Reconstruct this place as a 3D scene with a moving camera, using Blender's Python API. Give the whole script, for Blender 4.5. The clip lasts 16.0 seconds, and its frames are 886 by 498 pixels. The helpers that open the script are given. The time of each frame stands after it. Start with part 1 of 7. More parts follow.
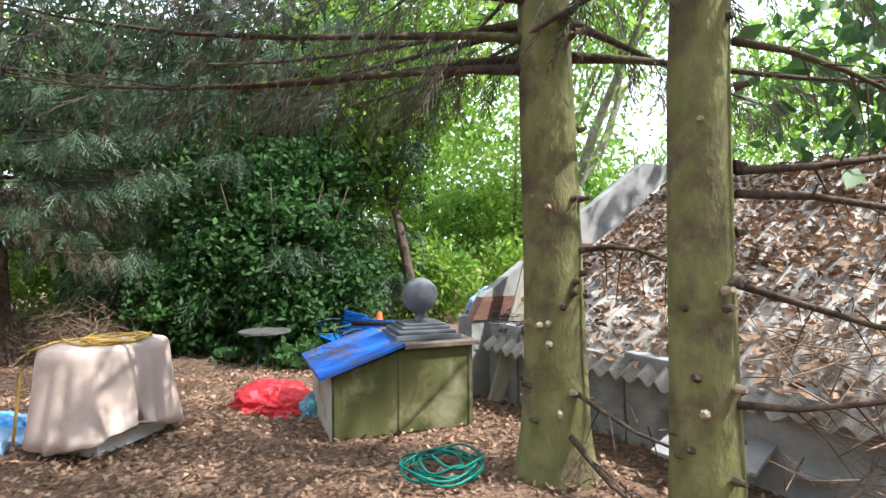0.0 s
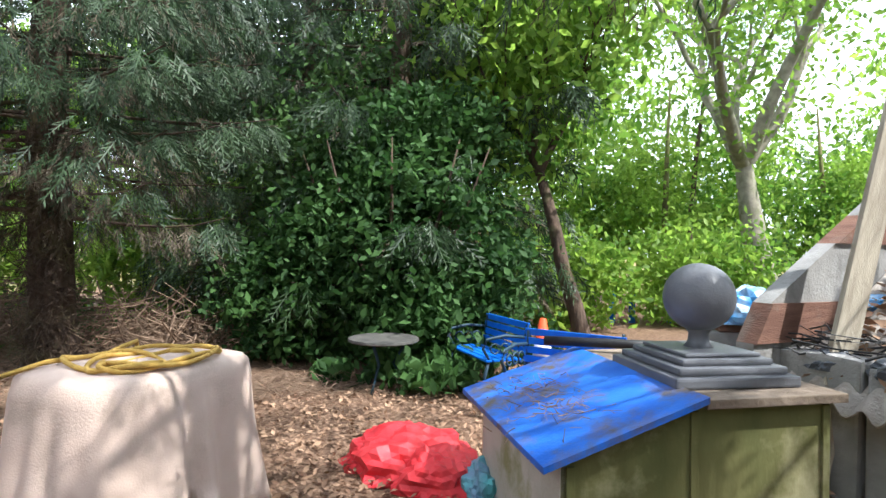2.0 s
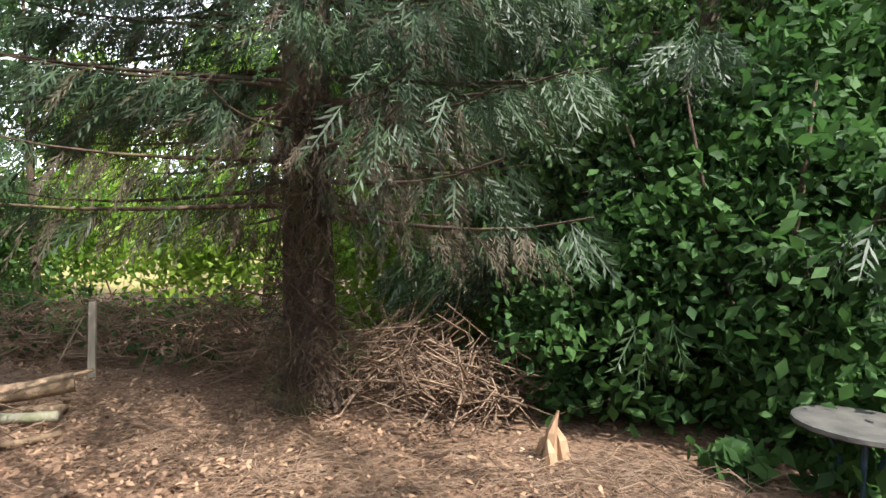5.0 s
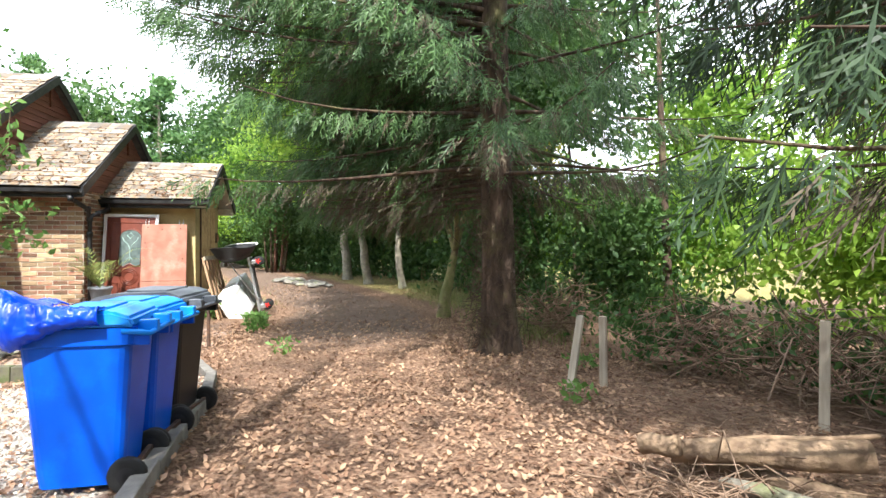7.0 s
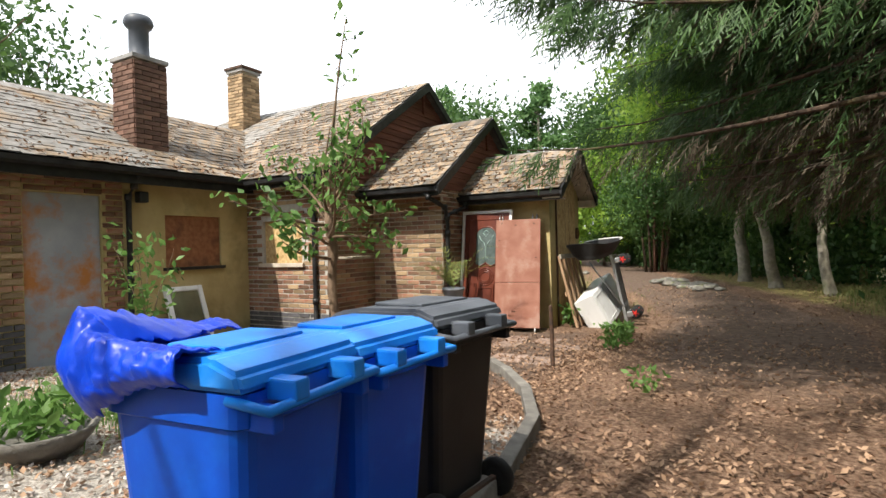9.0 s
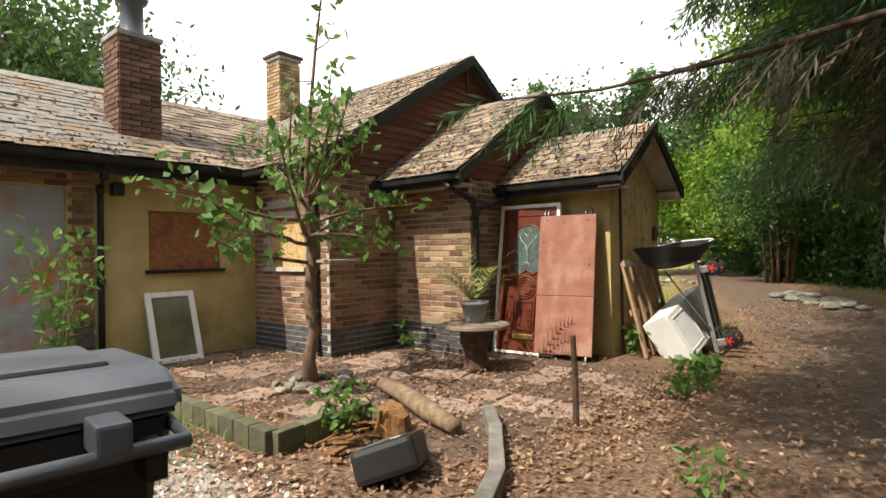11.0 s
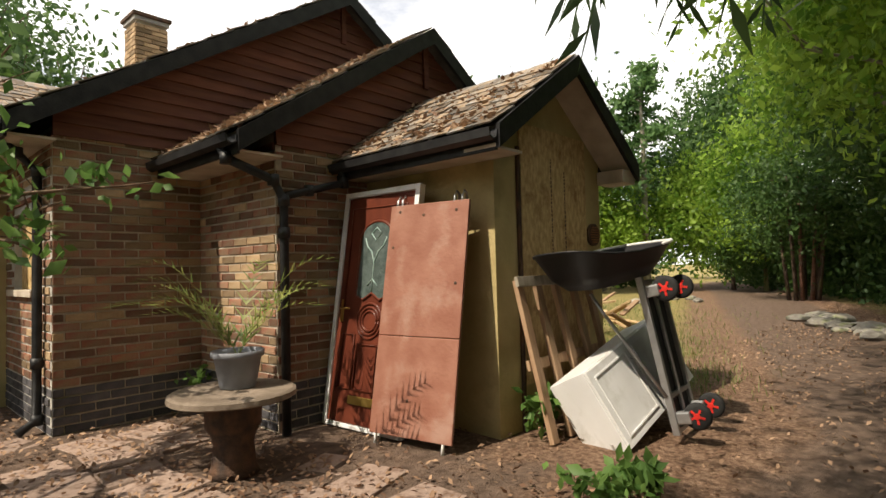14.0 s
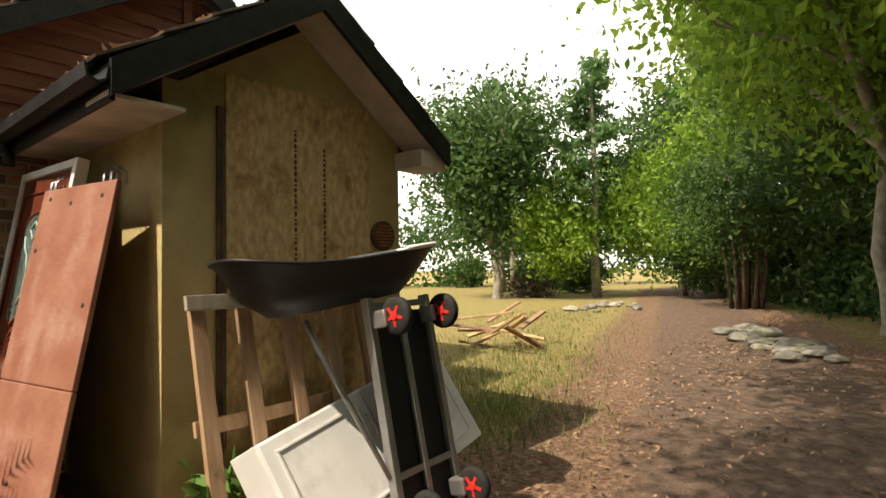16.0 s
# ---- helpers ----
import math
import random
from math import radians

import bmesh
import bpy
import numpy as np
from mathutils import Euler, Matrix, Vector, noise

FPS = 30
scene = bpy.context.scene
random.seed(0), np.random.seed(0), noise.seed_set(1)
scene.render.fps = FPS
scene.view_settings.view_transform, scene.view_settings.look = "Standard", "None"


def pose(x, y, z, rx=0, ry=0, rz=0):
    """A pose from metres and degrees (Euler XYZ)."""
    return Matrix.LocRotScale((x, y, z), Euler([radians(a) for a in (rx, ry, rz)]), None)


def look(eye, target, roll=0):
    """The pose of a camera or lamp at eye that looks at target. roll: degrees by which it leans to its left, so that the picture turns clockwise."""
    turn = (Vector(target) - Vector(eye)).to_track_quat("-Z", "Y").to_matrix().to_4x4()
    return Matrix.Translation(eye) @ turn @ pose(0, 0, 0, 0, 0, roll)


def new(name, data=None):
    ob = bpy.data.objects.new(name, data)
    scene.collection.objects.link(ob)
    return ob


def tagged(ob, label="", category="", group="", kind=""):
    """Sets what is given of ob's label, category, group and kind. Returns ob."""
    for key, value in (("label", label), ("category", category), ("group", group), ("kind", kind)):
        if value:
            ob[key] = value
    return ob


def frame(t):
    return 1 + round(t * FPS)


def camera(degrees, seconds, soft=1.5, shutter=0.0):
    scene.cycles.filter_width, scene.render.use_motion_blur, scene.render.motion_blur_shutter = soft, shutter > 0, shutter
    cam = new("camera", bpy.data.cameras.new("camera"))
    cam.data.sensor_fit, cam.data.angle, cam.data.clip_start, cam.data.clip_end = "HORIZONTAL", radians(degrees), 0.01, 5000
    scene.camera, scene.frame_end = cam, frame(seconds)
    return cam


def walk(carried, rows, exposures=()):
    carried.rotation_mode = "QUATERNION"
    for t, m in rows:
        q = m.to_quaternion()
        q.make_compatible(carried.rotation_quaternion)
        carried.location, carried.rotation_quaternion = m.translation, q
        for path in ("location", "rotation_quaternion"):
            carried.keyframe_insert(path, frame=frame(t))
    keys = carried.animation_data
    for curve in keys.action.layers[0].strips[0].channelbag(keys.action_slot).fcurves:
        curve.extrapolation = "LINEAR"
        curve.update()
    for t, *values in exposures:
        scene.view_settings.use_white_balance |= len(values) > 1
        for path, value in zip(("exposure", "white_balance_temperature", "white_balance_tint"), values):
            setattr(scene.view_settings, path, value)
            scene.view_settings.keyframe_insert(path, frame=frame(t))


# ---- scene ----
cam = camera(77.5, 16.0)
PATH = [
    (0.0, pose(4.031, -3.574, 1.493, 90.63, 0.47, 3.96)),
    (0.5, pose(3.834, -2.947, 1.429, 90.79, 0.26, 4.27)),
    (1.0, pose(3.557, -2.430, 1.428, 90.67, 0.10, 5.69)),
    (1.5, pose(3.171, -1.941, 1.400, 90.34, 0.30, 9.66)),
    (2.0, pose(2.841, -1.379, 1.314, 90.50, -0.83, 12.85)),
    (2.5, pose(2.555, -1.031, 1.324, 90.98, -2.02, 13.76)),
    (3.0, pose(2.226, -0.708, 1.339, 91.03, -1.91, 12.65)),
    (3.2, pose(2.127, -0.572, 1.325, 91.10, -1.90, 12.04)),
    (4.2, pose(1.170, -0.430, 1.400, 90.20, -1.40, 19.50)),
    (5.3, pose(0.076, -0.008, 1.467, 88.93, -0.82, 33.00)),
    (5.5, pose(-0.158, -0.035, 1.470, 89.16, -0.61, 38.61)),
    (6.0, pose(-0.780, -0.046, 1.415, 89.69, 0.35, 51.74)),
    (6.5, pose(-1.366, 0.037, 1.360, 89.37, 0.10, 67.41)),
    (7.0, pose(-1.986, 0.028, 1.314, 89.40, -0.14, 80.77)),
    (7.5, pose(-2.522, 0.084, 1.307, 89.47, 0.11, 91.77)),
    (8.0, pose(-3.131, 0.102, 1.309, 89.59, 0.27, 103.85)),
    (8.5, pose(-3.667, 0.006, 1.275, 89.80, 0.91, 112.50)),
    (9.0, pose(-4.194, 0.006, 1.228, 89.76, 1.53, 119.21)),
    (9.2, pose(-4.420, 0.020, 1.223, 89.77, 1.71, 121.79)),
    (11.3, pose(-6.630, -0.010, 1.172, 90.74, 0.99, 131.38)),
    (11.5, pose(-6.808, -0.044, 1.173, 90.88, 1.04, 132.31)),
    (12.0, pose(-7.397, -0.074, 1.110, 90.85, 1.04, 132.91)),
    (12.5, pose(-7.992, -0.152, 1.078, 91.26, 1.39, 133.32)),
    (13.0, pose(-8.592, -0.256, 1.104, 91.64, 1.26, 133.34)),
    (13.5, pose(-9.216, -0.308, 1.160, 91.83, 1.29, 132.90)),
    (14.0, pose(-9.800, -0.379, 1.114, 92.13, 1.43, 132.34)),
    (14.5, pose(-10.388, -0.292, 1.096, 92.11, 1.41, 131.80)),
    (15.0, pose(-10.961, -0.201, 1.111, 92.24, 1.32, 131.27)),
    (15.5, pose(-11.485, -0.075, 1.131, 92.31, 1.18, 130.77)),
    (16.0, pose(-12.000, 0.042, 1.158, 92.18, 0.89, 130.22)),
]
EXPOSURES = [(0.0, 1.2, 5900, 9), (3.2, 1.15, 6000, 9), (5.3, 1.5, 6300, 10), (6.2, 1.95, 6200, 10), (6.6, 2.05, 6100, 10), (7.0, 1.6, 6200, 10), (7.5, 1.2, 6300, 10), (8.2, 0.85, 6500, 10), (9.0, 0.6, 6600, 10), (11.5, 0.5, 7200, 11), (13.0, 0.3, 7300, 11), (14.5, 0.3, 7600, 12), (16.0, 0.6, 7900, 12)]
walk(cam, PATH, EXPOSURES)

# ---- light ----
SUN_DIR = Vector((0.66, -0.13, 0.88)).normalized()
world = bpy.data.worlds.new("sky")
scene.world = world
world.use_nodes = True
wn = world.node_tree.nodes
wl = world.node_tree.links
wn.clear()
w_sky = wn.new("ShaderNodeTexSky")
w_sky.sky_type = 'NISHITA'
w_sky.sun_disc = False
w_sky.sun_elevation = math.asin(SUN_DIR.z)
w_sky.sun_rotation = math.atan2(SUN_DIR.x, SUN_DIR.y)
w_co = wn.new("ShaderNodeTexCoord")
w_map = wn.new("ShaderNodeMapping")
w_map.inputs["Scale"].default_value = (1.0, 1.0, 2.2)
w_noise = wn.new("ShaderNodeTexNoise")
w_noise.inputs["Scale"].default_value = 1.9
w_noise.inputs["Detail"].default_value = 7.0
w_noise.inputs["Roughness"].default_value = 0.55
w_ramp = wn.new("ShaderNodeValToRGB")
w_ramp.color_ramp.elements[0].position = 0.36
w_ramp.color_ramp.elements[1].position = 0.52
w_mix = wn.new("ShaderNodeMix")
w_mix.data_type = 'RGBA'
w_mix.inputs["B"].default_value = (9.6, 10.0, 10.6, 1)
w_bg = wn.new("ShaderNodeBackground")
w_bg.inputs["Strength"].default_value = 0.135
w_out = wn.new("ShaderNodeOutputWorld")
wl.new(w_co.outputs["Generated"], w_map.inputs["Vector"])
wl.new(w_map.outputs["Vector"], w_noise.inputs["Vector"])
wl.new(w_noise.outputs["Fac"], w_ramp.inputs["Fac"])
wl.new(w_ramp.outputs["Color"], w_mix.inputs["Factor"])
wl.new(w_sky.outputs["Color"], w_mix.inputs["A"])
wl.new(w_mix.outputs["Result"], w_bg.inputs["Color"])
wl.new(w_bg.outputs["Background"], w_out.inputs["Surface"])

sun = new("sun", bpy.data.lights.new("sun", 'SUN'))
sun.data.energy = 4.6
sun.data.angle = radians(0.6)
sun.data.color = (1.0, 0.95, 0.86)
sun.matrix_world = look(SUN_DIR * 60, (0, 0, 0))

# ---- materials ----
def mat(name, c1, c2=None, scale=6.0, rough=0.8, bump=0.2, fine=60.0, metal=0.0, c3=None, stain=1.2, stretch=(1, 1, 1), rnd=0.0, spec=0.3, c3_at=0.58):
    """Two scales of colour noise, a stain colour, fine relief; rnd varies the value from object to object."""
    m = bpy.data.materials.new(name)
    m.use_nodes = True
    nt = m.node_tree
    b = nt.nodes["Principled BSDF"]
    co = nt.nodes.new("ShaderNodeTexCoord")
    mp = nt.nodes.new("ShaderNodeMapping")
    mp.inputs["Scale"].default_value = stretch
    nt.links.new(co.outputs["Object"], mp.inputs["Vector"])
    n1 = nt.nodes.new("ShaderNodeTexNoise")
    n1.inputs["Scale"].default_value = scale
    n1.inputs["Detail"].default_value = 6
    nt.links.new(mp.outputs["Vector"], n1.inputs["Vector"])
    rp = nt.nodes.new("ShaderNodeValToRGB")
    rp.color_ramp.elements[0].position, rp.color_ramp.elements[1].position = 0.36, 0.66
    rp.color_ramp.elements[0].color = (*c1, 1)
    rp.color_ramp.elements[1].color = (*(c2 or c1), 1)
    nt.links.new(n1.outputs["Fac"], rp.inputs["Fac"])
    col = rp.outputs["Color"]
    if c3:
        n2 = nt.nodes.new("ShaderNodeTexNoise")
        n2.inputs["Scale"].default_value = stain
        n2.inputs["Detail"].default_value = 8
        n2.inputs["Roughness"].default_value = 0.65
        nt.links.new(co.outputs["Object"], n2.inputs["Vector"])
        r2 = nt.nodes.new("ShaderNodeValToRGB")
        r2.color_ramp.elements[0].position, r2.color_ramp.elements[1].position = c3_at - 0.06, c3_at + 0.09
        nt.links.new(n2.outputs["Fac"], r2.inputs["Fac"])
        mx = nt.nodes.new("ShaderNodeMix")
        mx.data_type = 'RGBA'
        mx.inputs["B"].default_value = (*c3, 1)
        nt.links.new(r2.outputs["Color"], mx.inputs["Factor"])
        nt.links.new(col, mx.inputs["A"])
        col = mx.outputs["Result"]
    if rnd:
        oi = nt.nodes.new("ShaderNodeObjectInfo")
        hs = nt.nodes.new("ShaderNodeHueSaturation")
        mr = nt.nodes.new("ShaderNodeMapRange")
        mr.inputs["To Min"].default_value, mr.inputs["To Max"].default_value = 1 - rnd, 1 + rnd
        nt.links.new(oi.outputs["Random"], mr.inputs["Value"])
        nt.links.new(mr.outputs["Result"], hs.inputs["Value"])
        nt.links.new(col, hs.inputs["Color"])
        col = hs.outputs["Color"]
    nt.links.new(col, b.inputs["Base Color"])
    b.inputs["Roughness"].default_value = rough
    b.inputs["Metallic"].default_value = metal
    b.inputs["Specular IOR Level"].default_value = spec
    if bump:
        n3 = nt.nodes.new("ShaderNodeTexNoise")
        n3.inputs["Scale"].default_value = fine
        n3.inputs["Detail"].default_value = 5
        nt.links.new(mp.outputs["Vector"], n3.inputs["Vector"])
        bp = nt.nodes.new("ShaderNodeBump")
        bp.inputs["Strength"].default_value = bump
        bp.inputs["Distance"].default_value = 0.02
        nt.links.new(n3.outputs["Fac"], bp.inputs["Height"])
        nt.links.new(bp.outputs["Normal"], b.inputs["Normal"])
    return m


def leaf_mat(name, c1, c2, trans=0.45, scale=1.3, rough=0.5):
    m = bpy.data.materials.new(name)
    m.use_nodes = True
    nt = m.node_tree
    b = nt.nodes["Principled BSDF"]
    out = nt.nodes["Material Output"]
    co = nt.nodes.new("ShaderNodeTexCoord")
    n1 = nt.nodes.new("ShaderNodeTexNoise")
    n1.inputs["Scale"].default_value = scale
    n1.inputs["Detail"].default_value = 3
    nt.links.new(co.outputs["Object"], n1.inputs["Vector"])
    geo = nt.nodes.new("ShaderNodeNewGeometry")
    ad = nt.nodes.new("ShaderNodeMath")
    ad.operation = 'MULTIPLY_ADD'
    ad.inputs[1].default_value = 0.45
    nt.links.new(geo.outputs["Random Per Island"], ad.inputs[0])
    sb = nt.nodes.new("ShaderNodeMath")
    sb.operation = 'SUBTRACT'
    sb.inputs[1].default_value = 0.22
    nt.links.new(n1.outputs["Fac"], sb.inputs[0])
    nt.links.new(sb.outputs[0], ad.inputs[2])
    rp = nt.nodes.new("ShaderNodeValToRGB")
    rp.color_ramp.elements[0].position, rp.color_ramp.elements[1].position = 0.25, 0.75
    rp.color_ramp.elements[0].color = (*c1, 1)
    rp.color_ramp.elements[1].color = (*c2, 1)
    nt.links.new(ad.outputs[0], rp.inputs["Fac"])
    nt.links.new(rp.outputs["Color"], b.inputs["Base Color"])
    b.inputs["Roughness"].default_value = rough
    b.inputs["Specular IOR Level"].default_value = 0.35
    tr = nt.nodes.new("ShaderNodeBsdfTranslucent")
    nt.links.new(rp.outputs["Color"], tr.inputs["Color"])
    mx = nt.nodes.new("ShaderNodeMixShader")
    mx.inputs["Fac"].default_value = trans
    nt.links.new(b.outputs["BSDF"], mx.inputs[1])
    nt.links.new(tr.outputs["BSDF"], mx.inputs[2])
    nt.links.new(mx.outputs["Shader"], out.inputs["Surface"])
    return m


M = dict(
    brick=mat("old_brick", (0.23, 0.095, 0.06), (0.34, 0.175, 0.11), 9, 0.9, 0.5, 70, c3=(0.19, 0.15, 0.095), stain=2.3, rnd=0.5, c3_at=0.53),
    brick_buff=mat("buff_brick", (0.27, 0.18, 0.10), (0.40, 0.28, 0.17), 9, 0.9, 0.5, 70, c3=(0.19, 0.16, 0.09), stain=2.0, rnd=0.5),
    brick_dark=mat("sooty_brick", (0.10, 0.055, 0.042), (0.20, 0.11, 0.075), 9, 0.9, 0.5, 70, c3=(0.07, 0.06, 0.05), stain=2.3, rnd=0.4),
    bark_apple=mat("apple_bark", (0.13, 0.085, 0.055), (0.24, 0.165, 0.11), 14, 0.9, 0.7, 40, stretch=(1, 1, 0.4)),
    brick_blue=mat("blue_brick", (0.055, 0.055, 0.06), (0.10, 0.095, 0.10), 9, 0.7, 0.35, 60, rnd=0.3),
    mortar=mat("lime_mortar", (0.40, 0.35, 0.28), (0.52, 0.46, 0.37), 12, 0.95, 0.6, 90, c3=(0.20, 0.19, 0.12), stain=1.5),
    mortar_pale=mat("pale_mortar", (0.42, 0.40, 0.36), (0.5, 0.48, 0.43), 12, 0.95, 0.5, 90),
    render=mat("yellow_render", (0.42, 0.33, 0.15), (0.50, 0.40, 0.20), 3, 0.9, 0.8, 9, c3=(0.30, 0.25, 0.11), stain=1.1),
    osb=mat("strand_board", (0.44, 0.29, 0.125), (0.66, 0.48, 0.25), 26, 0.75, 0.25, 40, c3=(0.30, 0.17, 0.06), stain=5, stretch=(1, 1, 0.45)),
    osb_red=mat("weathered_board", (0.24, 0.095, 0.045), (0.33, 0.15, 0.07), 14, 0.8, 0.2, 40, c3=(0.16, 0.07, 0.04), stain=3),
    slate=mat("grey_slate", (0.15, 0.14, 0.125), (0.25, 0.235, 0.215), 8, 0.75, 0.35, 30, c3=(0.22, 0.15, 0.085), stain=1.7, rnd=0.5, c3_at=0.56),
    slate_under=mat("roof_felt", (0.05, 0.045, 0.04), (0.09, 0.08, 0.07), 8, 0.9, 0.3, 30),
    black=mat("black_paint", (0.012, 0.012, 0.013), (0.03, 0.03, 0.03), 9, 0.45, 0.15, 50),
    clad=mat("brown_boards", (0.105, 0.035, 0.022), (0.16, 0.06, 0.036), 5, 0.7, 0.2, 60, stretch=(0.4, 1, 4), rnd=0.18),
    soffit=mat("weathered_white_paint", (0.45, 0.38, 0.30), (0.62, 0.55, 0.46), 4, 0.7, 0.15, 40),
    white=mat("white_plastic", (0.74, 0.74, 0.73), (0.82, 0.82, 0.81), 3, 0.35, 0.03, 30, c3=(0.58, 0.57, 0.53), stain=2),
    metal=mat("rusty_grey_sheet", (0.28, 0.30, 0.33), (0.36, 0.37, 0.40), 3, 0.6, 0.1, 40, c3=(0.42, 0.17, 0.05), stain=1.6, c3_at=0.55),
    door=mat("mahogany_panel", (0.10, 0.024, 0.014), (0.15, 0.038, 0.021), 7, 0.35, 0.08, 60, stretch=(1, 6, 0.6)),
    copper=mat("red_brown_sheet", (0.25, 0.10, 0.065), (0.32, 0.145, 0.10), 5, 0.6, 0.15, 40, c3=(0.36, 0.21, 0.16), stain=2.4),
    steel=mat("scuffed_steel", (0.36, 0.36, 0.36), (0.5, 0.5, 0.5), 9, 0.38, 0.1, 60, metal=0.8),
    iron=mat("rusted_iron", (0.05, 0.035, 0.028), (0.12, 0.065, 0.04), 12, 0.8, 0.4, 60),
    pot=mat("grey_pot", (0.17, 0.18, 0.20), (0.24, 0.25, 0.28), 6, 0.6, 0.1, 50),
    wood=mat("weathered_timber", (0.28, 0.17, 0.10), (0.38, 0.25, 0.155), 5, 0.8, 0.3, 40, stretch=(6, 6, 0.7), rnd=0.2),
    wood_grey=mat("grey_timber", (0.30, 0.26, 0.20), (0.42, 0.37, 0.29), 6, 0.85, 0.35, 40, stretch=(5, 5, 0.7), rnd=0.15),
    wood_fresh=mat("split_wood", (0.42, 0.27, 0.13), (0.58, 0.41, 0.23), 7, 0.8, 0.3, 40, rnd=0.2),
    log=mat("log_bark", (0.15, 0.10, 0.065), (0.27, 0.19, 0.12), 12, 0.9, 0.6, 35),
    bark=mat("spruce_bark", (0.048, 0.033, 0.025), (0.115, 0.078, 0.055), 16, 0.95, 0.9, 30, stretch=(1, 1, 0.35), c3=(0.12, 0.11, 0.05), stain=2),
    bark_green=mat("mossy_bark", (0.13, 0.135, 0.045), (0.22, 0.20, 0.085), 8, 0.9, 0.5, 45, c3=(0.10, 0.07, 0.045), stain=3.0, stretch=(1, 1, 0.5), c3_at=0.55),
    bark_pale=mat("pale_bark", (0.20, 0.18, 0.14), (0.32, 0.29, 0.23), 7, 0.9, 0.4, 40, c3=(0.14, 0.15, 0.07), stain=2),
    twig=mat("dead_twigs", (0.16, 0.105, 0.07), (0.29, 0.20, 0.14), 9, 0.9, 0.2, 60),
    blue_bin=mat("blue_bin_plastic", (0.0, 0.065, 0.50), (0.001, 0.085, 0.58), 3, 0.42, 0.03, 90, c3=(0.002, 0.10, 0.60), stain=4, spec=0.25),
    blue_lid=mat("faded_blue_lid", (0.006, 0.19, 0.72), (0.012, 0.24, 0.78), 3, 0.42, 0.04, 60, c3=(0.05, 0.28, 0.76), stain=3, spec=0.3),
    black_bin=mat("black_bin_plastic", (0.012, 0.012, 0.013), (0.022, 0.022, 0.024), 3, 0.5, 0.03, 80),
    grey_lid=mat("grey_lid", (0.075, 0.085, 0.10), (0.11, 0.12, 0.14), 4, 0.45, 0.05, 60),
    rubber=mat("black_rubber", (0.012, 0.012, 0.012), (0.025, 0.025, 0.025), 8, 0.75, 0.2, 50),
    red=mat("red_plastic", (0.55, 0.02, 0.02), (0.65, 0.04, 0.03), 4, 0.4, 0.03, 40),
    sack=mat("blue_sack", (0.0, 0.035, 0.48), (0.002, 0.055, 0.60), 5, 0.35, 0.25, 14, spec=0.35),
    kerb=mat("kerb_concrete", (0.14, 0.13, 0.115), (0.22, 0.205, 0.18), 8, 0.9, 0.4, 60, rnd=0.15),
    edging=mat("mossy_edging_brick", (0.09, 0.085, 0.06), (0.17, 0.15, 0.11), 8, 0.9, 0.5, 60, rnd=0.3, c3=(0.07, 0.09, 0.03), stain=4, c3_at=0.52),
    stump=mat("rotten_wood", (0.16, 0.075, 0.03), (0.34, 0.18, 0.07), 9, 0.9, 0.6, 40, stretch=(5, 5, 0.6), c3=(0.08, 0.045, 0.025), stain=6),
    stone=mat("pale_stone", (0.17, 0.155, 0.13), (0.30, 0.28, 0.24), 5, 0.9, 0.6, 18, rnd=0.3, c3=(0.16, 0.18, 0.07), stain=3),
    slab=mat("stone_slab", (0.26, 0.185, 0.145), (0.40, 0.30, 0.245), 5, 0.9, 0.5, 40, rnd=0.25, c3=(0.14, 0.085, 0.06), stain=5, c3_at=0.54),
    soil=mat("soil", (0.06, 0.04, 0.028), (0.12, 0.085, 0.06), 14, 0.95, 0.6, 50),
    sheet=mat("dusty_pink_sheet", (0.52, 0.40, 0.335), (0.60, 0.47, 0.40), 4, 0.9, 0.15, 120, c3=(0.42, 0.33, 0.27), stain=3),
    rope=mat("yellow_rope", (0.45, 0.28, 0.06), (0.58, 0.38, 0.10), 30, 0.8, 0.4, 150),
    redbag=mat("red_bag", (0.62, 0.03, 0.04), (0.74, 0.06, 0.07), 5, 0.45, 0.15, 30),
    bluebag=mat("blue_bag", (0.05, 0.32, 0.72), (0.55, 0.66, 0.75), 7, 0.4, 0.15, 30),
    orangebag=mat("orange_bag", (0.80, 0.26, 0.01), (0.9, 0.34, 0.03), 5, 0.4, 0.15, 30),
    greybag=mat("blue_grey_bag", (0.16, 0.25, 0.36), (0.10, 0.40, 0.42), 6, 0.5, 0.15, 30),
    hut=mat("algae_board", (0.075, 0.082, 0.025), (0.135, 0.13, 0.048), 3, 0.8, 0.15, 50, c3=(0.30, 0.28, 0.16), stain=1.6, stretch=(1, 1, 0.5)),
    hut_pale=mat("bleached_board", (0.40, 0.37, 0.31), (0.5, 0.46, 0.4), 4, 0.85, 0.15, 40, c3=(0.25, 0.25, 0.12), stain=2.5),
    felt=mat("blue_felt", (0.015, 0.11, 0.52), (0.03, 0.16, 0.60), 5, 0.6, 0.15, 60, c3=(0.10, 0.085, 0.07), stain=3.2, c3_at=0.53),
    ball=mat("grey_cast", (0.115, 0.12, 0.135), (0.16, 0.165, 0.18), 5, 0.42, 0.1, 60),
    hose=mat("teal_hose", (0.004, 0.12, 0.09), (0.01, 0.18, 0.13), 8, 0.4, 0.05, 60),
    cement=mat("grey_cement", (0.24, 0.235, 0.225), (0.36, 0.35, 0.335), 4, 0.9, 0.3, 50, c3=(0.14, 0.135, 0.125), stain=1.8),
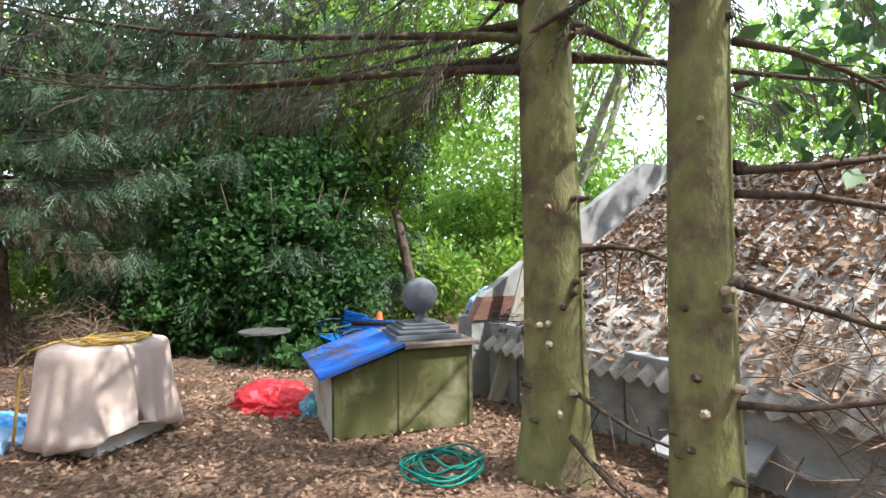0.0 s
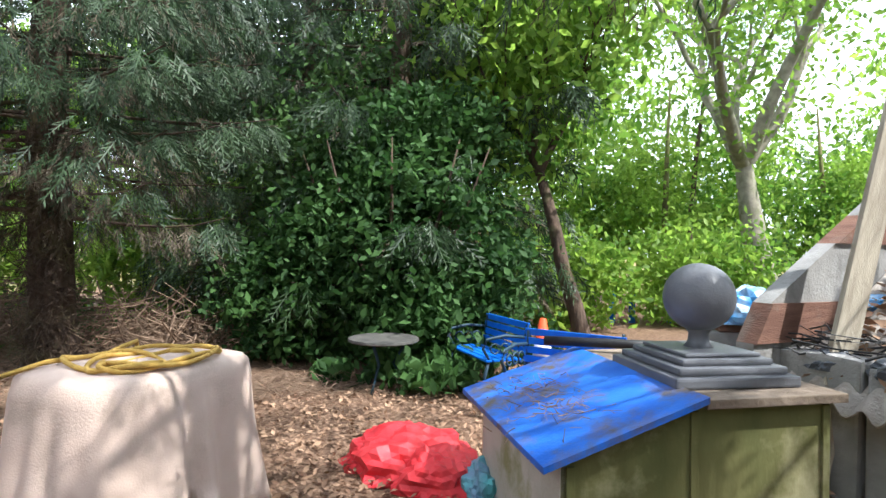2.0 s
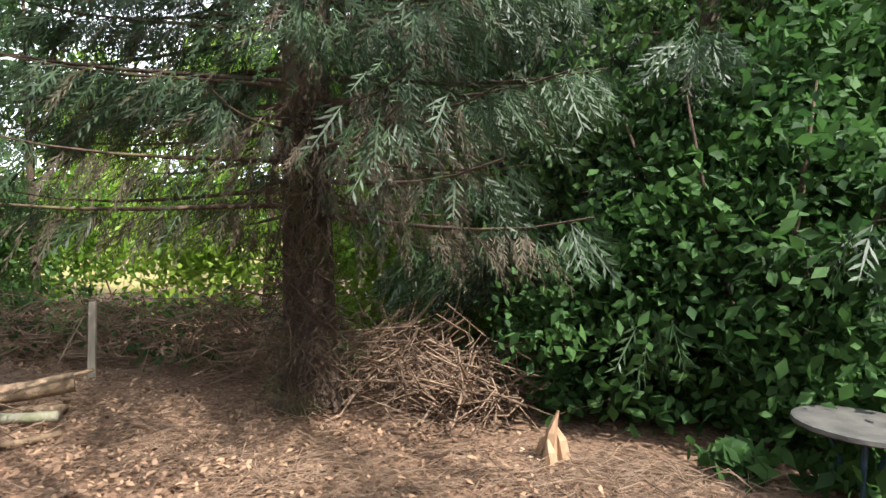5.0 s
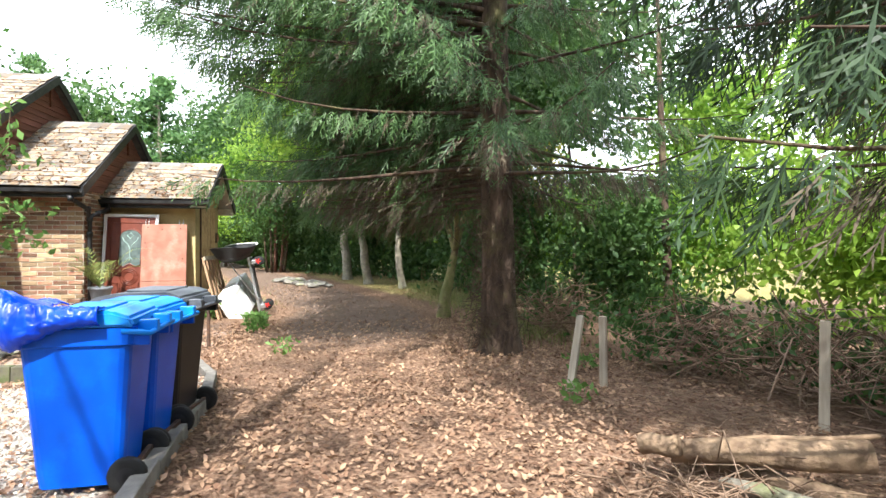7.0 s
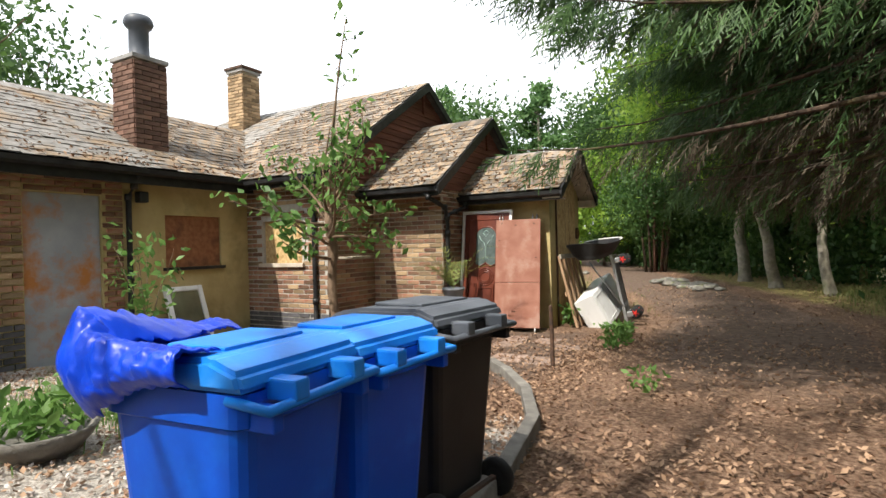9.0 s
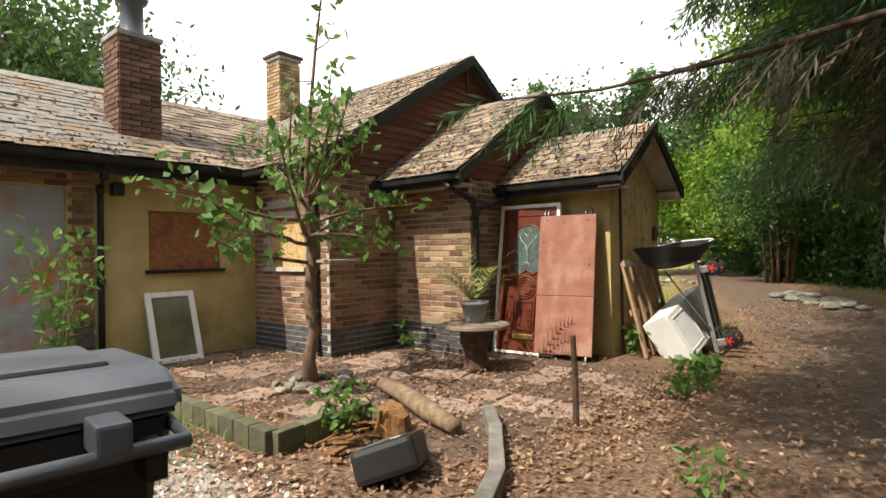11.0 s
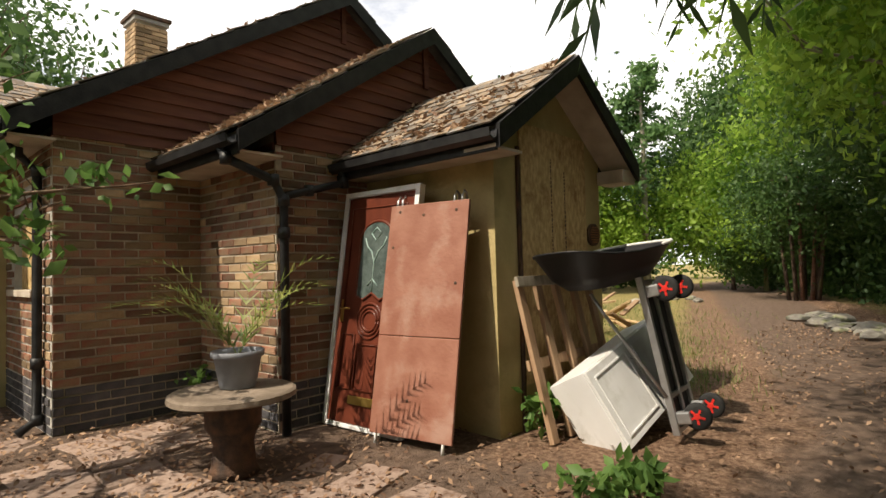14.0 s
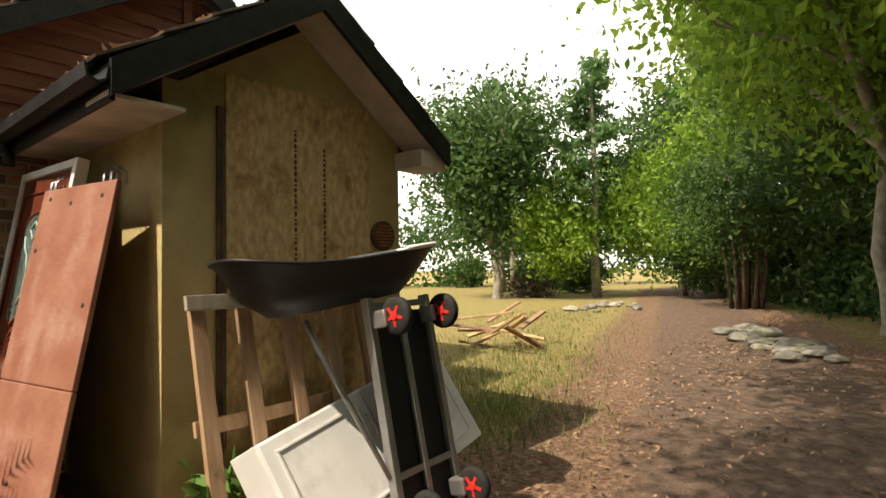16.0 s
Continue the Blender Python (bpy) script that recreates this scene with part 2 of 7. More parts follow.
    corrug=mat("cement_corrugated", (0.34, 0.30, 0.26), (0.46, 0.42, 0.38), 4, 0.9, 0.3, 50, c3=(0.19, 0.15, 0.11), stain=3),
    redwood=mat("red_timber", (0.14, 0.07, 0.05), (0.22, 0.115, 0.08), 6, 0.85, 0.4, 40, stretch=(0.6, 0.6, 5), c3=(0.20, 0.16, 0.13), stain=2.5),
    bench=mat("blue_bench_paint", (0.006, 0.10, 0.48), (0.012, 0.15, 0.58), 5, 0.45, 0.1, 60),
    bench_iron=mat("dark_cast_iron", (0.015, 0.04, 0.06), (0.03, 0.06, 0.09), 7, 0.55, 0.2, 60),
    cone=mat("orange_cone", (0.75, 0.085, 0.02), (0.85, 0.12, 0.03), 4, 0.55, 0.05, 60),
    conewhite=mat("cone_sleeve", (0.65, 0.65, 0.65), (0.75, 0.75, 0.75), 4, 0.5, 0.03, 60),
    drum=mat("stained_drum_top", (0.15, 0.115, 0.085), (0.27, 0.215, 0.165), 6, 0.85, 0.4, 40, c3=(0.10, 0.075, 0.055), stain=3),
    table=mat("dark_table_top", (0.05, 0.048, 0.045), (0.10, 0.095, 0.085), 7, 0.7, 0.2, 60),
    brass=mat("brass", (0.5, 0.33, 0.09), (0.6, 0.42, 0.13), 9, 0.35, 0.05, 60, metal=0.9),
    cut=mat("cut_wood", (0.26, 0.2, 0.14), (0.36, 0.29, 0.2), 20, 0.85, 0.1, 60),
    litter=mat("leaf_litter", (0.15, 0.085, 0.052), (0.36, 0.235, 0.155), 3.2, 0.85, 0.1, 60),
)
L = dict(
    spruce=leaf_mat("spruce_needles", (0.020, 0.040, 0.018), (0.062, 0.105, 0.045), 0.25, 1.2),
    spruce_mid=leaf_mat("green_spruce_needles", (0.034, 0.075, 0.028), (0.11, 0.205, 0.065), 0.3, 1.0),
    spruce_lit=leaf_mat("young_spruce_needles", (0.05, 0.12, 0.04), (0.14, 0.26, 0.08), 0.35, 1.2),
    dead=leaf_mat("dead_needles", (0.062, 0.05, 0.034), (0.15, 0.12, 0.082), 0.2, 1.5, 0.8),
    elder=leaf_mat("elder_leaves", (0.022, 0.062, 0.016), (0.075, 0.165, 0.040), 0.45, 1.0, 0.7),
    # bright yellow-green, with sunlight put into the leaf colour
    wood=leaf_mat("sunlit_woodland_leaves", (0.10, 0.22, 0.03), (0.34, 0.50, 0.08), 0.65, 0.5),
    # darker copy of the woodland leaves, with shade put into the colour
    wood_shaded=leaf_mat("shade_toned_leaves", (0.030, 0.078, 0.020), (0.09, 0.17, 0.042), 0.4, 0.5),
    yellow=leaf_mat("golden_leaves", (0.25, 0.28, 0.03), (0.48, 0.46, 0.06), 0.5, 0.8),
    apple=leaf_mat("apple_leaves", (0.07, 0.16, 0.035), (0.17, 0.30, 0.075), 0.45, 3),
    bramble=leaf_mat("bramble_leaves", (0.035, 0.09, 0.025), (0.10, 0.19, 0.05), 0.4, 2),
    grass=leaf_mat("grass_blades", (0.10, 0.16, 0.035), (0.30, 0.28, 0.11), 0.4, 1.5),
    litter=leaf_mat("fallen_leaves", (0.14, 0.075, 0.045), (0.42, 0.27, 0.17), 0.1, 1.5, 0.8),
    chips=leaf_mat("gravel_chips", (0.20, 0.14, 0.10), (0.66, 0.60, 0.54), 0.0, 9, 0.9),
    palm=leaf_mat("palm_leaves", (0.10, 0.17, 0.04), (0.32, 0.34, 0.10), 0.35, 4),
)

# ---- helpers of this scene ----
rng = np.random.default_rng(7)


def gz(x, y):
    w = min(1.0, max(0.0, (-3 - x) / 8))
    return -0.2 * w * w * (3 - 2 * w)


def part(name, bm, material, parent=None, label="", smooth=False):
    me = bpy.data.meshes.new(name)
    bm.to_mesh(me)
    bm.free()
    me.materials.append(material)
    if smooth:
        me.polygons.foreach_set("use_smooth", [True] * len(me.polygons))
    ob = new(name, me)
    if parent is not None:
        ob.parent = parent
    if label:
        ob["label"] = label
    return ob


def raw(name, verts, faces, material, parent=None, label="", smooth=False):
    me = bpy.data.meshes.new(name)
    verts = np.asarray(verts, dtype=np.float32).reshape(-1, 3)
    faces = np.asarray(faces, dtype=np.int32)
    k = faces.shape[1]
    me.vertices.add(len(verts))
    me.vertices.foreach_set("co", verts.ravel())
    me.loops.add(faces.size)
    me.loops.foreach_set("vertex_index", faces.ravel())
    me.polygons.add(len(faces))
    me.polygons.foreach_set("loop_start", np.arange(0, faces.size, k, dtype=np.int32))
    me.update(calc_edges=True)
    me.validate()
    me.materials.append(material)
    if smooth:
        me.polygons.foreach_set("use_smooth", [True] * len(me.polygons))
    ob = new(name, me)
    if parent is not None:
        ob.parent = parent
    if label:
        ob["label"] = label
    return ob


def thing(name, label, category, m=None, group="", kind=""):
    ob = new(name)
    ob.empty_display_size = 0.1
    if m is not None:
        ob.matrix_basis = m
    return tagged(ob, label, category, group, kind)


def box(bm, lo, hi, bev=0.0, m=None):
    """A box between two corners, bevelled, moved by m."""
    r = bmesh.ops.create_cube(bm, size=1.0)
    vs = r["verts"]
    c = [(a + b) / 2 for a, b in zip(lo, hi)]
    s = [abs(b - a) for a, b in zip(lo, hi)]
    bmesh.ops.transform(bm, matrix=Matrix.LocRotScale(c, None, s), verts=vs)
    if bev:
        es = list({e for v in vs for e in v.link_edges})
        r2 = bmesh.ops.bevel(bm, geom=es, offset=bev, segments=2, affect='EDGES', profile=0.6)
        vs = list({v for f in r2["faces"] for v in f.verts} | {v for v in vs if v.is_valid})
    if m is not None:
        bmesh.ops.transform(bm, matrix=m, verts=vs)
    return vs


def bbox(lo, hi, bev=0.0, m=None):
    bm = bmesh.new()
    box(bm, lo, hi, bev, m)
    return bm


def tube(bm, pts, radii, seg=8, caps=True):
    """A round tapering tube along a polyline."""
    pts = [Vector(p) for p in pts]
    if not hasattr(radii, "__len__"):
        radii = [radii] * len(pts)
    rings = []
    up = Vector((0.13, 0.31, 0.94))
    for i, p in enumerate(pts):
        d = (pts[min(i + 1, len(pts) - 1)] - pts[max(i - 1, 0)]).normalized()
        u = d.cross(up)
        if u.length < 0.05:
            u = d.cross(Vector((1, 0, 0)))
        u.normalize()
        w = d.cross(u)
        rings.append([bm.verts.new(p + (u * math.cos(a) + w * math.sin(a)) * radii[i]) for a in (2 * math.pi * k / seg for k in range(seg))])
    for a, b in zip(rings, rings[1:]):
        for k in range(seg):
            bm.faces.new((a[k], a[(k + 1) % seg], b[(k + 1) % seg], b[k]))
    if caps:
        bm.faces.new(list(reversed(rings[0])))
        bm.faces.new(rings[-1])
    return rings


def lathe(bm, prof, seg=24, m=None):
    """A turned shape from (radius, height) pairs about z."""
    rings = []
    for r, z in prof:
        rings.append([bm.verts.new((r * math.cos(2 * math.pi * k / seg), r * math.sin(2 * math.pi * k / seg), z)) for k in range(seg)])
    for a, b in zip(rings, rings[1:]):
        for k in range(seg):
            bm.faces.new((a[k], a[(k + 1) % seg], b[(k + 1) % seg], b[k]))
    bm.faces.new(list(reversed(rings[0])))
    bm.faces.new(rings[-1])
    if m is not None:
        bmesh.ops.transform(bm, matrix=m, verts=[v for r in rings for v in r])
    return rings


def prism(bm, outline, ax, a, b):
    """An outline in the two other axes, drawn from a to b along axis ax (0 x, 1 y, 2 z)."""
    def put(p, q):
        v = [p[0], p[1]]
        v.insert(ax, q)
        return bm.verts.new(v)
    lo = [put(p, a) for p in outline]
    hi = [put(p, b) for p in outline]
    n = len(outline)
    for i in range(n):
        bm.faces.new((lo[i], lo[(i + 1) % n], hi[(i + 1) % n], hi[i]))
    bm.faces.new(list(reversed(lo)))
    bm.faces.new(hi)
    bmesh.ops.recalc_face_normals(bm, faces=bm.faces)


def bag(name, label, category, x, y, sx, sy, h, material, seed, group=""):
    """A crumpled, slumped plastic bag lying on the ground."""
    bm = bmesh.new()
    bmesh.ops.create_icosphere(bm, subdivisions=4, radius=1.0)
    for v in bm.verts:
        p = v.co * 2.1 + Vector((seed * 3.1, 0, 0))
        k = 1 + 0.28 * noise.noise(p) + 0.16 * noise.noise(p * 2.7) + 0.10 * abs(noise.noise(p * 5.3))
        v.co = Vector((v.co.x * sx * k, v.co.y * sy * k, max(-0.02, v.co.z * h * k)))
    ob = part(name, bm, material)
    ob.location = (x, y, gz(x, y))
    return tagged(ob, label, category, group)


def frames_of(dirs):
    """Unit axes for many directions at once."""
    d = dirs / np.linalg.norm(dirs, axis=1, keepdims=True)
    ref = np.where(np.abs(d[:, 2:3]) < 0.9, np.array([[0, 0, 1.0]]), np.array([[1.0, 0, 0]]))
    u = np.cross(d, ref)
    u /= np.linalg.norm(u, axis=1, keepdims=True)
    return d, u, np.cross(d, u)


def leaves(centres, size, spread=0.0, r=rng, up=0.4, long=1.7):
    """Folded pointed leaves, one a centre: verts and faces."""
    n = len(centres)
    c = centres + r.normal(0, spread, (n, 3)) if spread else centres
    nd = r.normal(0, 1, (n, 3))
    nd[:, 2] = nd[:, 2] * 0.6 + up
    nz, u, w = frames_of(nd)
    a = r.uniform(0, 2 * np.pi, (n, 1))
    t = u * np.cos(a) + w * np.sin(a)
    s = np.cross(nz, t)
    k = size * r.uniform(0.6, 1.35, (n, 1))
    tip, tail = c + t * k * long / 2, c - t * k * long / 2
    left = c + s * k * 0.42 + nz * k * 0.10
    right = c - s * k * 0.42 + nz * k * 0.10
    v = np.stack([tail, right, tip, left], 1).reshape(-1, 3)
    i = np.arange(n)[:, None] * 4
    f = np.concatenate([i + [0, 1, 2], i + [0, 2, 3]], 0)
    return v, f


def clumps(r, centre, radii, n_clump, n_leaf, clump=0.35, shell=0.55):
    """Leaf places in clumps filling the outer part of an ellipsoid."""
    d = r.normal(0, 1, (n_clump, 3))
    d /= np.linalg.norm(d, axis=1, keepdims=True)
    q = d * r.uniform(shell, 1.0, (n_clump, 1)) * np.asarray(radii) + np.asarray(centre)
    per = max(1, n_leaf // n_clump)
    p = np.repeat(q, per, 0)
    s = np.repeat(r.uniform(0.5, 1.3, (n_clump, 1)), per, 0)
    return p + r.normal(0, 1, p.shape) * s * clump * np.array([1, 1, 0.65])

# ---- ground ----
def ground_material():
    m = bpy.data.materials.new("woodland_ground")
    m.use_nodes = True
    nt = m.node_tree
    b = nt.nodes["Principled BSDF"]
    co = nt.nodes.new("ShaderNodeTexCoord")

    def noise_of(scale, detail=8, rough=0.6):
        n = nt.nodes.new("ShaderNodeTexNoise")
        n.inputs["Scale"].default_value = scale
        n.inputs["Detail"].default_value = detail
        n.inputs["Roughness"].default_value = rough
        nt.links.new(co.outputs["Object"], n.inputs["Vector"])
        return n.outputs["Fac"]

    def ramp(src, *stops):
        r = nt.nodes.new("ShaderNodeValToRGB")
        e = r.color_ramp.elements
        while len(e) < len(stops):
            e.new(0.5)
        for k, (pos, col) in zip(e, stops):
            k.position, k.color = pos, (*col, 1)
        nt.links.new(src, r.inputs["Fac"])
        return r.outputs["Color"]

    def mix(fac, a, c):
        x = nt.nodes.new("ShaderNodeMix")
        x.data_type = 'RGBA'
        nt.links.new(fac, x.inputs["Factor"])
        nt.links.new(a, x.inputs["A"])
        nt.links.new(c, x.inputs["B"])
        return x.outputs["Result"]

    mulch = ramp(noise_of(26), (0.3, (0.07, 0.042, 0.028)), (0.5, (0.19, 0.115, 0.075)), (0.72, (0.36, 0.245, 0.17)))
    gravel = ramp(noise_of(55, 3), (0.3, (0.16, 0.14, 0.12)), (0.5, (0.40, 0.36, 0.31)), (0.7, (0.62, 0.58, 0.52)))
    dirt = ramp(noise_of(9), (0.3, (0.085, 0.058, 0.043)), (0.7, (0.20, 0.14, 0.105)))
    straw = ramp(noise_of(18), (0.3, (0.11, 0.12, 0.035)), (0.55, (0.28, 0.22, 0.09)), (0.75, (0.42, 0.33, 0.16)))
    attr = nt.nodes.new("ShaderNodeVertexColor")
    attr.layer_name = "kind"
    sep = nt.nodes.new("ShaderNodeSeparateColor")
    nt.links.new(attr.outputs["Color"], sep.inputs["Color"])

    def worn(ch, sc):
        a = nt.nodes.new("ShaderNodeMath")
        a.operation = 'MULTIPLY_ADD'
        a.inputs[1].default_value = 0.9
        nt.links.new(noise_of(sc), a.inputs[0])
        nt.links.new(sep.outputs[ch], a.inputs[2])
        r = nt.nodes.new("ShaderNodeMapRange")
        r.inputs["From Min"].default_value, r.inputs["From Max"].default_value = 0.72, 1.05
        nt.links.new(a.outputs[0], r.inputs["Value"])
        return r.outputs["Result"]
    col = mix(worn("Green", 3.5), mulch, dirt)
    col = mix(worn("Red", 5), col, gravel)
    col = mix(worn("Blue", 2.5), col, straw)
    nt.links.new(col, b.inputs["Base Color"])
    b.inputs["Roughness"].default_value = 0.95
    b.inputs["Specular IOR Level"].default_value = 0.15
    bp = nt.nodes.new("ShaderNodeBump")
    bp.inputs["Strength"].default_value = 0.75
    bp.inputs["Distance"].default_value = 0.05
    nt.links.new(noise_of(30, 6, 0.7), bp.inputs["Height"])
    nt.links.new(bp.outputs["Normal"], b.inputs["Normal"])
    return m


def soft(v, a, b):
    t = np.clip((v - a) / (b - a), 0, 1)
    return t * t * (3 - 2 * t)


def lane_y(x):
    """Middle of the trodden lane."""
    return np.where(x > -15, 0.1, 0.1 + 0.33 * (x + 15))


def build_ground():
    xs = np.concatenate([-np.geomspace(900, 46, 26), np.arange(-45, 12.01, 0.22), np.geomspace(12.5, 900, 26)])
    ys = np.concatenate([-np.geomspace(900, 13, 26), np.arange(-12.5, 14.01, 0.22), np.geomspace(14.5, 900, 26)])
    X, Y = np.meshgrid(xs, ys)
    w = np.clip((-3 - X) / 8, 0, 1)
    Z = -0.2 * w * w * (3 - 2 * w)
    near = (X > -46) & (X < 12.3) & (Y > -12.6) & (Y < 14.2)
    bumpy = np.zeros_like(Z)
    for i, j in zip(*np.nonzero(near)):
        p = Vector((X[i, j] * 0.9, Y[i, j] * 0.9, 0))
        bumpy[i, j] = 0.022 * noise.noise(p) + 0.012 * noise.noise(p * 3.7)
    Z = Z + bumpy * near - 0.012
    v = np.stack([X, Y, Z], -1).reshape(-1, 3)
    nx, ny = len(xs), len(ys)
    i = (np.arange(ny - 1)[:, None] * nx + np.arange(nx - 1)[None]).ravel()
    f = np.stack([i, i + 1, i + 1 + nx, i + nx], 1)
    ob = raw("ground", v, f, ground_material(), smooth=True)
    x, y = v[:, 0], v[:, 1]
    gravel = soft(x, -8.4, -7.6) * soft(-x, 2.5, 3.5) * soft(-y, 1.1, 1.6)
    dirt = soft(1.9 - np.abs(y - lane_y(x)), 0, 1.2) * soft(-x, 8, 13) * 0.9 + soft(-x, 8.6, 9.6) * soft(-y, 1.5, 2.6) * soft(x, -14, -12) * 0.8
    grass = soft(-x, 14.6, 16.0) * soft(np.abs(y - lane_y(x)), 1.6, 3.0) * 0.75 + soft(-x, 44, 60) + soft(np.abs(y), 15, 25)
    ca = ob.data.color_attributes.new("kind", 'FLOAT_COLOR', 'POINT')
    ca.data.foreach_set("color", np.stack([gravel, np.clip(dirt, 0, 1), np.clip(grass, 0, 1), np.ones_like(x)], 1).astype(np.float32).ravel())
    return tagged(ob, "brown leaf-strewn earth with a trodden lane and a gravel patch", "ground", kind="structure")


build_ground()

# ---- cottage ----
X1, X2, X3, XR = -11.02, -12.28, -13.27, -14.1
Y1, Y2, Y3, YW = -5.94, -4.52, -2.98, -7.75
GB = -0.32


def wall(name, lo, hi, material, label, holes=(), ax=0):
    """A wall box; holes (a0, a1, z0, z1) along its length are cut out by building it from piers."""
    bm = bmesh.new()
    la = 1 - ax
    cuts = sorted({lo[la], hi[la], *[h[0] for h in holes], *[h[1] for h in holes]})
    for a, b in zip(cuts, cuts[1:]):
        hs = [h for h in holes if h[0] <= a + 1e-6 and h[1] >= b - 1e-6]
        spans = [(lo[2], hi[2])] if not hs else [(lo[2], hs[0][2]), (hs[0][3], hi[2])]
        for z0, z1 in spans:
            p, q = list(lo), list(hi)
            p[la], q[la], p[2], q[2] = a, b, z0, z1
            box(bm, p, q)
    bmesh.ops.remove_doubles(bm, verts=bm.verts, dist=0.0005)
    ob = part(name, bm, material)
    return tagged(ob, label, "wall", kind="structure")


walls = dict(
    ret=wall("wall_return", (X1 - 0.25, YW, GB), (X1, Y1 - 0.001, 2.42), M["mortar_pale"], "old brick wall with a boarded window and blue brick base", [(-7.38, -6.48, 1.02, 1.74)]),
    gable1=wall("wall_main_gable", (X2 - 3.6, Y1 - 0.25, GB), (X1 - 0.002, Y1, 2.36), M["mortar"], "shaded old brick gable wall with blue brick base", ax=1),
    front2=wall("wall_middle_front", (X2 - 0.25, Y1 + 0.002, GB), (X2, Y2 - 0.001, 2.3), M["mortar"], "sunlit mixed brick wall with blue brick base"),
    gable2=wall("wall_middle_gable", (X3 - 2.3, Y2 - 0.25, GB), (X2 - 0.002, Y2, 2.22), M["mortar"], "shaded brick wall beside the porch", ax=1),
    porch=wall("wall_porch_front", (X3 - 0.2, Y2 + 0.002, GB), (X3, Y3 - 0.001, 2.22), M["render"], "yellow rendered porch wall under deep eaves"),
    wing=wall("wall_wing", (-30.0 + 36, YW - 0.25, GB), (X1 - 0.002, YW, 2.45), M["render"], "yellow rendered wall with a boarded window", [(-10.45, -9.45, 1.02, 1.82), (-8.51, -7.57, GB, 2.05)], ax=1),
)


def gable_wall(name, x0, x1, y, ze, zr, material, label, thick=0.22):
    bm = bmesh.new()
    xm = (x0 + x1) / 2
    prism(bm, [(x0, GB), (x1, GB), (x1, ze), (xm, zr), (x0, ze)], 1, y - thick, y)
    # prism gives (x, z) pairs with y along axis 1
    return tagged(part(name, bm, material), label, "wall", kind="structure")


gable_wall("wall_porch_gable", -15.05, X3 - 0.002, Y3, 2.16, 2.75, M["render"], "yellow rendered porch gable, stained and flaking")
BACK = tagged(part("wall_back", bbox((-18, -14, GB), (-17.6, Y1 - 0.3, 2.4)), M["mortar"]), "plain brick rear wall of the cottage", "wall", kind="structure")
tagged(part("wall_wing_back", bbox((-17.5, -12.4, GB), (6, -12.2, 2.4)), M["mortar"]), "plain brick rear wall of the wing", "wall", kind="structure")
tagged(part("wall_wing_end", bbox((5.8, -12.1, GB), (6, YW - 0.26, 3.0)), M["mortar"]), "plain brick end wall of the wing", "wall", kind="structure")


# roofs: a dark deck with slates laid over it
def slate_mesh(w, l, t=0.012, seed=0):
    r = random.Random(seed)
    bm = bmesh.new()
    j = [r.uniform(-0.012, 0.012) for _ in range(4)]
    prism(bm, [(-w / 2, -l), (w / 2, -l + j[0]), (w / 2, 0), (-w / 2, 0)] if j[1] > 0 else [(-w / 2, -l + j[0]), (w / 2 - 0.02, -l), (w / 2, -l + 0.03), (w / 2, 0), (-w / 2, 0)], 2, 0, t)
    me = bpy.data.meshes.new("slate")
    bm.to_mesh(me)
    bm.free()
    me.materials.append(M["slate"])
    return me


SLATES = [slate_mesh(0.245, 0.34, seed=k) for k in range(6)]


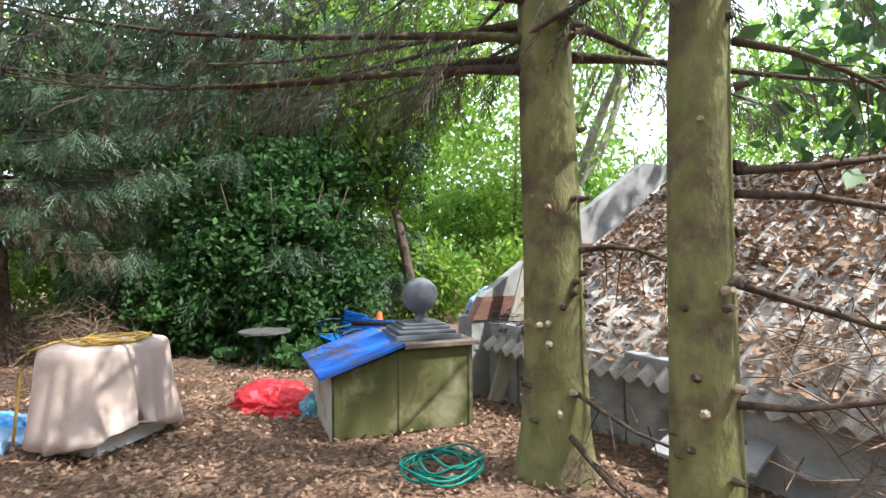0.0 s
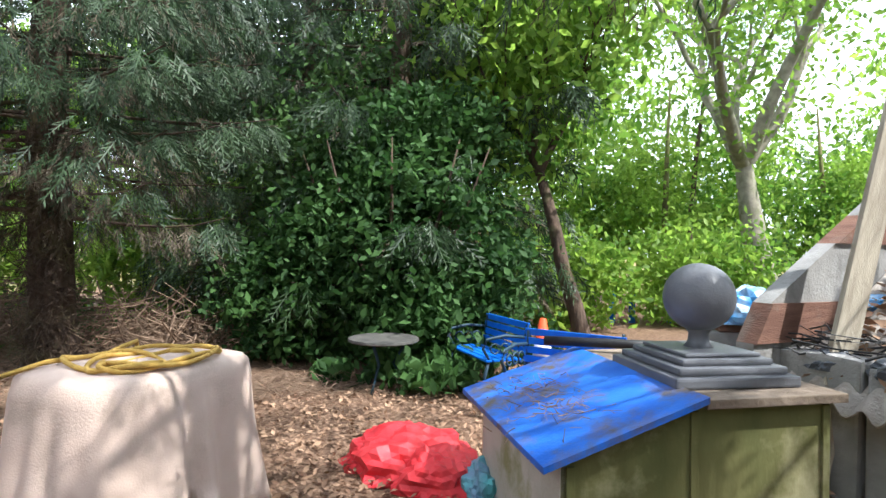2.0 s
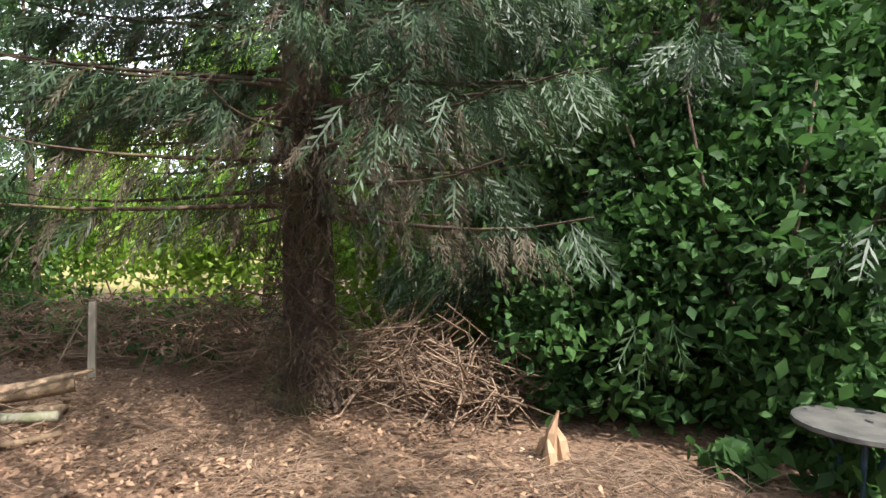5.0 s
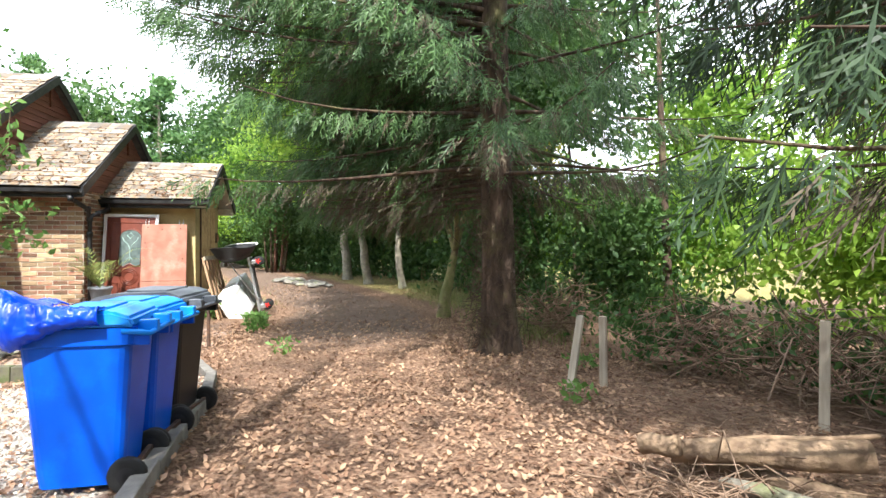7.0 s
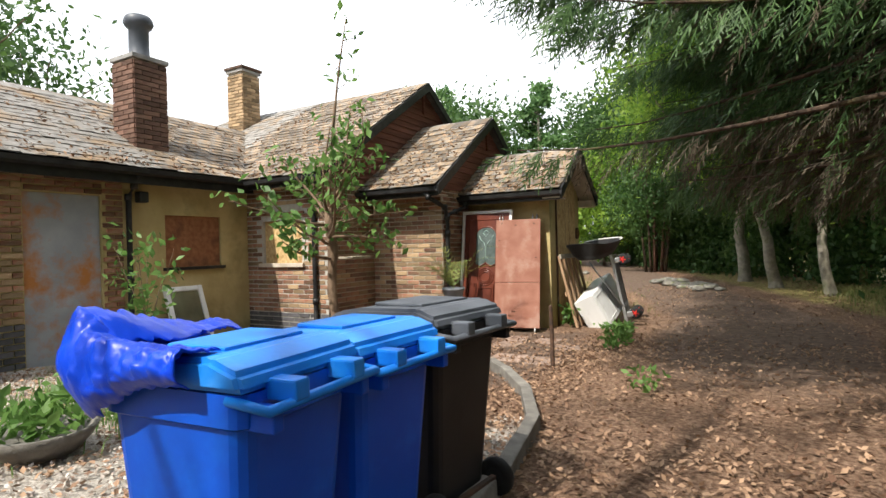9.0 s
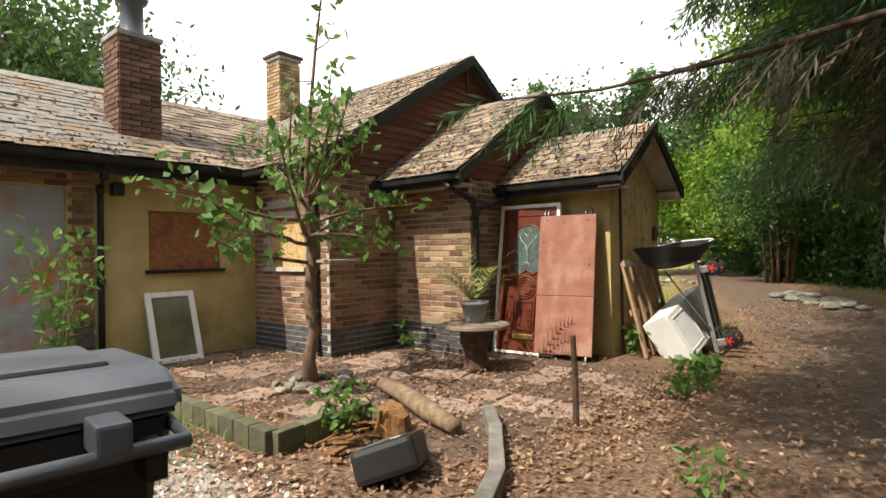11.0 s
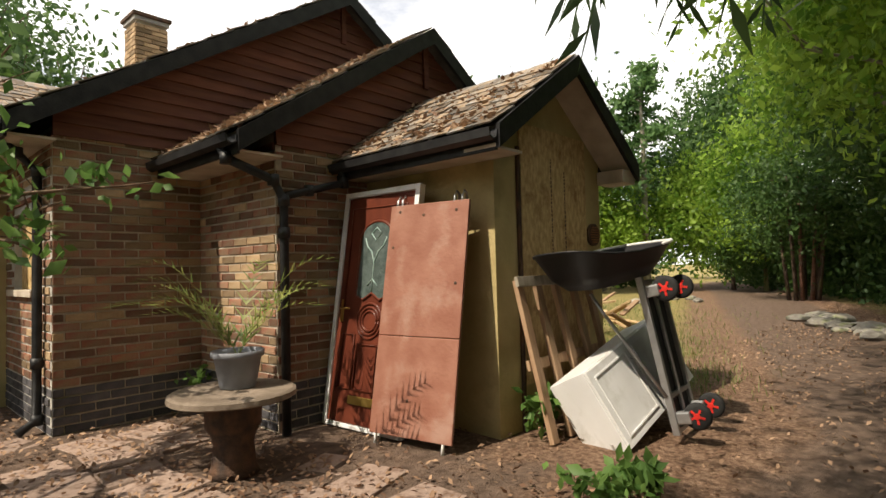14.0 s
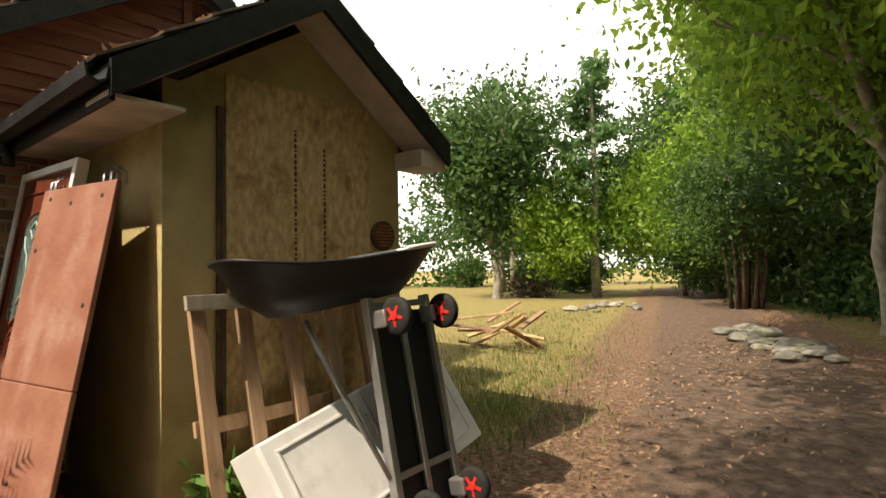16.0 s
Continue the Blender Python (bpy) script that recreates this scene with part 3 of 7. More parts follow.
def roof(name, label, eave, ridge, along, a0, a1, limit, lift=0.0, near_low=True, expo=0.165, deck=0.10):
    """One slope: eave and ridge are (across, z); along is the axis of the ridge, from a0 to a1. The first `limit` slates are parts."""
    (e, ze), (g, zg) = eave, ridge
    up = Vector((g - e, 0, zg - ze)) if along == 1 else Vector((0, g - e, zg - ze))
    length = up.length
    up.normalize()
    side = Vector((0, 1, 0)) if along == 1 else Vector((1, 0, 0))
    nrm = side.cross(up)
    if nrm.z < 0:
        nrm = -nrm
    base = Vector((e, a0, ze)) if along == 1 else Vector((a0, e, ze))
    bm = bmesh.new()
    q = [base, base + side * (a1 - a0), base + side * (a1 - a0) + up * length, base + up * length]
    top = [bm.verts.new(p) for p in q]
    bot = [bm.verts.new(p - nrm * deck) for p in q]
    bm.faces.new(top)
    bm.faces.new(list(reversed(bot)))
    for k in range(4):
        bm.faces.new((top[k], bot[k], bot[(k + 1) % 4], top[(k + 1) % 4]))
    bmesh.ops.recalc_face_normals(bm, faces=bm.faces)
    ob = tagged(part(name, bm, M["slate_under"]), label, "roof", kind="structure")
    r = random.Random(name)
    rot = Matrix((side, up, nrm)).transposed().to_4x4()
    if rot.determinant() < 0:
        rot = Matrix((-side, up, nrm)).transposed().to_4x4()
    n_row = int(length / expo) + 1
    cells = []
    for i in range(n_row):
        off = 0.125 * (i % 2)
        n = int((a1 - a0) / 0.25) + 1
        for j in range(n + 1):
            a = 0.02 + j * 0.25 - off + 0.125
            if -0.02 < a < a1 - a0 + 0.02:
                cells.append((i, min(max(a, 0.11), a1 - a0 - 0.11)))
    cells.sort(key=lambda c: -c[1] if near_low else c[1])
    vs, fs, nv = [], [], 0
    for k, (i, a) in enumerate(cells):
        s = min(length + 0.0, i * expo + 0.30)
        p = base + side * a + up * s + nrm * (0.012 + r.uniform(0, 0.007))
        tilt = Euler((radians(-2.6 - r.uniform(-0.8, 1.8)), radians(r.uniform(-0.8, 0.8)), radians(r.uniform(-2.2, 2.2)))).to_matrix().to_4x4()
        m = Matrix.Translation(p) @ rot @ tilt
        me = SLATES[r.randrange(6)]
        if k < limit:
            o = new("slate", me)
            o.parent = ob
            o.matrix_basis = m
        else:
            vs.append(np.array([m @ v.co for v in me.vertices]))
            fs += [[nv + x for x in f.vertices] for f in me.polygons]
            nv += len(me.vertices)
    if vs:
        me = bpy.data.meshes.new("slates")
        me.from_pydata([tuple(p) for p in np.concatenate(vs)], [], fs)
        me.materials.append(M["slate"])
        tagged(new("slates", me), kind="stuff").parent = ob
    return ob


ROOFS = [
    ("roof_porch", (X3 + 0.36, 2.12), (XR + 0.0, 2.93), Y2 - 0.1, Y3 + 0.3, 200),
    ("roof_middle", (X2 + 0.42, 2.22), (XR, 3.70), Y1 - 0.1, Y2 + 0.15, 250),
    ("roof_main", (X1 + 0.36, 2.42), (XR, 4.62), -12.0, Y1 + 0.15, 300),
]


def build_roofs():
    for name, e, g, a0, a1, n in ROOFS:
        roof(name + "_front", "weathered grey slate roof slope strewn with brown leaves", e, g, 1, a0, a1, n)
        far = (2 * g[0] - e[0], e[1])
        roof(name + "_rear", "weathered grey slate rear roof slope", far, g, 1, a0, a1, 0)
    roof("roof_wing_front", "mossy grey slate roof slope of the low wing", (YW + 0.32, 2.44), (-10.0, 3.93), 0, -13.2, 6.2, 300, near_low=False)
    roof("roof_wing_rear", "grey slate rear slope of the wing", (-12.6, 2.44), (-10.0, 3.93), 0, -13.2, 6.2, 0)


def verge(name, e, g, y, depth=0.16, t=0.035, back=None):
    """Black barge board along both slopes of a gable, drooping a little below the eave."""
    for k, (a, b) in enumerate(((e, g), ((2 * g[0] - e[0], e[1]), g))):
        bm = bmesh.new()
        prism(bm, [(a[0], a[1] - depth), (a[0], a[1] + 0.012), (b[0], b[1] + 0.012), (b[0], b[1] - depth)], 1, y, y + t)
        tagged(part("trim_barge_board", bm, M["black"]), "black painted barge board along the gable verge", "trim", kind="structure")


def cladding(name, e, g, y, z0, x_lo, label):
    """Lapped brown boards filling a gable above z0."""
    ob = thing(name, label, "cladding", kind="structure")
    slope = (g[1] - e[1]) / (g[0] - e[0])
    z, step = z0, 0.115
    k = 0
    while z < g[1] - 0.12:
        half0 = abs((g[1] - 0.05 - z) / slope)
        half1 = abs((g[1] - 0.05 - min(z + step, g[1] - 0.06)) / slope)
        half0 = min(half0, abs(x_lo - g[0]))
        half1 = min(half1, abs(x_lo - g[0]))
        bm = bmesh.new()
        vs = [(g[0] - half0, y + 0.03, z), (g[0] + half0, y + 0.03, z), (g[0] + half1, y + 0.008, z + step + 0.015), (g[0] - half1, y + 0.008, z + step + 0.015)]
        a = [bm.verts.new(p) for p in vs]
        b = [bm.verts.new((p[0], y - 0.02, p[2])) for p in vs]
        bm.faces.new(a)
        bm.faces.new(list(reversed(b)))
        for i in range(4):
            bm.faces.new((a[i], b[i], b[(i + 1) % 4], a[(i + 1) % 4]))
        bmesh.ops.recalc_face_normals(bm, faces=bm.faces)
        part("board", bm, M["clad"], ob)
        z += step
    part("batten", bbox((g[0] - 0.035, y + 0.02, g[1] - 0.62), (g[0] + 0.035, y + 0.055, g[1] - 0.1), 0.004), M["clad"], ob)
    return ob


def build_gables():
    for (name, e, g, a0, a1, n) in ROOFS:
        verge(name, e, g, a1)
    cladding("cladding_main", ROOFS[2][1], ROOFS[2][2], Y1, 2.34, X1, "dark red-brown lapped boards in the main gable")
    cladding("cladding_middle", ROOFS[1][1], ROOFS[1][2], Y2, 2.20, X2, "dark red-brown lapped boards in the middle gable")


build_roofs()
build_gables()

# ---- cottage details ----
def plain(name, bm, material, label, category, kind="", smooth=False, group=""):
    return tagged(part(name, bm, material, smooth=smooth), label, category, group, kind)


def panel_in(name, lo, hi, material, label, category="board", kind=""):
    return plain(name, bbox(lo, hi, 0.004), material, label, category, kind)


panel_in("window_board", (-10.45, YW - 0.12, 1.02), (-9.45, YW - 0.04, 1.82), M["osb_red"], "weathered red-brown board over a window", "window board")
plain("window_1", bbox((-10.5, YW - 0.02, 0.97), (-9.40, YW + 0.05, 1.02), 0.005), M["black"], "dark window sill under the boarded window", "window sill", "structure")
panel_in("window_board", (X1 - 0.12, -7.38, 1.02), (X1 - 0.06, -6.48, 1.74), M["osb"], "pale strand board over a window", "window board")
plain("window_2", bbox((X1 - 0.03, -7.44, 0.955), (X1 + 0.06, -6.42, 1.02), 0.006), M["soffit"], "worn stone sill under the boarded window", "window sill", "structure")
panel_in("door_1", (-8.51, YW - 0.12, GB + 0.1), (-7.57, YW - 0.05, 2.05), M["metal"], "rust-streaked grey sheet metal over a doorway", "door", "structure")
panel_in("osb_sheet", (-14.73, Y3 + 0.003, 0.15), (-14.16, Y3 + 0.022, 2.33), M["osb"], "strand board sheet screwed to the porch gable", "board")
panel_in("osb_sheet", (-14.157, Y3 + 0.003, 0.15), (-13.62, Y3 + 0.022, 2.33), M["osb"], "strand board sheet beside another on the porch gable", "board")
panel_in("trim_post", (-13.60, Y3 + 0.003, GB), (-13.565, Y3 + 0.03, 2.12), M["iron"], "thin dark timber strip on the porch gable", "trim", "structure")


def printed_strip():
    r = random.Random(3)
    for x0, n in ((-14.10, 26), (-14.33, 22)):
        bm = bmesh.new()
        z = 1.2
        for k in range(n):
            h = r.uniform(0.01, 0.035)
            box(bm, (x0, Y3 + 0.0225, z), (x0 + 0.018, Y3 + 0.0235, z + h))
            z += h + 0.012
        plain("printed_strip", bm, M["iron"], "faint unreadable print on the strand board", "print", "stuff")


printed_strip()
vent = thing("wall_vent", "round rusty wall vent in the porch gable", "vent", pose(-14.86, Y3 + 0.004, 1.42, -90, 0, 0))
bm = bmesh.new()
lathe(bm, [(0.11, 0), (0.11, 0.03), (0.095, 0.035)], 24)
part("rim", bm, M["iron"], vent)
bm = bmesh.new()
for k in range(-3, 4):
    w = math.sqrt(0.09 ** 2 - (k * 0.024) ** 2)
    box(bm, (-w, k * 0.024 - 0.006, 0.034), (w, k * 0.024 + 0.006, 0.044))
part("grille", bm, M["osb_red"], vent)

# eaves: soffits, fascias, gutters and pipes
for (name, e, g, a0, a1, n), xw in zip(ROOFS, (X3, X2, X1)):
    y0 = a0 + 0.1 if name != "roof_main" else -7.3
    plain("trim_soffit", bbox((xw + 0.004, y0, e[1] - 0.15), (e[0] - 0.03, a1 - 0.02, e[1] - 0.13)), M["soffit"], "weathered white soffit under the eaves", "soffit", "structure")
    plain("trim_fascia", bbox((e[0] - 0.03, y0, e[1] - 0.17), (e[0] - 0.005, a1 - 0.005, e[1] - 0.02), 0.003), M["black"], "black painted fascia board", "fascia", "structure")
    bm = bmesh.new()
    pr = [(e[0] + 0.0, e[1] - 0.03), (e[0] + 0.008, e[1] - 0.09), (e[0] + 0.05, e[1] - 0.115), (e[0] + 0.095, e[1] - 0.09), (e[0] + 0.105, e[1] - 0.03), (e[0] + 0.095, e[1] - 0.03), (e[0] + 0.085, e[1] - 0.085), (e[0] + 0.05, e[1] - 0.10), (e[0] + 0.018, e[1] - 0.085), (e[0] + 0.01, e[1] - 0.03)]
    prism(bm, pr, 1, y0, a1 + 0.02)
    plain("gutter", bm, M["black"], "black half-round gutter along the eaves", "gutter", group="gutters")
bm = bmesh.new()
prism(bm, [(YW + 0.33, 2.42), (YW + 0.34, 2.35), (YW + 0.38, 2.33), (YW + 0.43, 2.36), (YW + 0.44, 2.42), (YW + 0.42, 2.42), (YW + 0.38, 2.35), (YW + 0.35, 2.42)], 0, -10.75, 6.2)
plain("gutter", bm, M["black"], "black half-round gutter along the wing", "gutter", group="gutters")
plain("trim_fascia", bbox((-10.9, YW + 0.28, 2.22), (6.1, YW + 0.31, 2.42), 0.003), M["black"], "black fascia board along the wing", "fascia", "structure")
# verge soffit of the porch gable
for s in (0, 1):
    e, g = ROOFS[0][1], ROOFS[0][2]
    a = e if s == 0 else (2 * g[0] - e[0], e[1])
    bm = bmesh.new()
    prism(bm, [(a[0], a[1] - 0.15), (a[0], a[1] - 0.125), (g[0], g[1] - 0.125), (g[0], g[1] - 0.15)], 1, Y3 + 0.004, Y3 + 0.295)
    plain("trim_soffit", bm, M["soffit"], "weathered boarding under the porch verge", "soffit", "structure")
plain("trim_eave_box", bbox((-15.28, Y3 + 0.01, 1.93), (-15.0, Y3 + 0.29, 2.06), 0.005), M["soffit"], "pale boxed end of the porch eaves", "trim", "structure")


def pipe(label, pts, rad=0.038):
    ob = thing("downpipe", label, "downpipe", group="downpipes")
    bm = bmesh.new()
    tube(bm, pts, rad, 10)
    part("pipe", bm, M["black"], ob, smooth=True)
    for p in pts[1:-1]:
        bm = bmesh.new()
        tube(bm, [Vector(p) + Vector((0, 0, -0.045)), Vector(p) + Vector((0, 0, 0.045))], rad * 1.3, 10)
        part("collar", bm, M["black"], ob, smooth=True)


pipe("black downpipe bending round the brick corner", [(X2 + 0.45, Y2 - 0.05, 2.12), (X2 + 0.43, Y2 + 0.0, 2.03), (X2 + 0.08, Y2 + 0.10, 1.88), (X2 - 0.02, Y2 + 0.09, 1.72), (X2 - 0.02, Y2 + 0.09, 1.45), (X2 - 0.02, Y2 + 0.09, GB)])
pipe("short black pipe joining the porch gutter", [(X3 + 0.40, Y2 + 0.14, 2.02), (X3 + 0.38, Y2 + 0.14, 1.92), (X2 - 0.25, Y2 + 0.12, 1.82), (X2 - 0.03, Y2 + 0.10, 1.76)], 0.033)
pipe("black downpipe on the main brick corner", [(X1 + 0.36, Y1 - 0.25, 2.32), (X1 + 0.2, Y1 - 0.25, 2.2), (X1 + 0.06, Y1 - 0.22, 2.05), (X1 + 0.06, Y1 - 0.22, 0.4), (X1 + 0.06, Y1 - 0.22, -0.08), (X1 + 0.2, Y1 - 0.2, -0.17)])
pipe("black downpipe on the rendered wing wall", [(-8.86, YW + 0.36, 2.35), (-8.86, YW + 0.2, 2.2), (-8.86, YW + 0.06, 2.05), (-8.86, YW + 0.06, 0.9), (-8.86, YW + 0.06, GB)])
plain("hopper_box", bbox((-9.12, YW + 0.002, 1.98), (-8.98, YW + 0.14, 2.14), 0.02), M["black"], "small black hopper box on the wing wall", "hopper")


# chimneys
def chimney(label, x, y, z0, z1, w, pot, material):
    ob = thing("chimney", label, "chimney", pose(x, y, 0))
    r = random.Random(label)
    part("core", bbox((-w / 2 + 0.015, -w / 2 + 0.015, z0), (w / 2 - 0.015, w / 2 - 0.015, z1)), M["mortar"], ob)
    z, row = z0, 0
    me = bpy.data.meshes.new("brick")
    b = bbox((-0.106, -0.025, -0.032), (0.106, 0.025, 0.032), 0.004)
    b.to_mesh(me)
    b.free()
    me.materials.append(M[material])
    n = max(2, round(w / 0.23))
    unit = w / n
    while z < z1 - 0.05:
        for side in range(4):
            cuts = [-w / 2 + unit * k for k in range(n + 1)]
            if (row + side) % 2:
                cuts = [-w / 2] + [-w / 2 + unit * (k + 0.5) for k in range(n)] + [w / 2]
            for c0, c1 in zip(cuts, cuts[1:]):
                o = new("brick", me)
                o.parent = ob
                o.matrix_basis = pose(0, 0, z + 0.036, 0, 0, side * 90) @ pose((c0 + c1) / 2, -w / 2 + 0.012 + r.uniform(-0.004, 0.004), 0) @ Matrix.Diagonal(((c1 - c0 - 0.008) / 0.212, 1, 1, 1))
        z += 0.075
        row += 1
    part("cap", bbox((-w / 2 - 0.03, -w / 2 - 0.03, z1), (w / 2 + 0.03, w / 2 + 0.03, z1 + 0.07), 0.01), M["cement"], ob)
    if pot:
        bm = bmesh.new()
        lathe(bm, [(0.19, z1 + 0.07), (0.15, z1 + 0.14), (0.145, z1 + 0.55), (0.19, z1 + 0.58), (0.22, z1 + 0.64), (0.2, z1 + 0.72), (0.17, z1 + 0.75)], 18)
        part("chimney_pot", bm, M["grey_lid"], ob, "weathered grey clay pot", smooth=True)
    else:
        part("cowl", bbox((-w / 2 - 0.06, -w / 2 - 0.06, z1 + 0.07), (w / 2 + 0.06, w / 2 + 0.06, z1 + 0.13), 0.01), M["iron"], ob)


chimney("dark brick chimney stack with a clay pot on the wing roof", -9.5, -8.35, 2.55, 4.22, 0.54, True, "brick_dark")
chimney("pale brick chimney stack behind the ridge", -13.35, -10.4, 3.7, 5.4, 0.5, False, "brick_buff")

# ---- things by the porch ----
def plane_pose(o, ux, up):
    """A pose whose x runs along ux and whose z runs along up."""
    ux, up = Vector(ux).normalized(), Vector(up)
    ny = up.cross(ux).normalized()
    up = ux.cross(ny)
    m = Matrix((ux, ny, up)).transposed().to_4x4()
    m.translation = Vector(o)
    return m


# loose front door in its white frame, leaning on the porch wall
DH = 2.06
door = thing("loose_door", "mahogany panelled front door in a white frame, leaning", "door", plane_pose((-12.70, -4.47, -0.2), (-0.06, 1, 0), (-0.33, 0.0, 2.03)))
W = 0.92
for nm, lo, hi in (("frame_stile", (0, -0.035, 0), (0.05, 0.035, DH)), ("frame_stile", (W - 0.05, -0.035, 0), (W, 0.035, DH)), ("frame_head", (0.05, -0.035, DH - 0.05), (W - 0.05, 0.035, DH)), ("threshold", (0.05, -0.035, 0), (W - 0.05, 0.035, 0.035))):
    part(nm, bbox(lo, hi, 0.006), M["white"], door, "white plastic frame")
part("leaf", bbox((0.055, -0.022, 0.04), (W - 0.055, 0.022, DH - 0.055), 0.004), M["door"], door)
GLASS = mat("obscure_glass", (0.05, 0.07, 0.065), (0.10, 0.13, 0.12), 12, 0.15, 0.35, 30, spec=0.6)
LEADC = mat("white_lead_pattern", (0.22, 0.36, 0.32), (0.36, 0.48, 0.44), 12, 0.4, 0.1, 30)


def bead(name, pts, rad, material, parent, closed=False, label=""):
    bm = bmesh.new()
    p = list(pts) + ([pts[0]] if closed else [])
    tube(bm, p, rad, 6)
    return part(name, bm, material, parent, label, smooth=True)


FY = -0.026
glz = []
for k in range(13):
    a = math.pi * k / 12
    glz.append((0.46 + 0.19 * math.cos(a), FY, 1.62 + 0.15 * math.sin(a)))
glz = glz + [(0.27, FY, 1.12)] + [(0.36, FY, 1.08), (0.46, FY, 1.14), (0.56, FY, 1.08)] + [(0.65, FY, 1.12)]
bm = bmesh.new()
prism(bm, [(p[0], p[2]) for p in glz], 1, FY - 0.006, FY)
part("glass", bm, GLASS, door, "obscured glass with a leaded pattern")
bead("glazing_bead", glz, 0.014, M["door"], door, True)
for q in ([(0.46, 1.15), (0.46, 1.4), (0.42, 1.5), (0.36, 1.55), (0.33, 1.62)], [(0.46, 1.4), (0.5, 1.5), (0.56, 1.55), (0.59, 1.62)], [(0.40, 1.2), (0.46, 1.26), (0.52, 1.2)], [(0.40, 1.66), (0.46, 1.60), (0.52, 1.66), (0.46, 1.71), (0.40, 1.66)]):
    bead("lead_line", [(a, FY - 0.008, b) for a, b in q], 0.006, LEADC, door)
for rr in (0.15, 0.115, 0.085):
    bead("moulding", [(0.46 + rr * math.cos(t), FY, 0.90 + rr * math.sin(t)) for t in np.linspace(0, 2 * math.pi, 25)], 0.011, M["door"], door)
for x0, x1, z0, z1 in ((0.15, 0.30, 0.32, 0.78), (0.62, 0.77, 0.32, 0.78), (0.34, 0.58, 0.32, 0.70)):
    bead("moulding", [(x0, FY, z0), (x1, FY, z0), (x1, FY, z1), (x0, FY, z1)], 0.010, M["door"], door, True)
bead("moulding", [(0.13, FY, 1.0), (0.13, FY, 1.9), (0.79, FY, 1.9), (0.79, FY, 1.0)], 0.010, M["door"], door)
part("letter_plate", bbox((0.30, -0.04, 0.20), (0.62, -0.02, 0.27), 0.006), M["brass"], door, "brass letter plate")
bead("handle", [(0.11, -0.03, 1.00), (0.11, -0.06, 1.00), (0.11, -0.065, 1.0), (0.24, -0.065, 1.0)], 0.01, M["brass"], door, label="brass lever handle")
part("handle_plate", bbox((0.09, -0.03, 0.88), (0.13, -0.022, 1.08), 0.004), M["brass"], door)

# red-brown sheet with hooks leaning before it
sheet = thing("metal_sheet", "red-brown painted folding sheet with hooks, leaning", "metal sheet", plane_pose((-12.62, -3.77, -0.17), (-0.17, 1, 0), (-0.38, 0.06, 1.86)))
SW = 0.76
for z0, z1 in ((0.03, 0.78), (0.784, 1.86)):
    part("panel", bbox((0, -0.014, z0), (SW, 0.014, z1), 0.008), M["copper"], sheet)
for x, z in ((0.34, 1.76), (0.34, 0.30), (0.06, 1.5), (0.69, 1.2), (0.1, 1.8), (0.65, 1.78)):
    bm = bmesh.new()
    lathe(bm, [(0.014, 0), (0.012, 0.006), (0.004, 0.008)], 10, pose(x, -0.012, z, 90, 0, 0))
    part("rivet", bm, M["iron"], sheet)
for x in (0.06, 0.11, 0.62, 0.69):
    bead("hook", [(x, 0, 1.80), (x, -0.01, 1.90), (x, 0.02, 1.945), (x, 0.06, 1.93), (x, 0.07, 1.87)], 0.010, M["steel"], sheet)
for x in (0.06, 0.68):
    bead("foot", [(x, 0, 0.06), (x, 0, -0.045)], 0.012, M["white"], sheet)

# pallet frame leaning on the porch gable
pal = thing("pallet_frame", "grey-brown timber pallet frame leaning on the wall", "timber frame", plane_pose((-13.36, -2.58, -0.2), (-1, -0.02, 0), (0.05, -0.30, 1.25)))
for k, x in enumerate((0.0, 0.27, 0.56, 0.86, 1.15)):
    part("slat", bbox((x, -0.02, 0.0 if k < 2 else 0.02), (x + 0.085, 0.02, 1.25), 0.005), M["wood"], pal)
part("rail", bbox((-0.03, -0.055, 1.19), (1.28, -0.022, 1.27), 0.005), M["wood_grey"], pal)
part("rail", bbox((-0.02, 0.022, 0.55), (1.28, 0.05, 0.63), 0.005), M["wood"], pal)

# white cabinet tipped on its edge
cab = thing("white_cabinet", "white panelled kitchen cabinet tipped on its edge", "cabinet", plane_pose((-13.56, -2.06, -0.19), (-0.95, 0.02, 0.24), (0.20, -0.32, 0.60)))
part("body", bbox((0, 0.02, 0), (1.30, 0.36, 0.62), 0.006), M["white"], cab)
for x0, x1 in ((0.01, 0.64), (0.65, 1.29)):
    d = part("door", bbox((x0, -0.002, 0.01), (x1, 0.018, 0.61), 0.004), M["white"], cab)
    part("door_frame", bbox((x0 + 0.06, -0.010, 0.07), (x1 - 0.06, -0.003, 0.085), 0.002), M["white"], d)
    part("door_frame", bbox((x0 + 0.06, -0.010, 0.535), (x1 - 0.06, -0.003, 0.55), 0.002), M["white"], d)
    part("door_frame", bbox((x0 + 0.06, -0.010, 0.086), (x0 + 0.075, -0.003, 0.534), 0.002), M["white"], d)
    part("door_frame", bbox((x1 - 0.075, -0.010, 0.086), (x1 - 0.06, -0.003, 0.534), 0.002), M["white"], d)
    hx = x1 - 0.03 if x0 < 0.1 else x0 + 0.03
    bead("handle", [(hx, 0, 0.36), (hx, -0.025, 0.38), (hx, -0.025, 0.46), (hx, 0, 0.48)], 0.006, M["steel"], d)

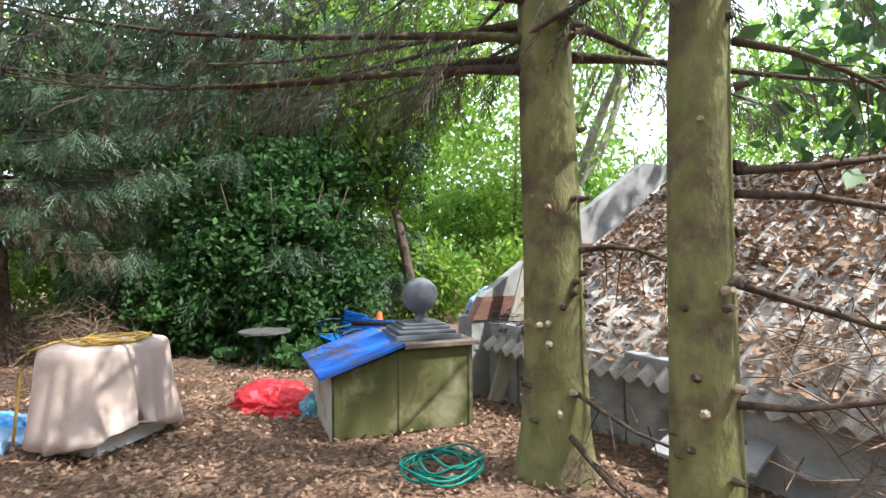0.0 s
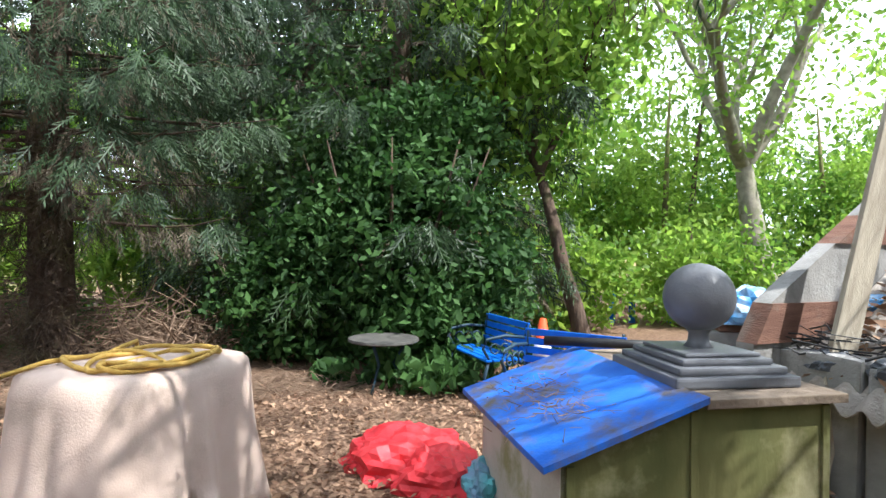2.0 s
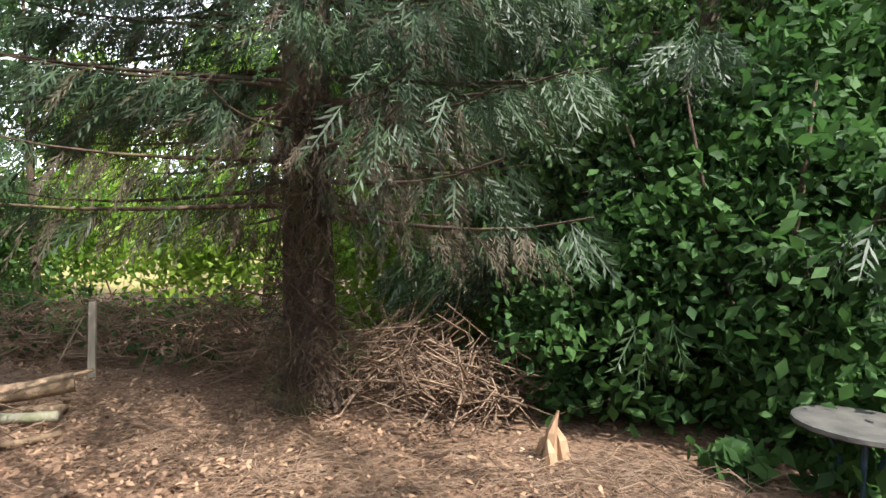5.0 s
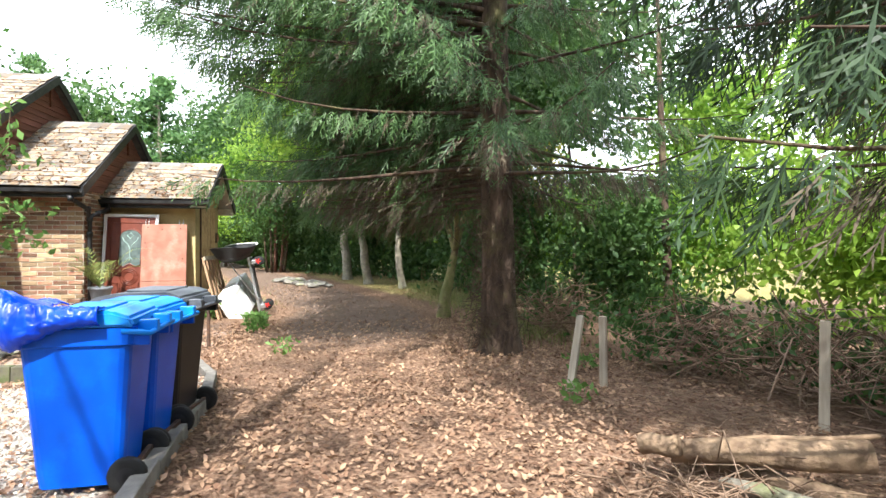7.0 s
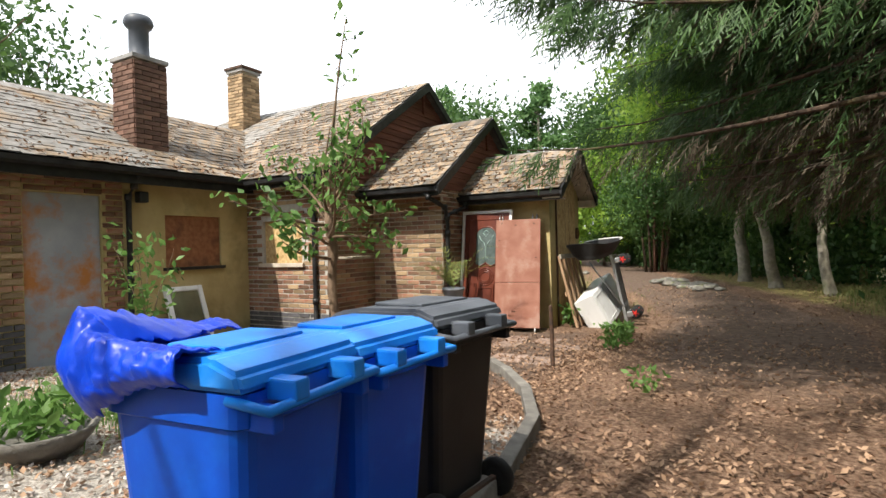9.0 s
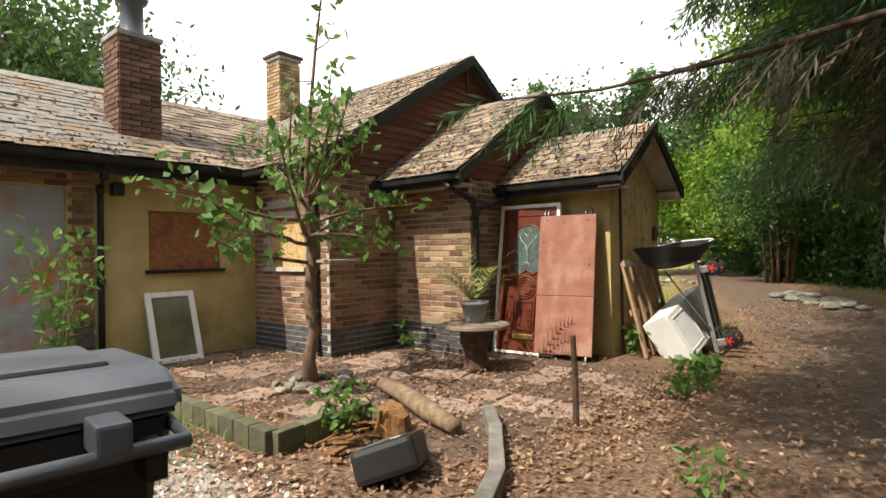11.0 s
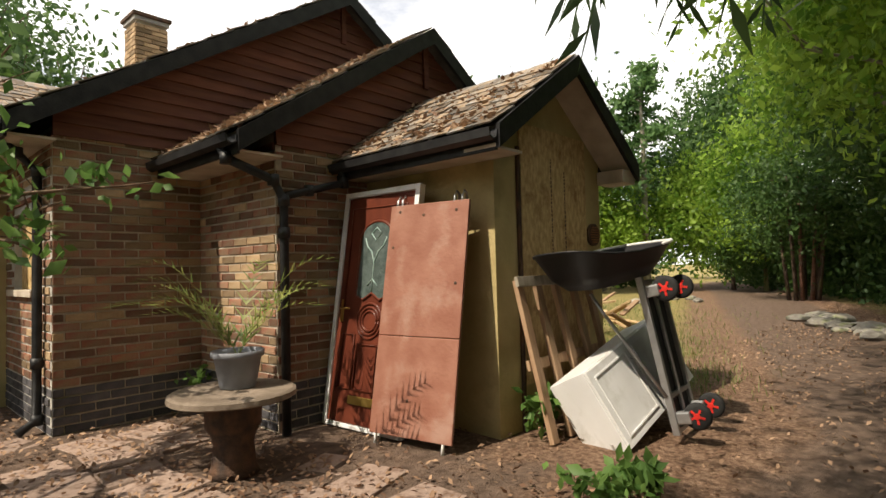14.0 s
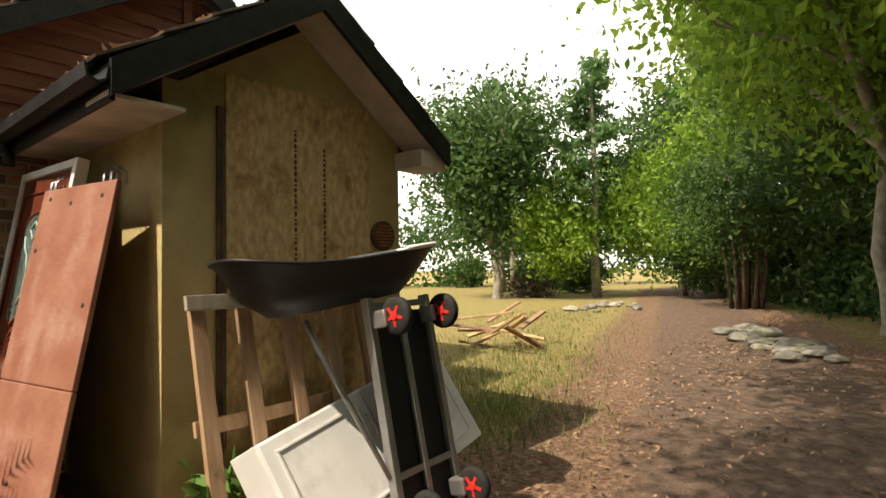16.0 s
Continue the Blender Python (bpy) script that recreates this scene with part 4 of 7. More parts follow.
# platform trolley standing on end
tro = thing("platform_trolley", "steel platform trolley with red wheels, stood on end", "trolley", plane_pose((-13.90, -1.88, -0.16), (-0.98, -0.06, 0), (0.02, -0.24, 1.16)))
part("deck", bbox((0.05, 0.0, 0.06), (0.52, 0.02, 1.12), 0.004), M["black_bin"], tro, "black rubber deck")
for x in (0.03, 0.50):
    part("rail", bbox((x, -0.03, 0.02), (x + 0.045, 0.022, 1.2), 0.006), M["steel"], tro)
part("rail", bbox((0.26, -0.03, 0.05), (0.30, -0.002, 1.18), 0.006), M["steel"], tro)
for z in (0.03, 0.28, 1.14):
    part("crossbar", bbox((0.075, -0.026, z), (0.50, -0.004, z + 0.035), 0.005), M["steel"], tro)
for x, z in ((0.07, 0.14), (0.46, 0.14), (0.07, 1.08), (0.46, 1.08)):
    part("wheel_bracket", bbox((x - 0.035, -0.13, z - 0.045), (x + 0.035, -0.03, z + 0.045), 0.012), M["steel"], tro)
    wheel = new("wheel")
    wheel.parent = tro
    wheel.matrix_basis = pose(x + 0.01, -0.17, z, 0, 90, 0)
    bm = bmesh.new()
    lathe(bm, [(0.06, -0.022), (0.085, -0.022), (0.097, -0.012), (0.097, 0.012), (0.085, 0.022), (0.06, 0.022)], 22)
    part("tyre", bm, M["rubber"], wheel, smooth=True)
    bm = bmesh.new()
    lathe(bm, [(0.02, -0.03), (0.025, -0.018), (0.061, -0.021), (0.061, 0.021), (0.025, 0.018), (0.02, 0.03)], 20)
    for s in range(5):
        box(bm, (0.02, -0.008, -0.026), (0.056, 0.008, 0.026), 0, pose(0, 0, 0, 0, 0, 72 * s))
    part("rim", bm, M["red"], wheel)
bead("push_handle", [(0.03, 0.0, 0.3), (-0.06, 0.30, 1.0), (-0.06, 0.36, 1.15)], 0.014, M["steel"], tro)

# black barrow tray lying on top
tray = thing("barrow_tray", "black plastic wheelbarrow tray with pale rim, propped on the frame", "barrow tray", plane_pose((-13.36, -2.50, 0.89), (-0.97, 0.22, 0.15), (0.16, -0.10, 1)))
bm = bmesh.new()
N = 28
rings = []
for sc, z in ((0.55, 0.02), (0.60, 0.0), (0.80, 0.10), (0.97, 0.21), (1.0, 0.215), (1.0, 0.23), (0.95, 0.225), (0.76, 0.11), (0.56, 0.035)):
    rings.append([bm.verts.new((0.60 + 0.60 * sc * (abs(math.cos(t)) ** 0.55) * math.copysign(1, math.cos(t)) * (1 if math.cos(t) > 0 else 1.0), 0.34 * sc * (abs(math.sin(t)) ** 0.6) * math.copysign(1, math.sin(t)), z + 0.10 * max(0, -math.cos(t)) * (z > 0.15))) for t in (2 * math.pi * k / N for k in range(N))])
for a, b in zip(rings, rings[1:]):
    for k in range(N):
        bm.faces.new((a[k], a[(k + 1) % N], b[(k + 1) % N], b[k]))
bm.faces.new(list(reversed(rings[0])))
bm.faces.new(rings[-1])
bmesh.ops.recalc_face_normals(bm, faces=bm.faces)
part("tray", bm, M["black_bin"], tray, smooth=True)
bead("rim", [(0.60 + 0.61 * (abs(math.cos(t)) ** 0.55) * math.copysign(1, math.cos(t)), 0.35 * (abs(math.sin(t)) ** 0.6) * math.copysign(1, math.sin(t)), 0.235) for t in np.linspace(-1.3, 1.3, 14)], 0.014, M["white"], tray, label="pale grey rim bar")

# cable-drum table with a potted palm
tbl = thing("drum_table", "weathered round timber table on a flared iron pipe foot", "table", pose(-11.60, -3.95, -0.2))
bm = bmesh.new()
lathe(bm, [(0.40, 0.495), (0.415, 0.505), (0.41, 0.535), (0.39, 0.545)], 30)
for v in bm.verts:
    k = 1 + 0.02 * noise.noise(v.co * 4)
    v.co.x *= k
    v.co.y *= k
part("tabletop", bm, M["drum"], tbl)
bm = bmesh.new()
lathe(bm, [(0.17, 0.0), (0.145, 0.04), (0.13, 0.20), (0.145, 0.26), (0.18, 0.31), (0.185, 0.46), (0.20, 0.495)], 20)
part("foot", bm, M["iron"], tbl, smooth=True)
potted = thing("potted_palm", "small palm in a grey plastic pot", "potted plant", pose(-11.66, -4.0, 0.347))
bm = bmesh.new()
lathe(bm, [(0.115, 0), (0.12, 0.01), (0.155, 0.20), (0.175, 0.21), (0.178, 0.25), (0.165, 0.25), (0.15, 0.215)], 26)
part("pot", bm, M["pot"], potted, smooth=True)
bm = bmesh.new()
lathe(bm, [(0.15, 0.205), (0.1, 0.222)], 16)
part("soil", bm, M["soil"], potted)
rp = np.random.default_rng(41)
for k in range(17):
    a, ln, lift = rp.uniform(0, 6.28), rp.uniform(0.65, 1.05), rp.uniform(1.1, 2.3)
    V, F = [], []
    pts = [np.array([math.cos(a) * ln * s * 0.75, math.sin(a) * ln * s * 0.75, 0.21 + ln * (lift * s * 0.75 - 0.62 * lift * 0.7 * s * s)]) for s in np.linspace(0, 1, 12)]
    for i in range(1, 12):
        d = pts[i] - pts[i - 1]
        d /= np.linalg.norm(d)
        sd = np.cross(d, [0, 0, 1])
        sd /= np.linalg.norm(sd)
        for sg in (-1, 1):
            tip = pts[i] + (sd * sg * 0.75 + d * 0.8 + [0, 0, 0.1]) * 0.15 * (1.1 - 0.5 * i / 12)
            n0 = len(V)
            V += [pts[i] - d * 0.012, tip, pts[i] + d * 0.014]
            F.append([n0, n0 + 1, n0 + 2])
        n0 = len(V)
        V += [pts[i - 1] + sd * 0.004, pts[i - 1] - sd * 0.004, pts[i]]
        F.append([n0, n0 + 1, n0 + 2])
    raw("frond", V, F, L["palm"], potted)

# double-glazed window sash leaning on the wing wall
sash = thing("loose_window", "white plastic window sash leaning on the rendered wall", "window", plane_pose((-9.36, -7.40, -0.2), (-1, 0.02, 0), (0.02, -0.33, 0.93)))
for lo, hi in (((0, -0.03, 0), (0.075, 0.03, 0.97)), ((0.565, -0.03, 0), (0.64, 0.03, 0.97)), ((0.075, -0.03, 0), (0.565, 0.03, 0.075)), ((0.075, -0.03, 0.895), (0.565, 0.03, 0.97))):
    part("frame", bbox(lo, hi, 0.008), M["white"], sash)
gm = mat("dusty_pane", (0.10, 0.10, 0.06), (0.16, 0.15, 0.09), 3, 0.08, 0.02, 20, spec=0.6)
part("pane", bbox((0.075, -0.006, 0.075), (0.565, 0.006, 0.895)), gm, sash, "dusty glass pane")

# espaliered apple tree before the brick corner
apple = thing("apple_tree", "thin crooked apple tree with sparse leafy shoots", "tree", pose(-10.03, -5.02, -0.2))
bm = bmesh.new()
trunk = [(0, 0, -0.05), (0.03, 0.0, 0.25), (-0.03, 0.03, 0.55), (0.05, 0.05, 0.85), (-0.02, 0.0, 1.15), (-0.05, 0.0, 1.45), (0.05, 0.02, 1.72), (0.09, 0.05, 2.0)]
tube(bm, trunk, [0.095, 0.07, 0.062, 0.06, 0.066, 0.075, 0.058, 0.045], 12)
for v in bm.verts:
    v.co += Vector((noise.noise(v.co * 9), noise.noise(v.co * 9 + Vector((4, 0, 0))), 0)) * 0.014
part("trunk", bm, M["bark_apple"], apple, smooth=True)
ra = np.random.default_rng(77)
ends = []
# (height, bearing, length, rise): one upright leader, long side limbs, short twigs
apple_limbs = [(1.95, 80, 2.6, 9.0), (1.9, 140, 1.5, 2.2), (1.85, 300, 1.3, 1.3), (1.5, 20, 1.9, 0.15), (1.6, 45, 1.7, 0.28), (1.75, 350, 1.6, 0.3), (1.9, 30, 1.3, 0.7), (1.3, 5, 1.4, -0.05), (1.7, 200, 1.5, 0.28), (1.85, 240, 1.2, 0.5), (1.55, 220, 1.3, 0.05), (1.9, 170, 1.1, 0.9), (1.95, 110, 1.3, 1.6), (1.8, 265, 0.9, 0.8), (1.95, 60, 1.1, 1.2), (1.6, 150, 0.9, 0.1)]
for k, (z, bearing, ln, rise) in enumerate(apple_limbs):
    d = np.array([math.cos(radians(bearing)), math.sin(radians(bearing)), rise])
    d /= np.linalg.norm(d)
    p0 = np.array([0.05, 0.03, z])
    pts = [p0]
    for q in range(8):
        d = d + ra.normal(0, 0.09 if k else 0.015, 3) + np.array([0, 0, 0.035 if rise < 1 else 0])
        d /= np.linalg.norm(d)
        pts.append(pts[-1] + d * ln / 8)
    bm = bmesh.new()
    tube(bm, pts, [(0.022 if k else 0.028) * (1 - 0.85 * q / 8) + 0.002 for q in range(9)], 6)
    ends += pts[3:]
    for q in (3, 4, 5, 6, 7):
        e = pts[q] + ra.normal(0, 0.16, 3) + np.array([0, 0, 0.06])
        tube(bm, [pts[q], (pts[q] + e) / 2 + ra.normal(0, 0.02, 3), e], [0.007, 0.005, 0.002], 4)
        ends += [e, e]
    part("limb", bm, M["bark_apple"], apple, smooth=True)
E_ = np.array(ends)
c = E_[ra.integers(0, len(E_), 760)] + ra.normal(0, 0.07, (760, 3))
v, f = leaves(c, 0.082, r=ra, up=0.3, long=1.5)
raw("crown", v, f, L["apple"], apple, "sparse bright green leaves")
plain("bird_tray", bbox((-10.42, -4.86, 1.10), (-10.0, -4.62, 1.13), 0.006, None), M["wood_grey"], "small grey timber bird tray on the apple tree", "bird tray")
spindly = thing("spindly_shrub", "thin young shrub with fresh green leaves", "shrub", pose(-7.95, -5.9, -0.14))
se = []
for k in range(5):
    a = ra.uniform(0, 6.28)
    pts = [np.array([math.cos(a) * 0.3 * s * s, math.sin(a) * 0.3 * s * s, 1.5 * s * ra.uniform(0.9, 1.0)]) for s in np.linspace(0, 1, 7)]
    bm = bmesh.new()
    tube(bm, pts, [0.012, 0.01, 0.008, 0.007, 0.005, 0.004, 0.002], 5)
    se += pts[2:]
    part("stem", bm, M["bark_apple"], spindly)
c = np.array(se)[ra.integers(0, len(se), 260)] + ra.normal(0, 0.10, (260, 3))
v, f = leaves(c, 0.065, r=ra)
raw("crown", v, f, L["apple"], spindly)


# rounded stones
def rock(name, label, category, x, y, z, s, seed, material="stone", group="", squash=0.6):
    bm = bmesh.new()
    bmesh.ops.create_icosphere(bm, subdivisions=2, radius=1.0)
    r = random.Random(seed)
    k = [r.uniform(0.75, 1.25) for _ in range(3)]
    for v in bm.verts:
        n = 1 + 0.34 * noise.noise(v.co * 1.5 + Vector((seed * 1.7, 0, 0))) + 0.16 * noise.noise(v.co * 3.7 + Vector((seed, 0, 0)))
        v.co = Vector((v.co.x * s * k[0] * n, v.co.y * s * k[1] * n, v.co.z * s * k[2] * squash * n))
    ob = part(name, bm, M[material])
    ob.location = (x, y, z + s * squash * 0.45)
    ob.rotation_euler.z = r.uniform(0, 6)
    return tagged(ob, label, category, group)


for k in range(17):
    a = 2 * math.pi * k / 17
    rr = 0.30 + 0.14 * (k % 3 == 0)
    rock("edging_stone", "rounded pale stone ringing the apple tree", "stone", -10.0 + rr * math.cos(a), -4.85 + rr * math.sin(a), gz(-10, -5), 0.065 + 0.03 * (k % 4 == 1), k, group="stones round the apple tree")
rs = random.Random(9)
for k in range(26):
    t = rs.random()
    rock("lane_stone", "flat pale stone heaped beside the lane", "stone", -24.5 + 4.0 * t + rs.uniform(-0.5, 0.5), -2.6 + 2.2 * t + rs.uniform(-0.5, 0.5), -0.2, rs.uniform(0.10, 0.30), 40 + k, group="stones beside the lane", squash=0.4)
for k in range(10):
    rock("lane_stone", "pale stone at the far bend of the lane", "stone", -30 + rs.uniform(-2, 2), -7.6 + rs.uniform(-1, 1), -0.2, rs.uniform(0.12, 0.3), 80 + k, group="stones beside the lane", squash=0.45)
for k in range(14):
    bm = bbox((-rs.uniform(0.25, 0.6), -0.05, -0.02), (rs.uniform(0.25, 0.6), 0.05, 0.02), 0.006)
    ob = part("timber_offcut", bm, M["wood_fresh"] if k % 2 else M["wood"])
    ob.matrix_basis = pose(-19.9 + rs.uniform(-0.7, 0.5), -5.4 + rs.uniform(-0.5, 0.5), -0.14 + 0.04 * k, rs.uniform(-20, 20), rs.uniform(-28, 28), rs.uniform(0, 180))
    tagged(ob, "split timber offcut on a heap by the lane", "timber", "heap of timber offcuts")

# ---- gravel yard ----
def bin_(label, x, y, yaw, w, d, h, body, lid, big=False):
    b = thing("wheelie_bin", label, "wheelie bin", pose(x, y, gz(x, y), 0, 0, yaw), "wheelie bins")
    bm = bmesh.new()
    zs = (0.04, 0.12, h * 0.55, h - 0.10, h - 0.09, h)
    sc = (0.76, 0.80, 0.90, 0.985, 1.05, 1.06)
    rings = []
    for z, s in zip(zs, sc):
        hw, hd, c = w / 2 * s, d / 2 * s, 0.05
        o = []
        for sx, sy in ((1, -1), (1, 1), (-1, 1), (-1, -1)):
            cx, cy = sx * (hw - c), sy * (hd - c)
            for q in range(4):
                a0 = {(1, -1): -90, (1, 1): 0, (-1, 1): 90, (-1, -1): 180}[(sx, sy)]
                a = radians(a0 + 30 * q)
                o.append(bm.verts.new((cx + c * math.cos(a), cy + c * math.sin(a), z)))
        rings.append(o)
    n = len(rings[0])
    for a, q in zip(rings, rings[1:]):
        for k in range(n):
            bm.faces.new((a[k], a[(k + 1) % n], q[(k + 1) % n], q[k]))
    bm.faces.new(list(reversed(rings[0])))
    bm.faces.new(rings[-1])
    part("body", bm, body, b)
    bm = bmesh.new()
    y0, y1 = -d / 2 - 0.05, d / 2 + 0.03
    pr = [(y0, h + 0.006), (y0 - 0.01, h + 0.03), (y0 + 0.07, h + 0.065), (y0 + 0.2, h + 0.085), (y1 - 0.12, h + 0.095), (y1 - 0.02, h + 0.06), (y1, h + 0.006)]
    prism(bm, pr, 0, -w / 2 - 0.03, w / 2 + 0.03)
    es = [e for e in bm.edges if not e.is_boundary]
    bmesh.ops.bevel(bm, geom=es, offset=0.016, segments=2, affect='EDGES')
    part("lid", bm, lid, b, smooth=False)
    part("lid_rib", bbox((-w / 2 + 0.07, y0 + 0.22, h + 0.085), (w / 2 - 0.07, y1 - 0.16, h + 0.106), 0.012), lid, b)
    yb = d / 2 + 0.10
    bead("handle_bar", [(-w / 2 - 0.01, d / 2 - 0.04, h - 0.015), (-w / 2 - 0.01, yb, h - 0.03), (w / 2 + 0.01, yb, h - 0.03), (w / 2 + 0.01, d / 2 - 0.04, h - 0.015)], 0.015, lid, b)
    for s in (-1, 1):
        part("hinge", bbox((s * w * 0.28 - 0.03, d / 2 + 0.0, h - 0.03), (s * w * 0.28 + 0.03, yb + 0.015, h + 0.03), 0.008), lid, b)
        part("handle_bracket", bbox((s * w * 0.42 - 0.02, d / 2 - 0.01, h - 0.10), (s * w * 0.42 + 0.02, yb - 0.01, h - 0.03), 0.006), body, b)
        wh = new("wheel")
        wh.parent = b
        wh.matrix_basis = pose(s * (w / 2 - 0.01), d / 2 - 0.02, 0.10, 0, 90, 0)
        bm = bmesh.new()
        lathe(bm, [(0.06, -0.02), (0.09, -0.022), (0.10, -0.012), (0.10, 0.012), (0.09, 0.022), (0.06, 0.02)], 20)
        part("tyre", bm, M["rubber"], wh, smooth=True)
        bm = bmesh.new()
        lathe(bm, [(0.018, -0.026), (0.061, -0.018), (0.061, 0.018), (0.018, 0.026)], 16)
        part("hub", bm, M["black_bin"], wh)
    part("axle", bbox((-w / 2 + 0.03, d / 2 - 0.035, 0.085), (w / 2 - 0.03, d / 2 - 0.005, 0.115), 0.004), M["iron"], b)
    return b


bin_("bright blue wheelie bin with a faded lid, by the kerb", -5.40, -1.44, 4, 0.48, 0.54, 0.90, M["blue_bin"], M["blue_lid"])
bin_("blue wheelie bin beside another in the gravel", -5.97, -1.46, -2, 0.48, 0.54, 0.90, M["blue_bin"], M["blue_lid"])
bin_("black wheelie bin with a dusty dark grey lid", -6.62, -1.50, -6, 0.54, 0.60, 0.94, M["black_bin"], M["grey_lid"])
def sack_collar():
    """Plastic folded over the rear and one side edge of the lid, standing up at the corner between them."""
    nu, nv = 96, 24
    vs = []
    for i in range(nu):
        u = i / (nu - 1)
        if u < 0.42:
            t = u / 0.42
            p, out = Vector((-0.24 + 0.50 * t, -0.31, 0)), Vector((0.25 * t, -1, 0))
        elif u < 0.56:
            t = (u - 0.42) / 0.14
            p, out = Vector((0.26 + 0.015 * t, -0.31 + 0.05 * t, 0)), Vector((0.25 + 0.75 * t, -1 + t * 0.7, 0))
        else:
            t = (u - 0.56) / 0.44
            p, out = Vector((0.275, -0.26 + 0.40 * t, 0)), Vector((1, -0.3 * (1 - t), 0))
        out.normalize()
        crest = 0.025 + 0.085 * math.exp(-((u - 0.38) / 0.17) ** 2) * (1 - 0.25 * math.sin(9 * u))
        drop = 0.07 + 0.12 * math.exp(-((u - 0.52) / 0.22) ** 2)
        for j in range(nv):
            w = j / (nv - 1)
            if w < 0.5:
                q = w / 0.5
                off, z = -0.10 + 0.13 * q, 0.09 + crest * math.sin(q * math.pi / 2)
            else:
                q = (w - 0.5) / 0.5
                off, z = 0.03 + 0.10 * math.sin(q * math.pi) * (0.35 + crest * 2.5) - 0.015 * q, 0.09 + crest - (crest + drop) * q
            c = p + out * off
            k = Vector((c.x * 9, c.y * 9, z * 9))
            fold = 0.02 * noise.noise(k) + 0.022 * abs(noise.noise(k * 2.3)) - 0.014 * abs(noise.noise(k * 4.7)) + 0.008 * noise.noise(k * 9)
            vs.append(tuple(c + out * fold + Vector((0, 0, z + fold))))
    fs = [(i * nv + j, (i + 1) * nv + j, (i + 1) * nv + j + 1, i * nv + j + 1) for i in range(nu - 1) for j in range(nv - 1)]
    me = bpy.data.meshes.new("plastic_sack")
    me.from_pydata(vs, [], fs)
    me.materials.append(M["sack"])
    me.polygons.foreach_set("use_smooth", [True] * len(fs))
    return new("plastic_sack", me)


sk = sack_collar()
sol = sk.modifiers.new("thickness", 'SOLIDIFY')
sol.thickness = 0.004
sk.matrix_basis = pose(-5.40, -1.44, 0.90 + gz(-5.4, -1.4), 0, 0, 4)
tagged(sk, "crumpled bright blue plastic sack draped over a bin", "plastic sack")


def kerb_run(label, pts, w=0.09, h=0.11, piece=0.6, mat_="kerb", group="kerb stones"):
    for a, b in zip(pts, pts[1:]):
        a, b = Vector(a), Vector(b)
        n = max(1, round((b - a).length / piece))
        for k in range(n):
            p, q = a.lerp(b, k / n), a.lerp(b, (k + 1) / n)
            m = (p + q) / 2
            ln = (q - p).length - 0.008
            ob = part("kerb_stone", bbox((-ln / 2, -w / 2, -0.12), (ln / 2, w / 2, h), 0.012), M[mat_])
            ob.matrix_basis = pose(m.x, m.y, gz(m.x, m.y) + rs.uniform(-0.008, 0.006), rs.uniform(-1.5, 1.5), 0, math.degrees(math.atan2(q.y - p.y, q.x - p.x)))
            tagged(ob, label, "kerb", group)


kerb_run("dark weathered kerb stone edging the gravel yard", [(-4.2, -1.02, 0), (-6.0, -1.18, 0), (-7.0, -1.24, 0), (-8.1, -1.44, 0), (-9.0, -1.85, 0), (-9.7, -2.35, 0), (-10.1, -2.7, 0)], 0.10, 0.10)
kerb_run("mossy brick edging of the raised bed", [(-7.95, -6.4, 0), (-7.85, -4.95, 0), (-8.5, -5.05, 0), (-8.45, -3.3, 0), (-9.4, -3.4, 0)], 0.11, 0.16, 0.22, "edging", "bed edging bricks")
stump = thing("tree_stump", "split orange rotting tree stump", "stump", pose(-9.25, -2.95, gz(-9.2, -3) - 0.03))
bm = bmesh.new()
lathe(bm, [(0.20, 0), (0.15, 0.06), (0.125, 0.14), (0.115, 0.22), (0.07, 0.25)], 18)
for v in bm.verts:
    a = math.atan2(v.co.y, v.co.x)
    k = 1 + 0.22 * noise.noise(Vector((math.cos(a) * 3, math.sin(a) * 3, v.co.z * 1.2)))
    v.co = Vector((v.co.x * k, v.co.y * k, v.co.z * (1 + 0.25 * noise.noise(v.co * 7))))
part("wood", bm, M["stump"], stump)
for k in range(22):
    ob = part("wood_chip", bbox((-0.10, -0.025, -0.008), (0.10, 0.025, 0.008), 0.003), M["stump"])
    ob.matrix_basis = pose(-9.0 + rs.uniform(-0.4, 0.4), -3.0 + rs.uniform(-0.4, 0.3), gz(-9, -3) + rs.uniform(0.01, 0.05), rs.uniform(-15, 15), rs.uniform(-15, 15), rs.uniform(0, 180))
    tagged(ob, "orange split wood chip by the stump", "wood chip", "wood chips")
bm = bmesh.new()
tube(bm, [(-10.1, -3.95, -0.10), (-9.95, -3.5, -0.10), (-9.72, -3.0, -0.11), (-9.56, -2.62, -0.12)], [0.07, 0.08, 0.075, 0.06], 14)
for v in bm.verts:
    v.co += Vector((noise.noise(v.co * 8), noise.noise(v.co * 8 + Vector((3, 0, 0))), noise.noise(v.co * 8 + Vector((0, 3, 0))))) * 0.022
plain("fallen_log", bm, M["log"], "mossy fallen log beside the stump", "log", smooth=True)
spk = thing("black_crate", "black slotted plastic appliance casing lying in gravel", "plastic casing", pose(-8.75, -2.42, gz(-8.7, -2.4), 18, -14, 35))
part("casing", bbox((-0.28, -0.19, 0.0), (0.28, 0.19, 0.20), 0.035), M["black_bin"], spk)
for k in range(9):
    part("slot", bbox((-0.22 + k * 0.05, -0.13, 0.199), (-0.20 + k * 0.05, 0.02, 0.206), 0.002), M["grey_lid"], spk)
part("label_plate", bbox((0.0, 0.05, 0.199), (0.2, 0.12, 0.205), 0.002), M["steel"], spk)
bm = bmesh.new()
tube(bm, [(-10.33, -2.02, -0.3), (-10.33, -2.02, 0.2), (-10.30, -2.02, 0.52)], [0.026, 0.024, 0.022], 8)
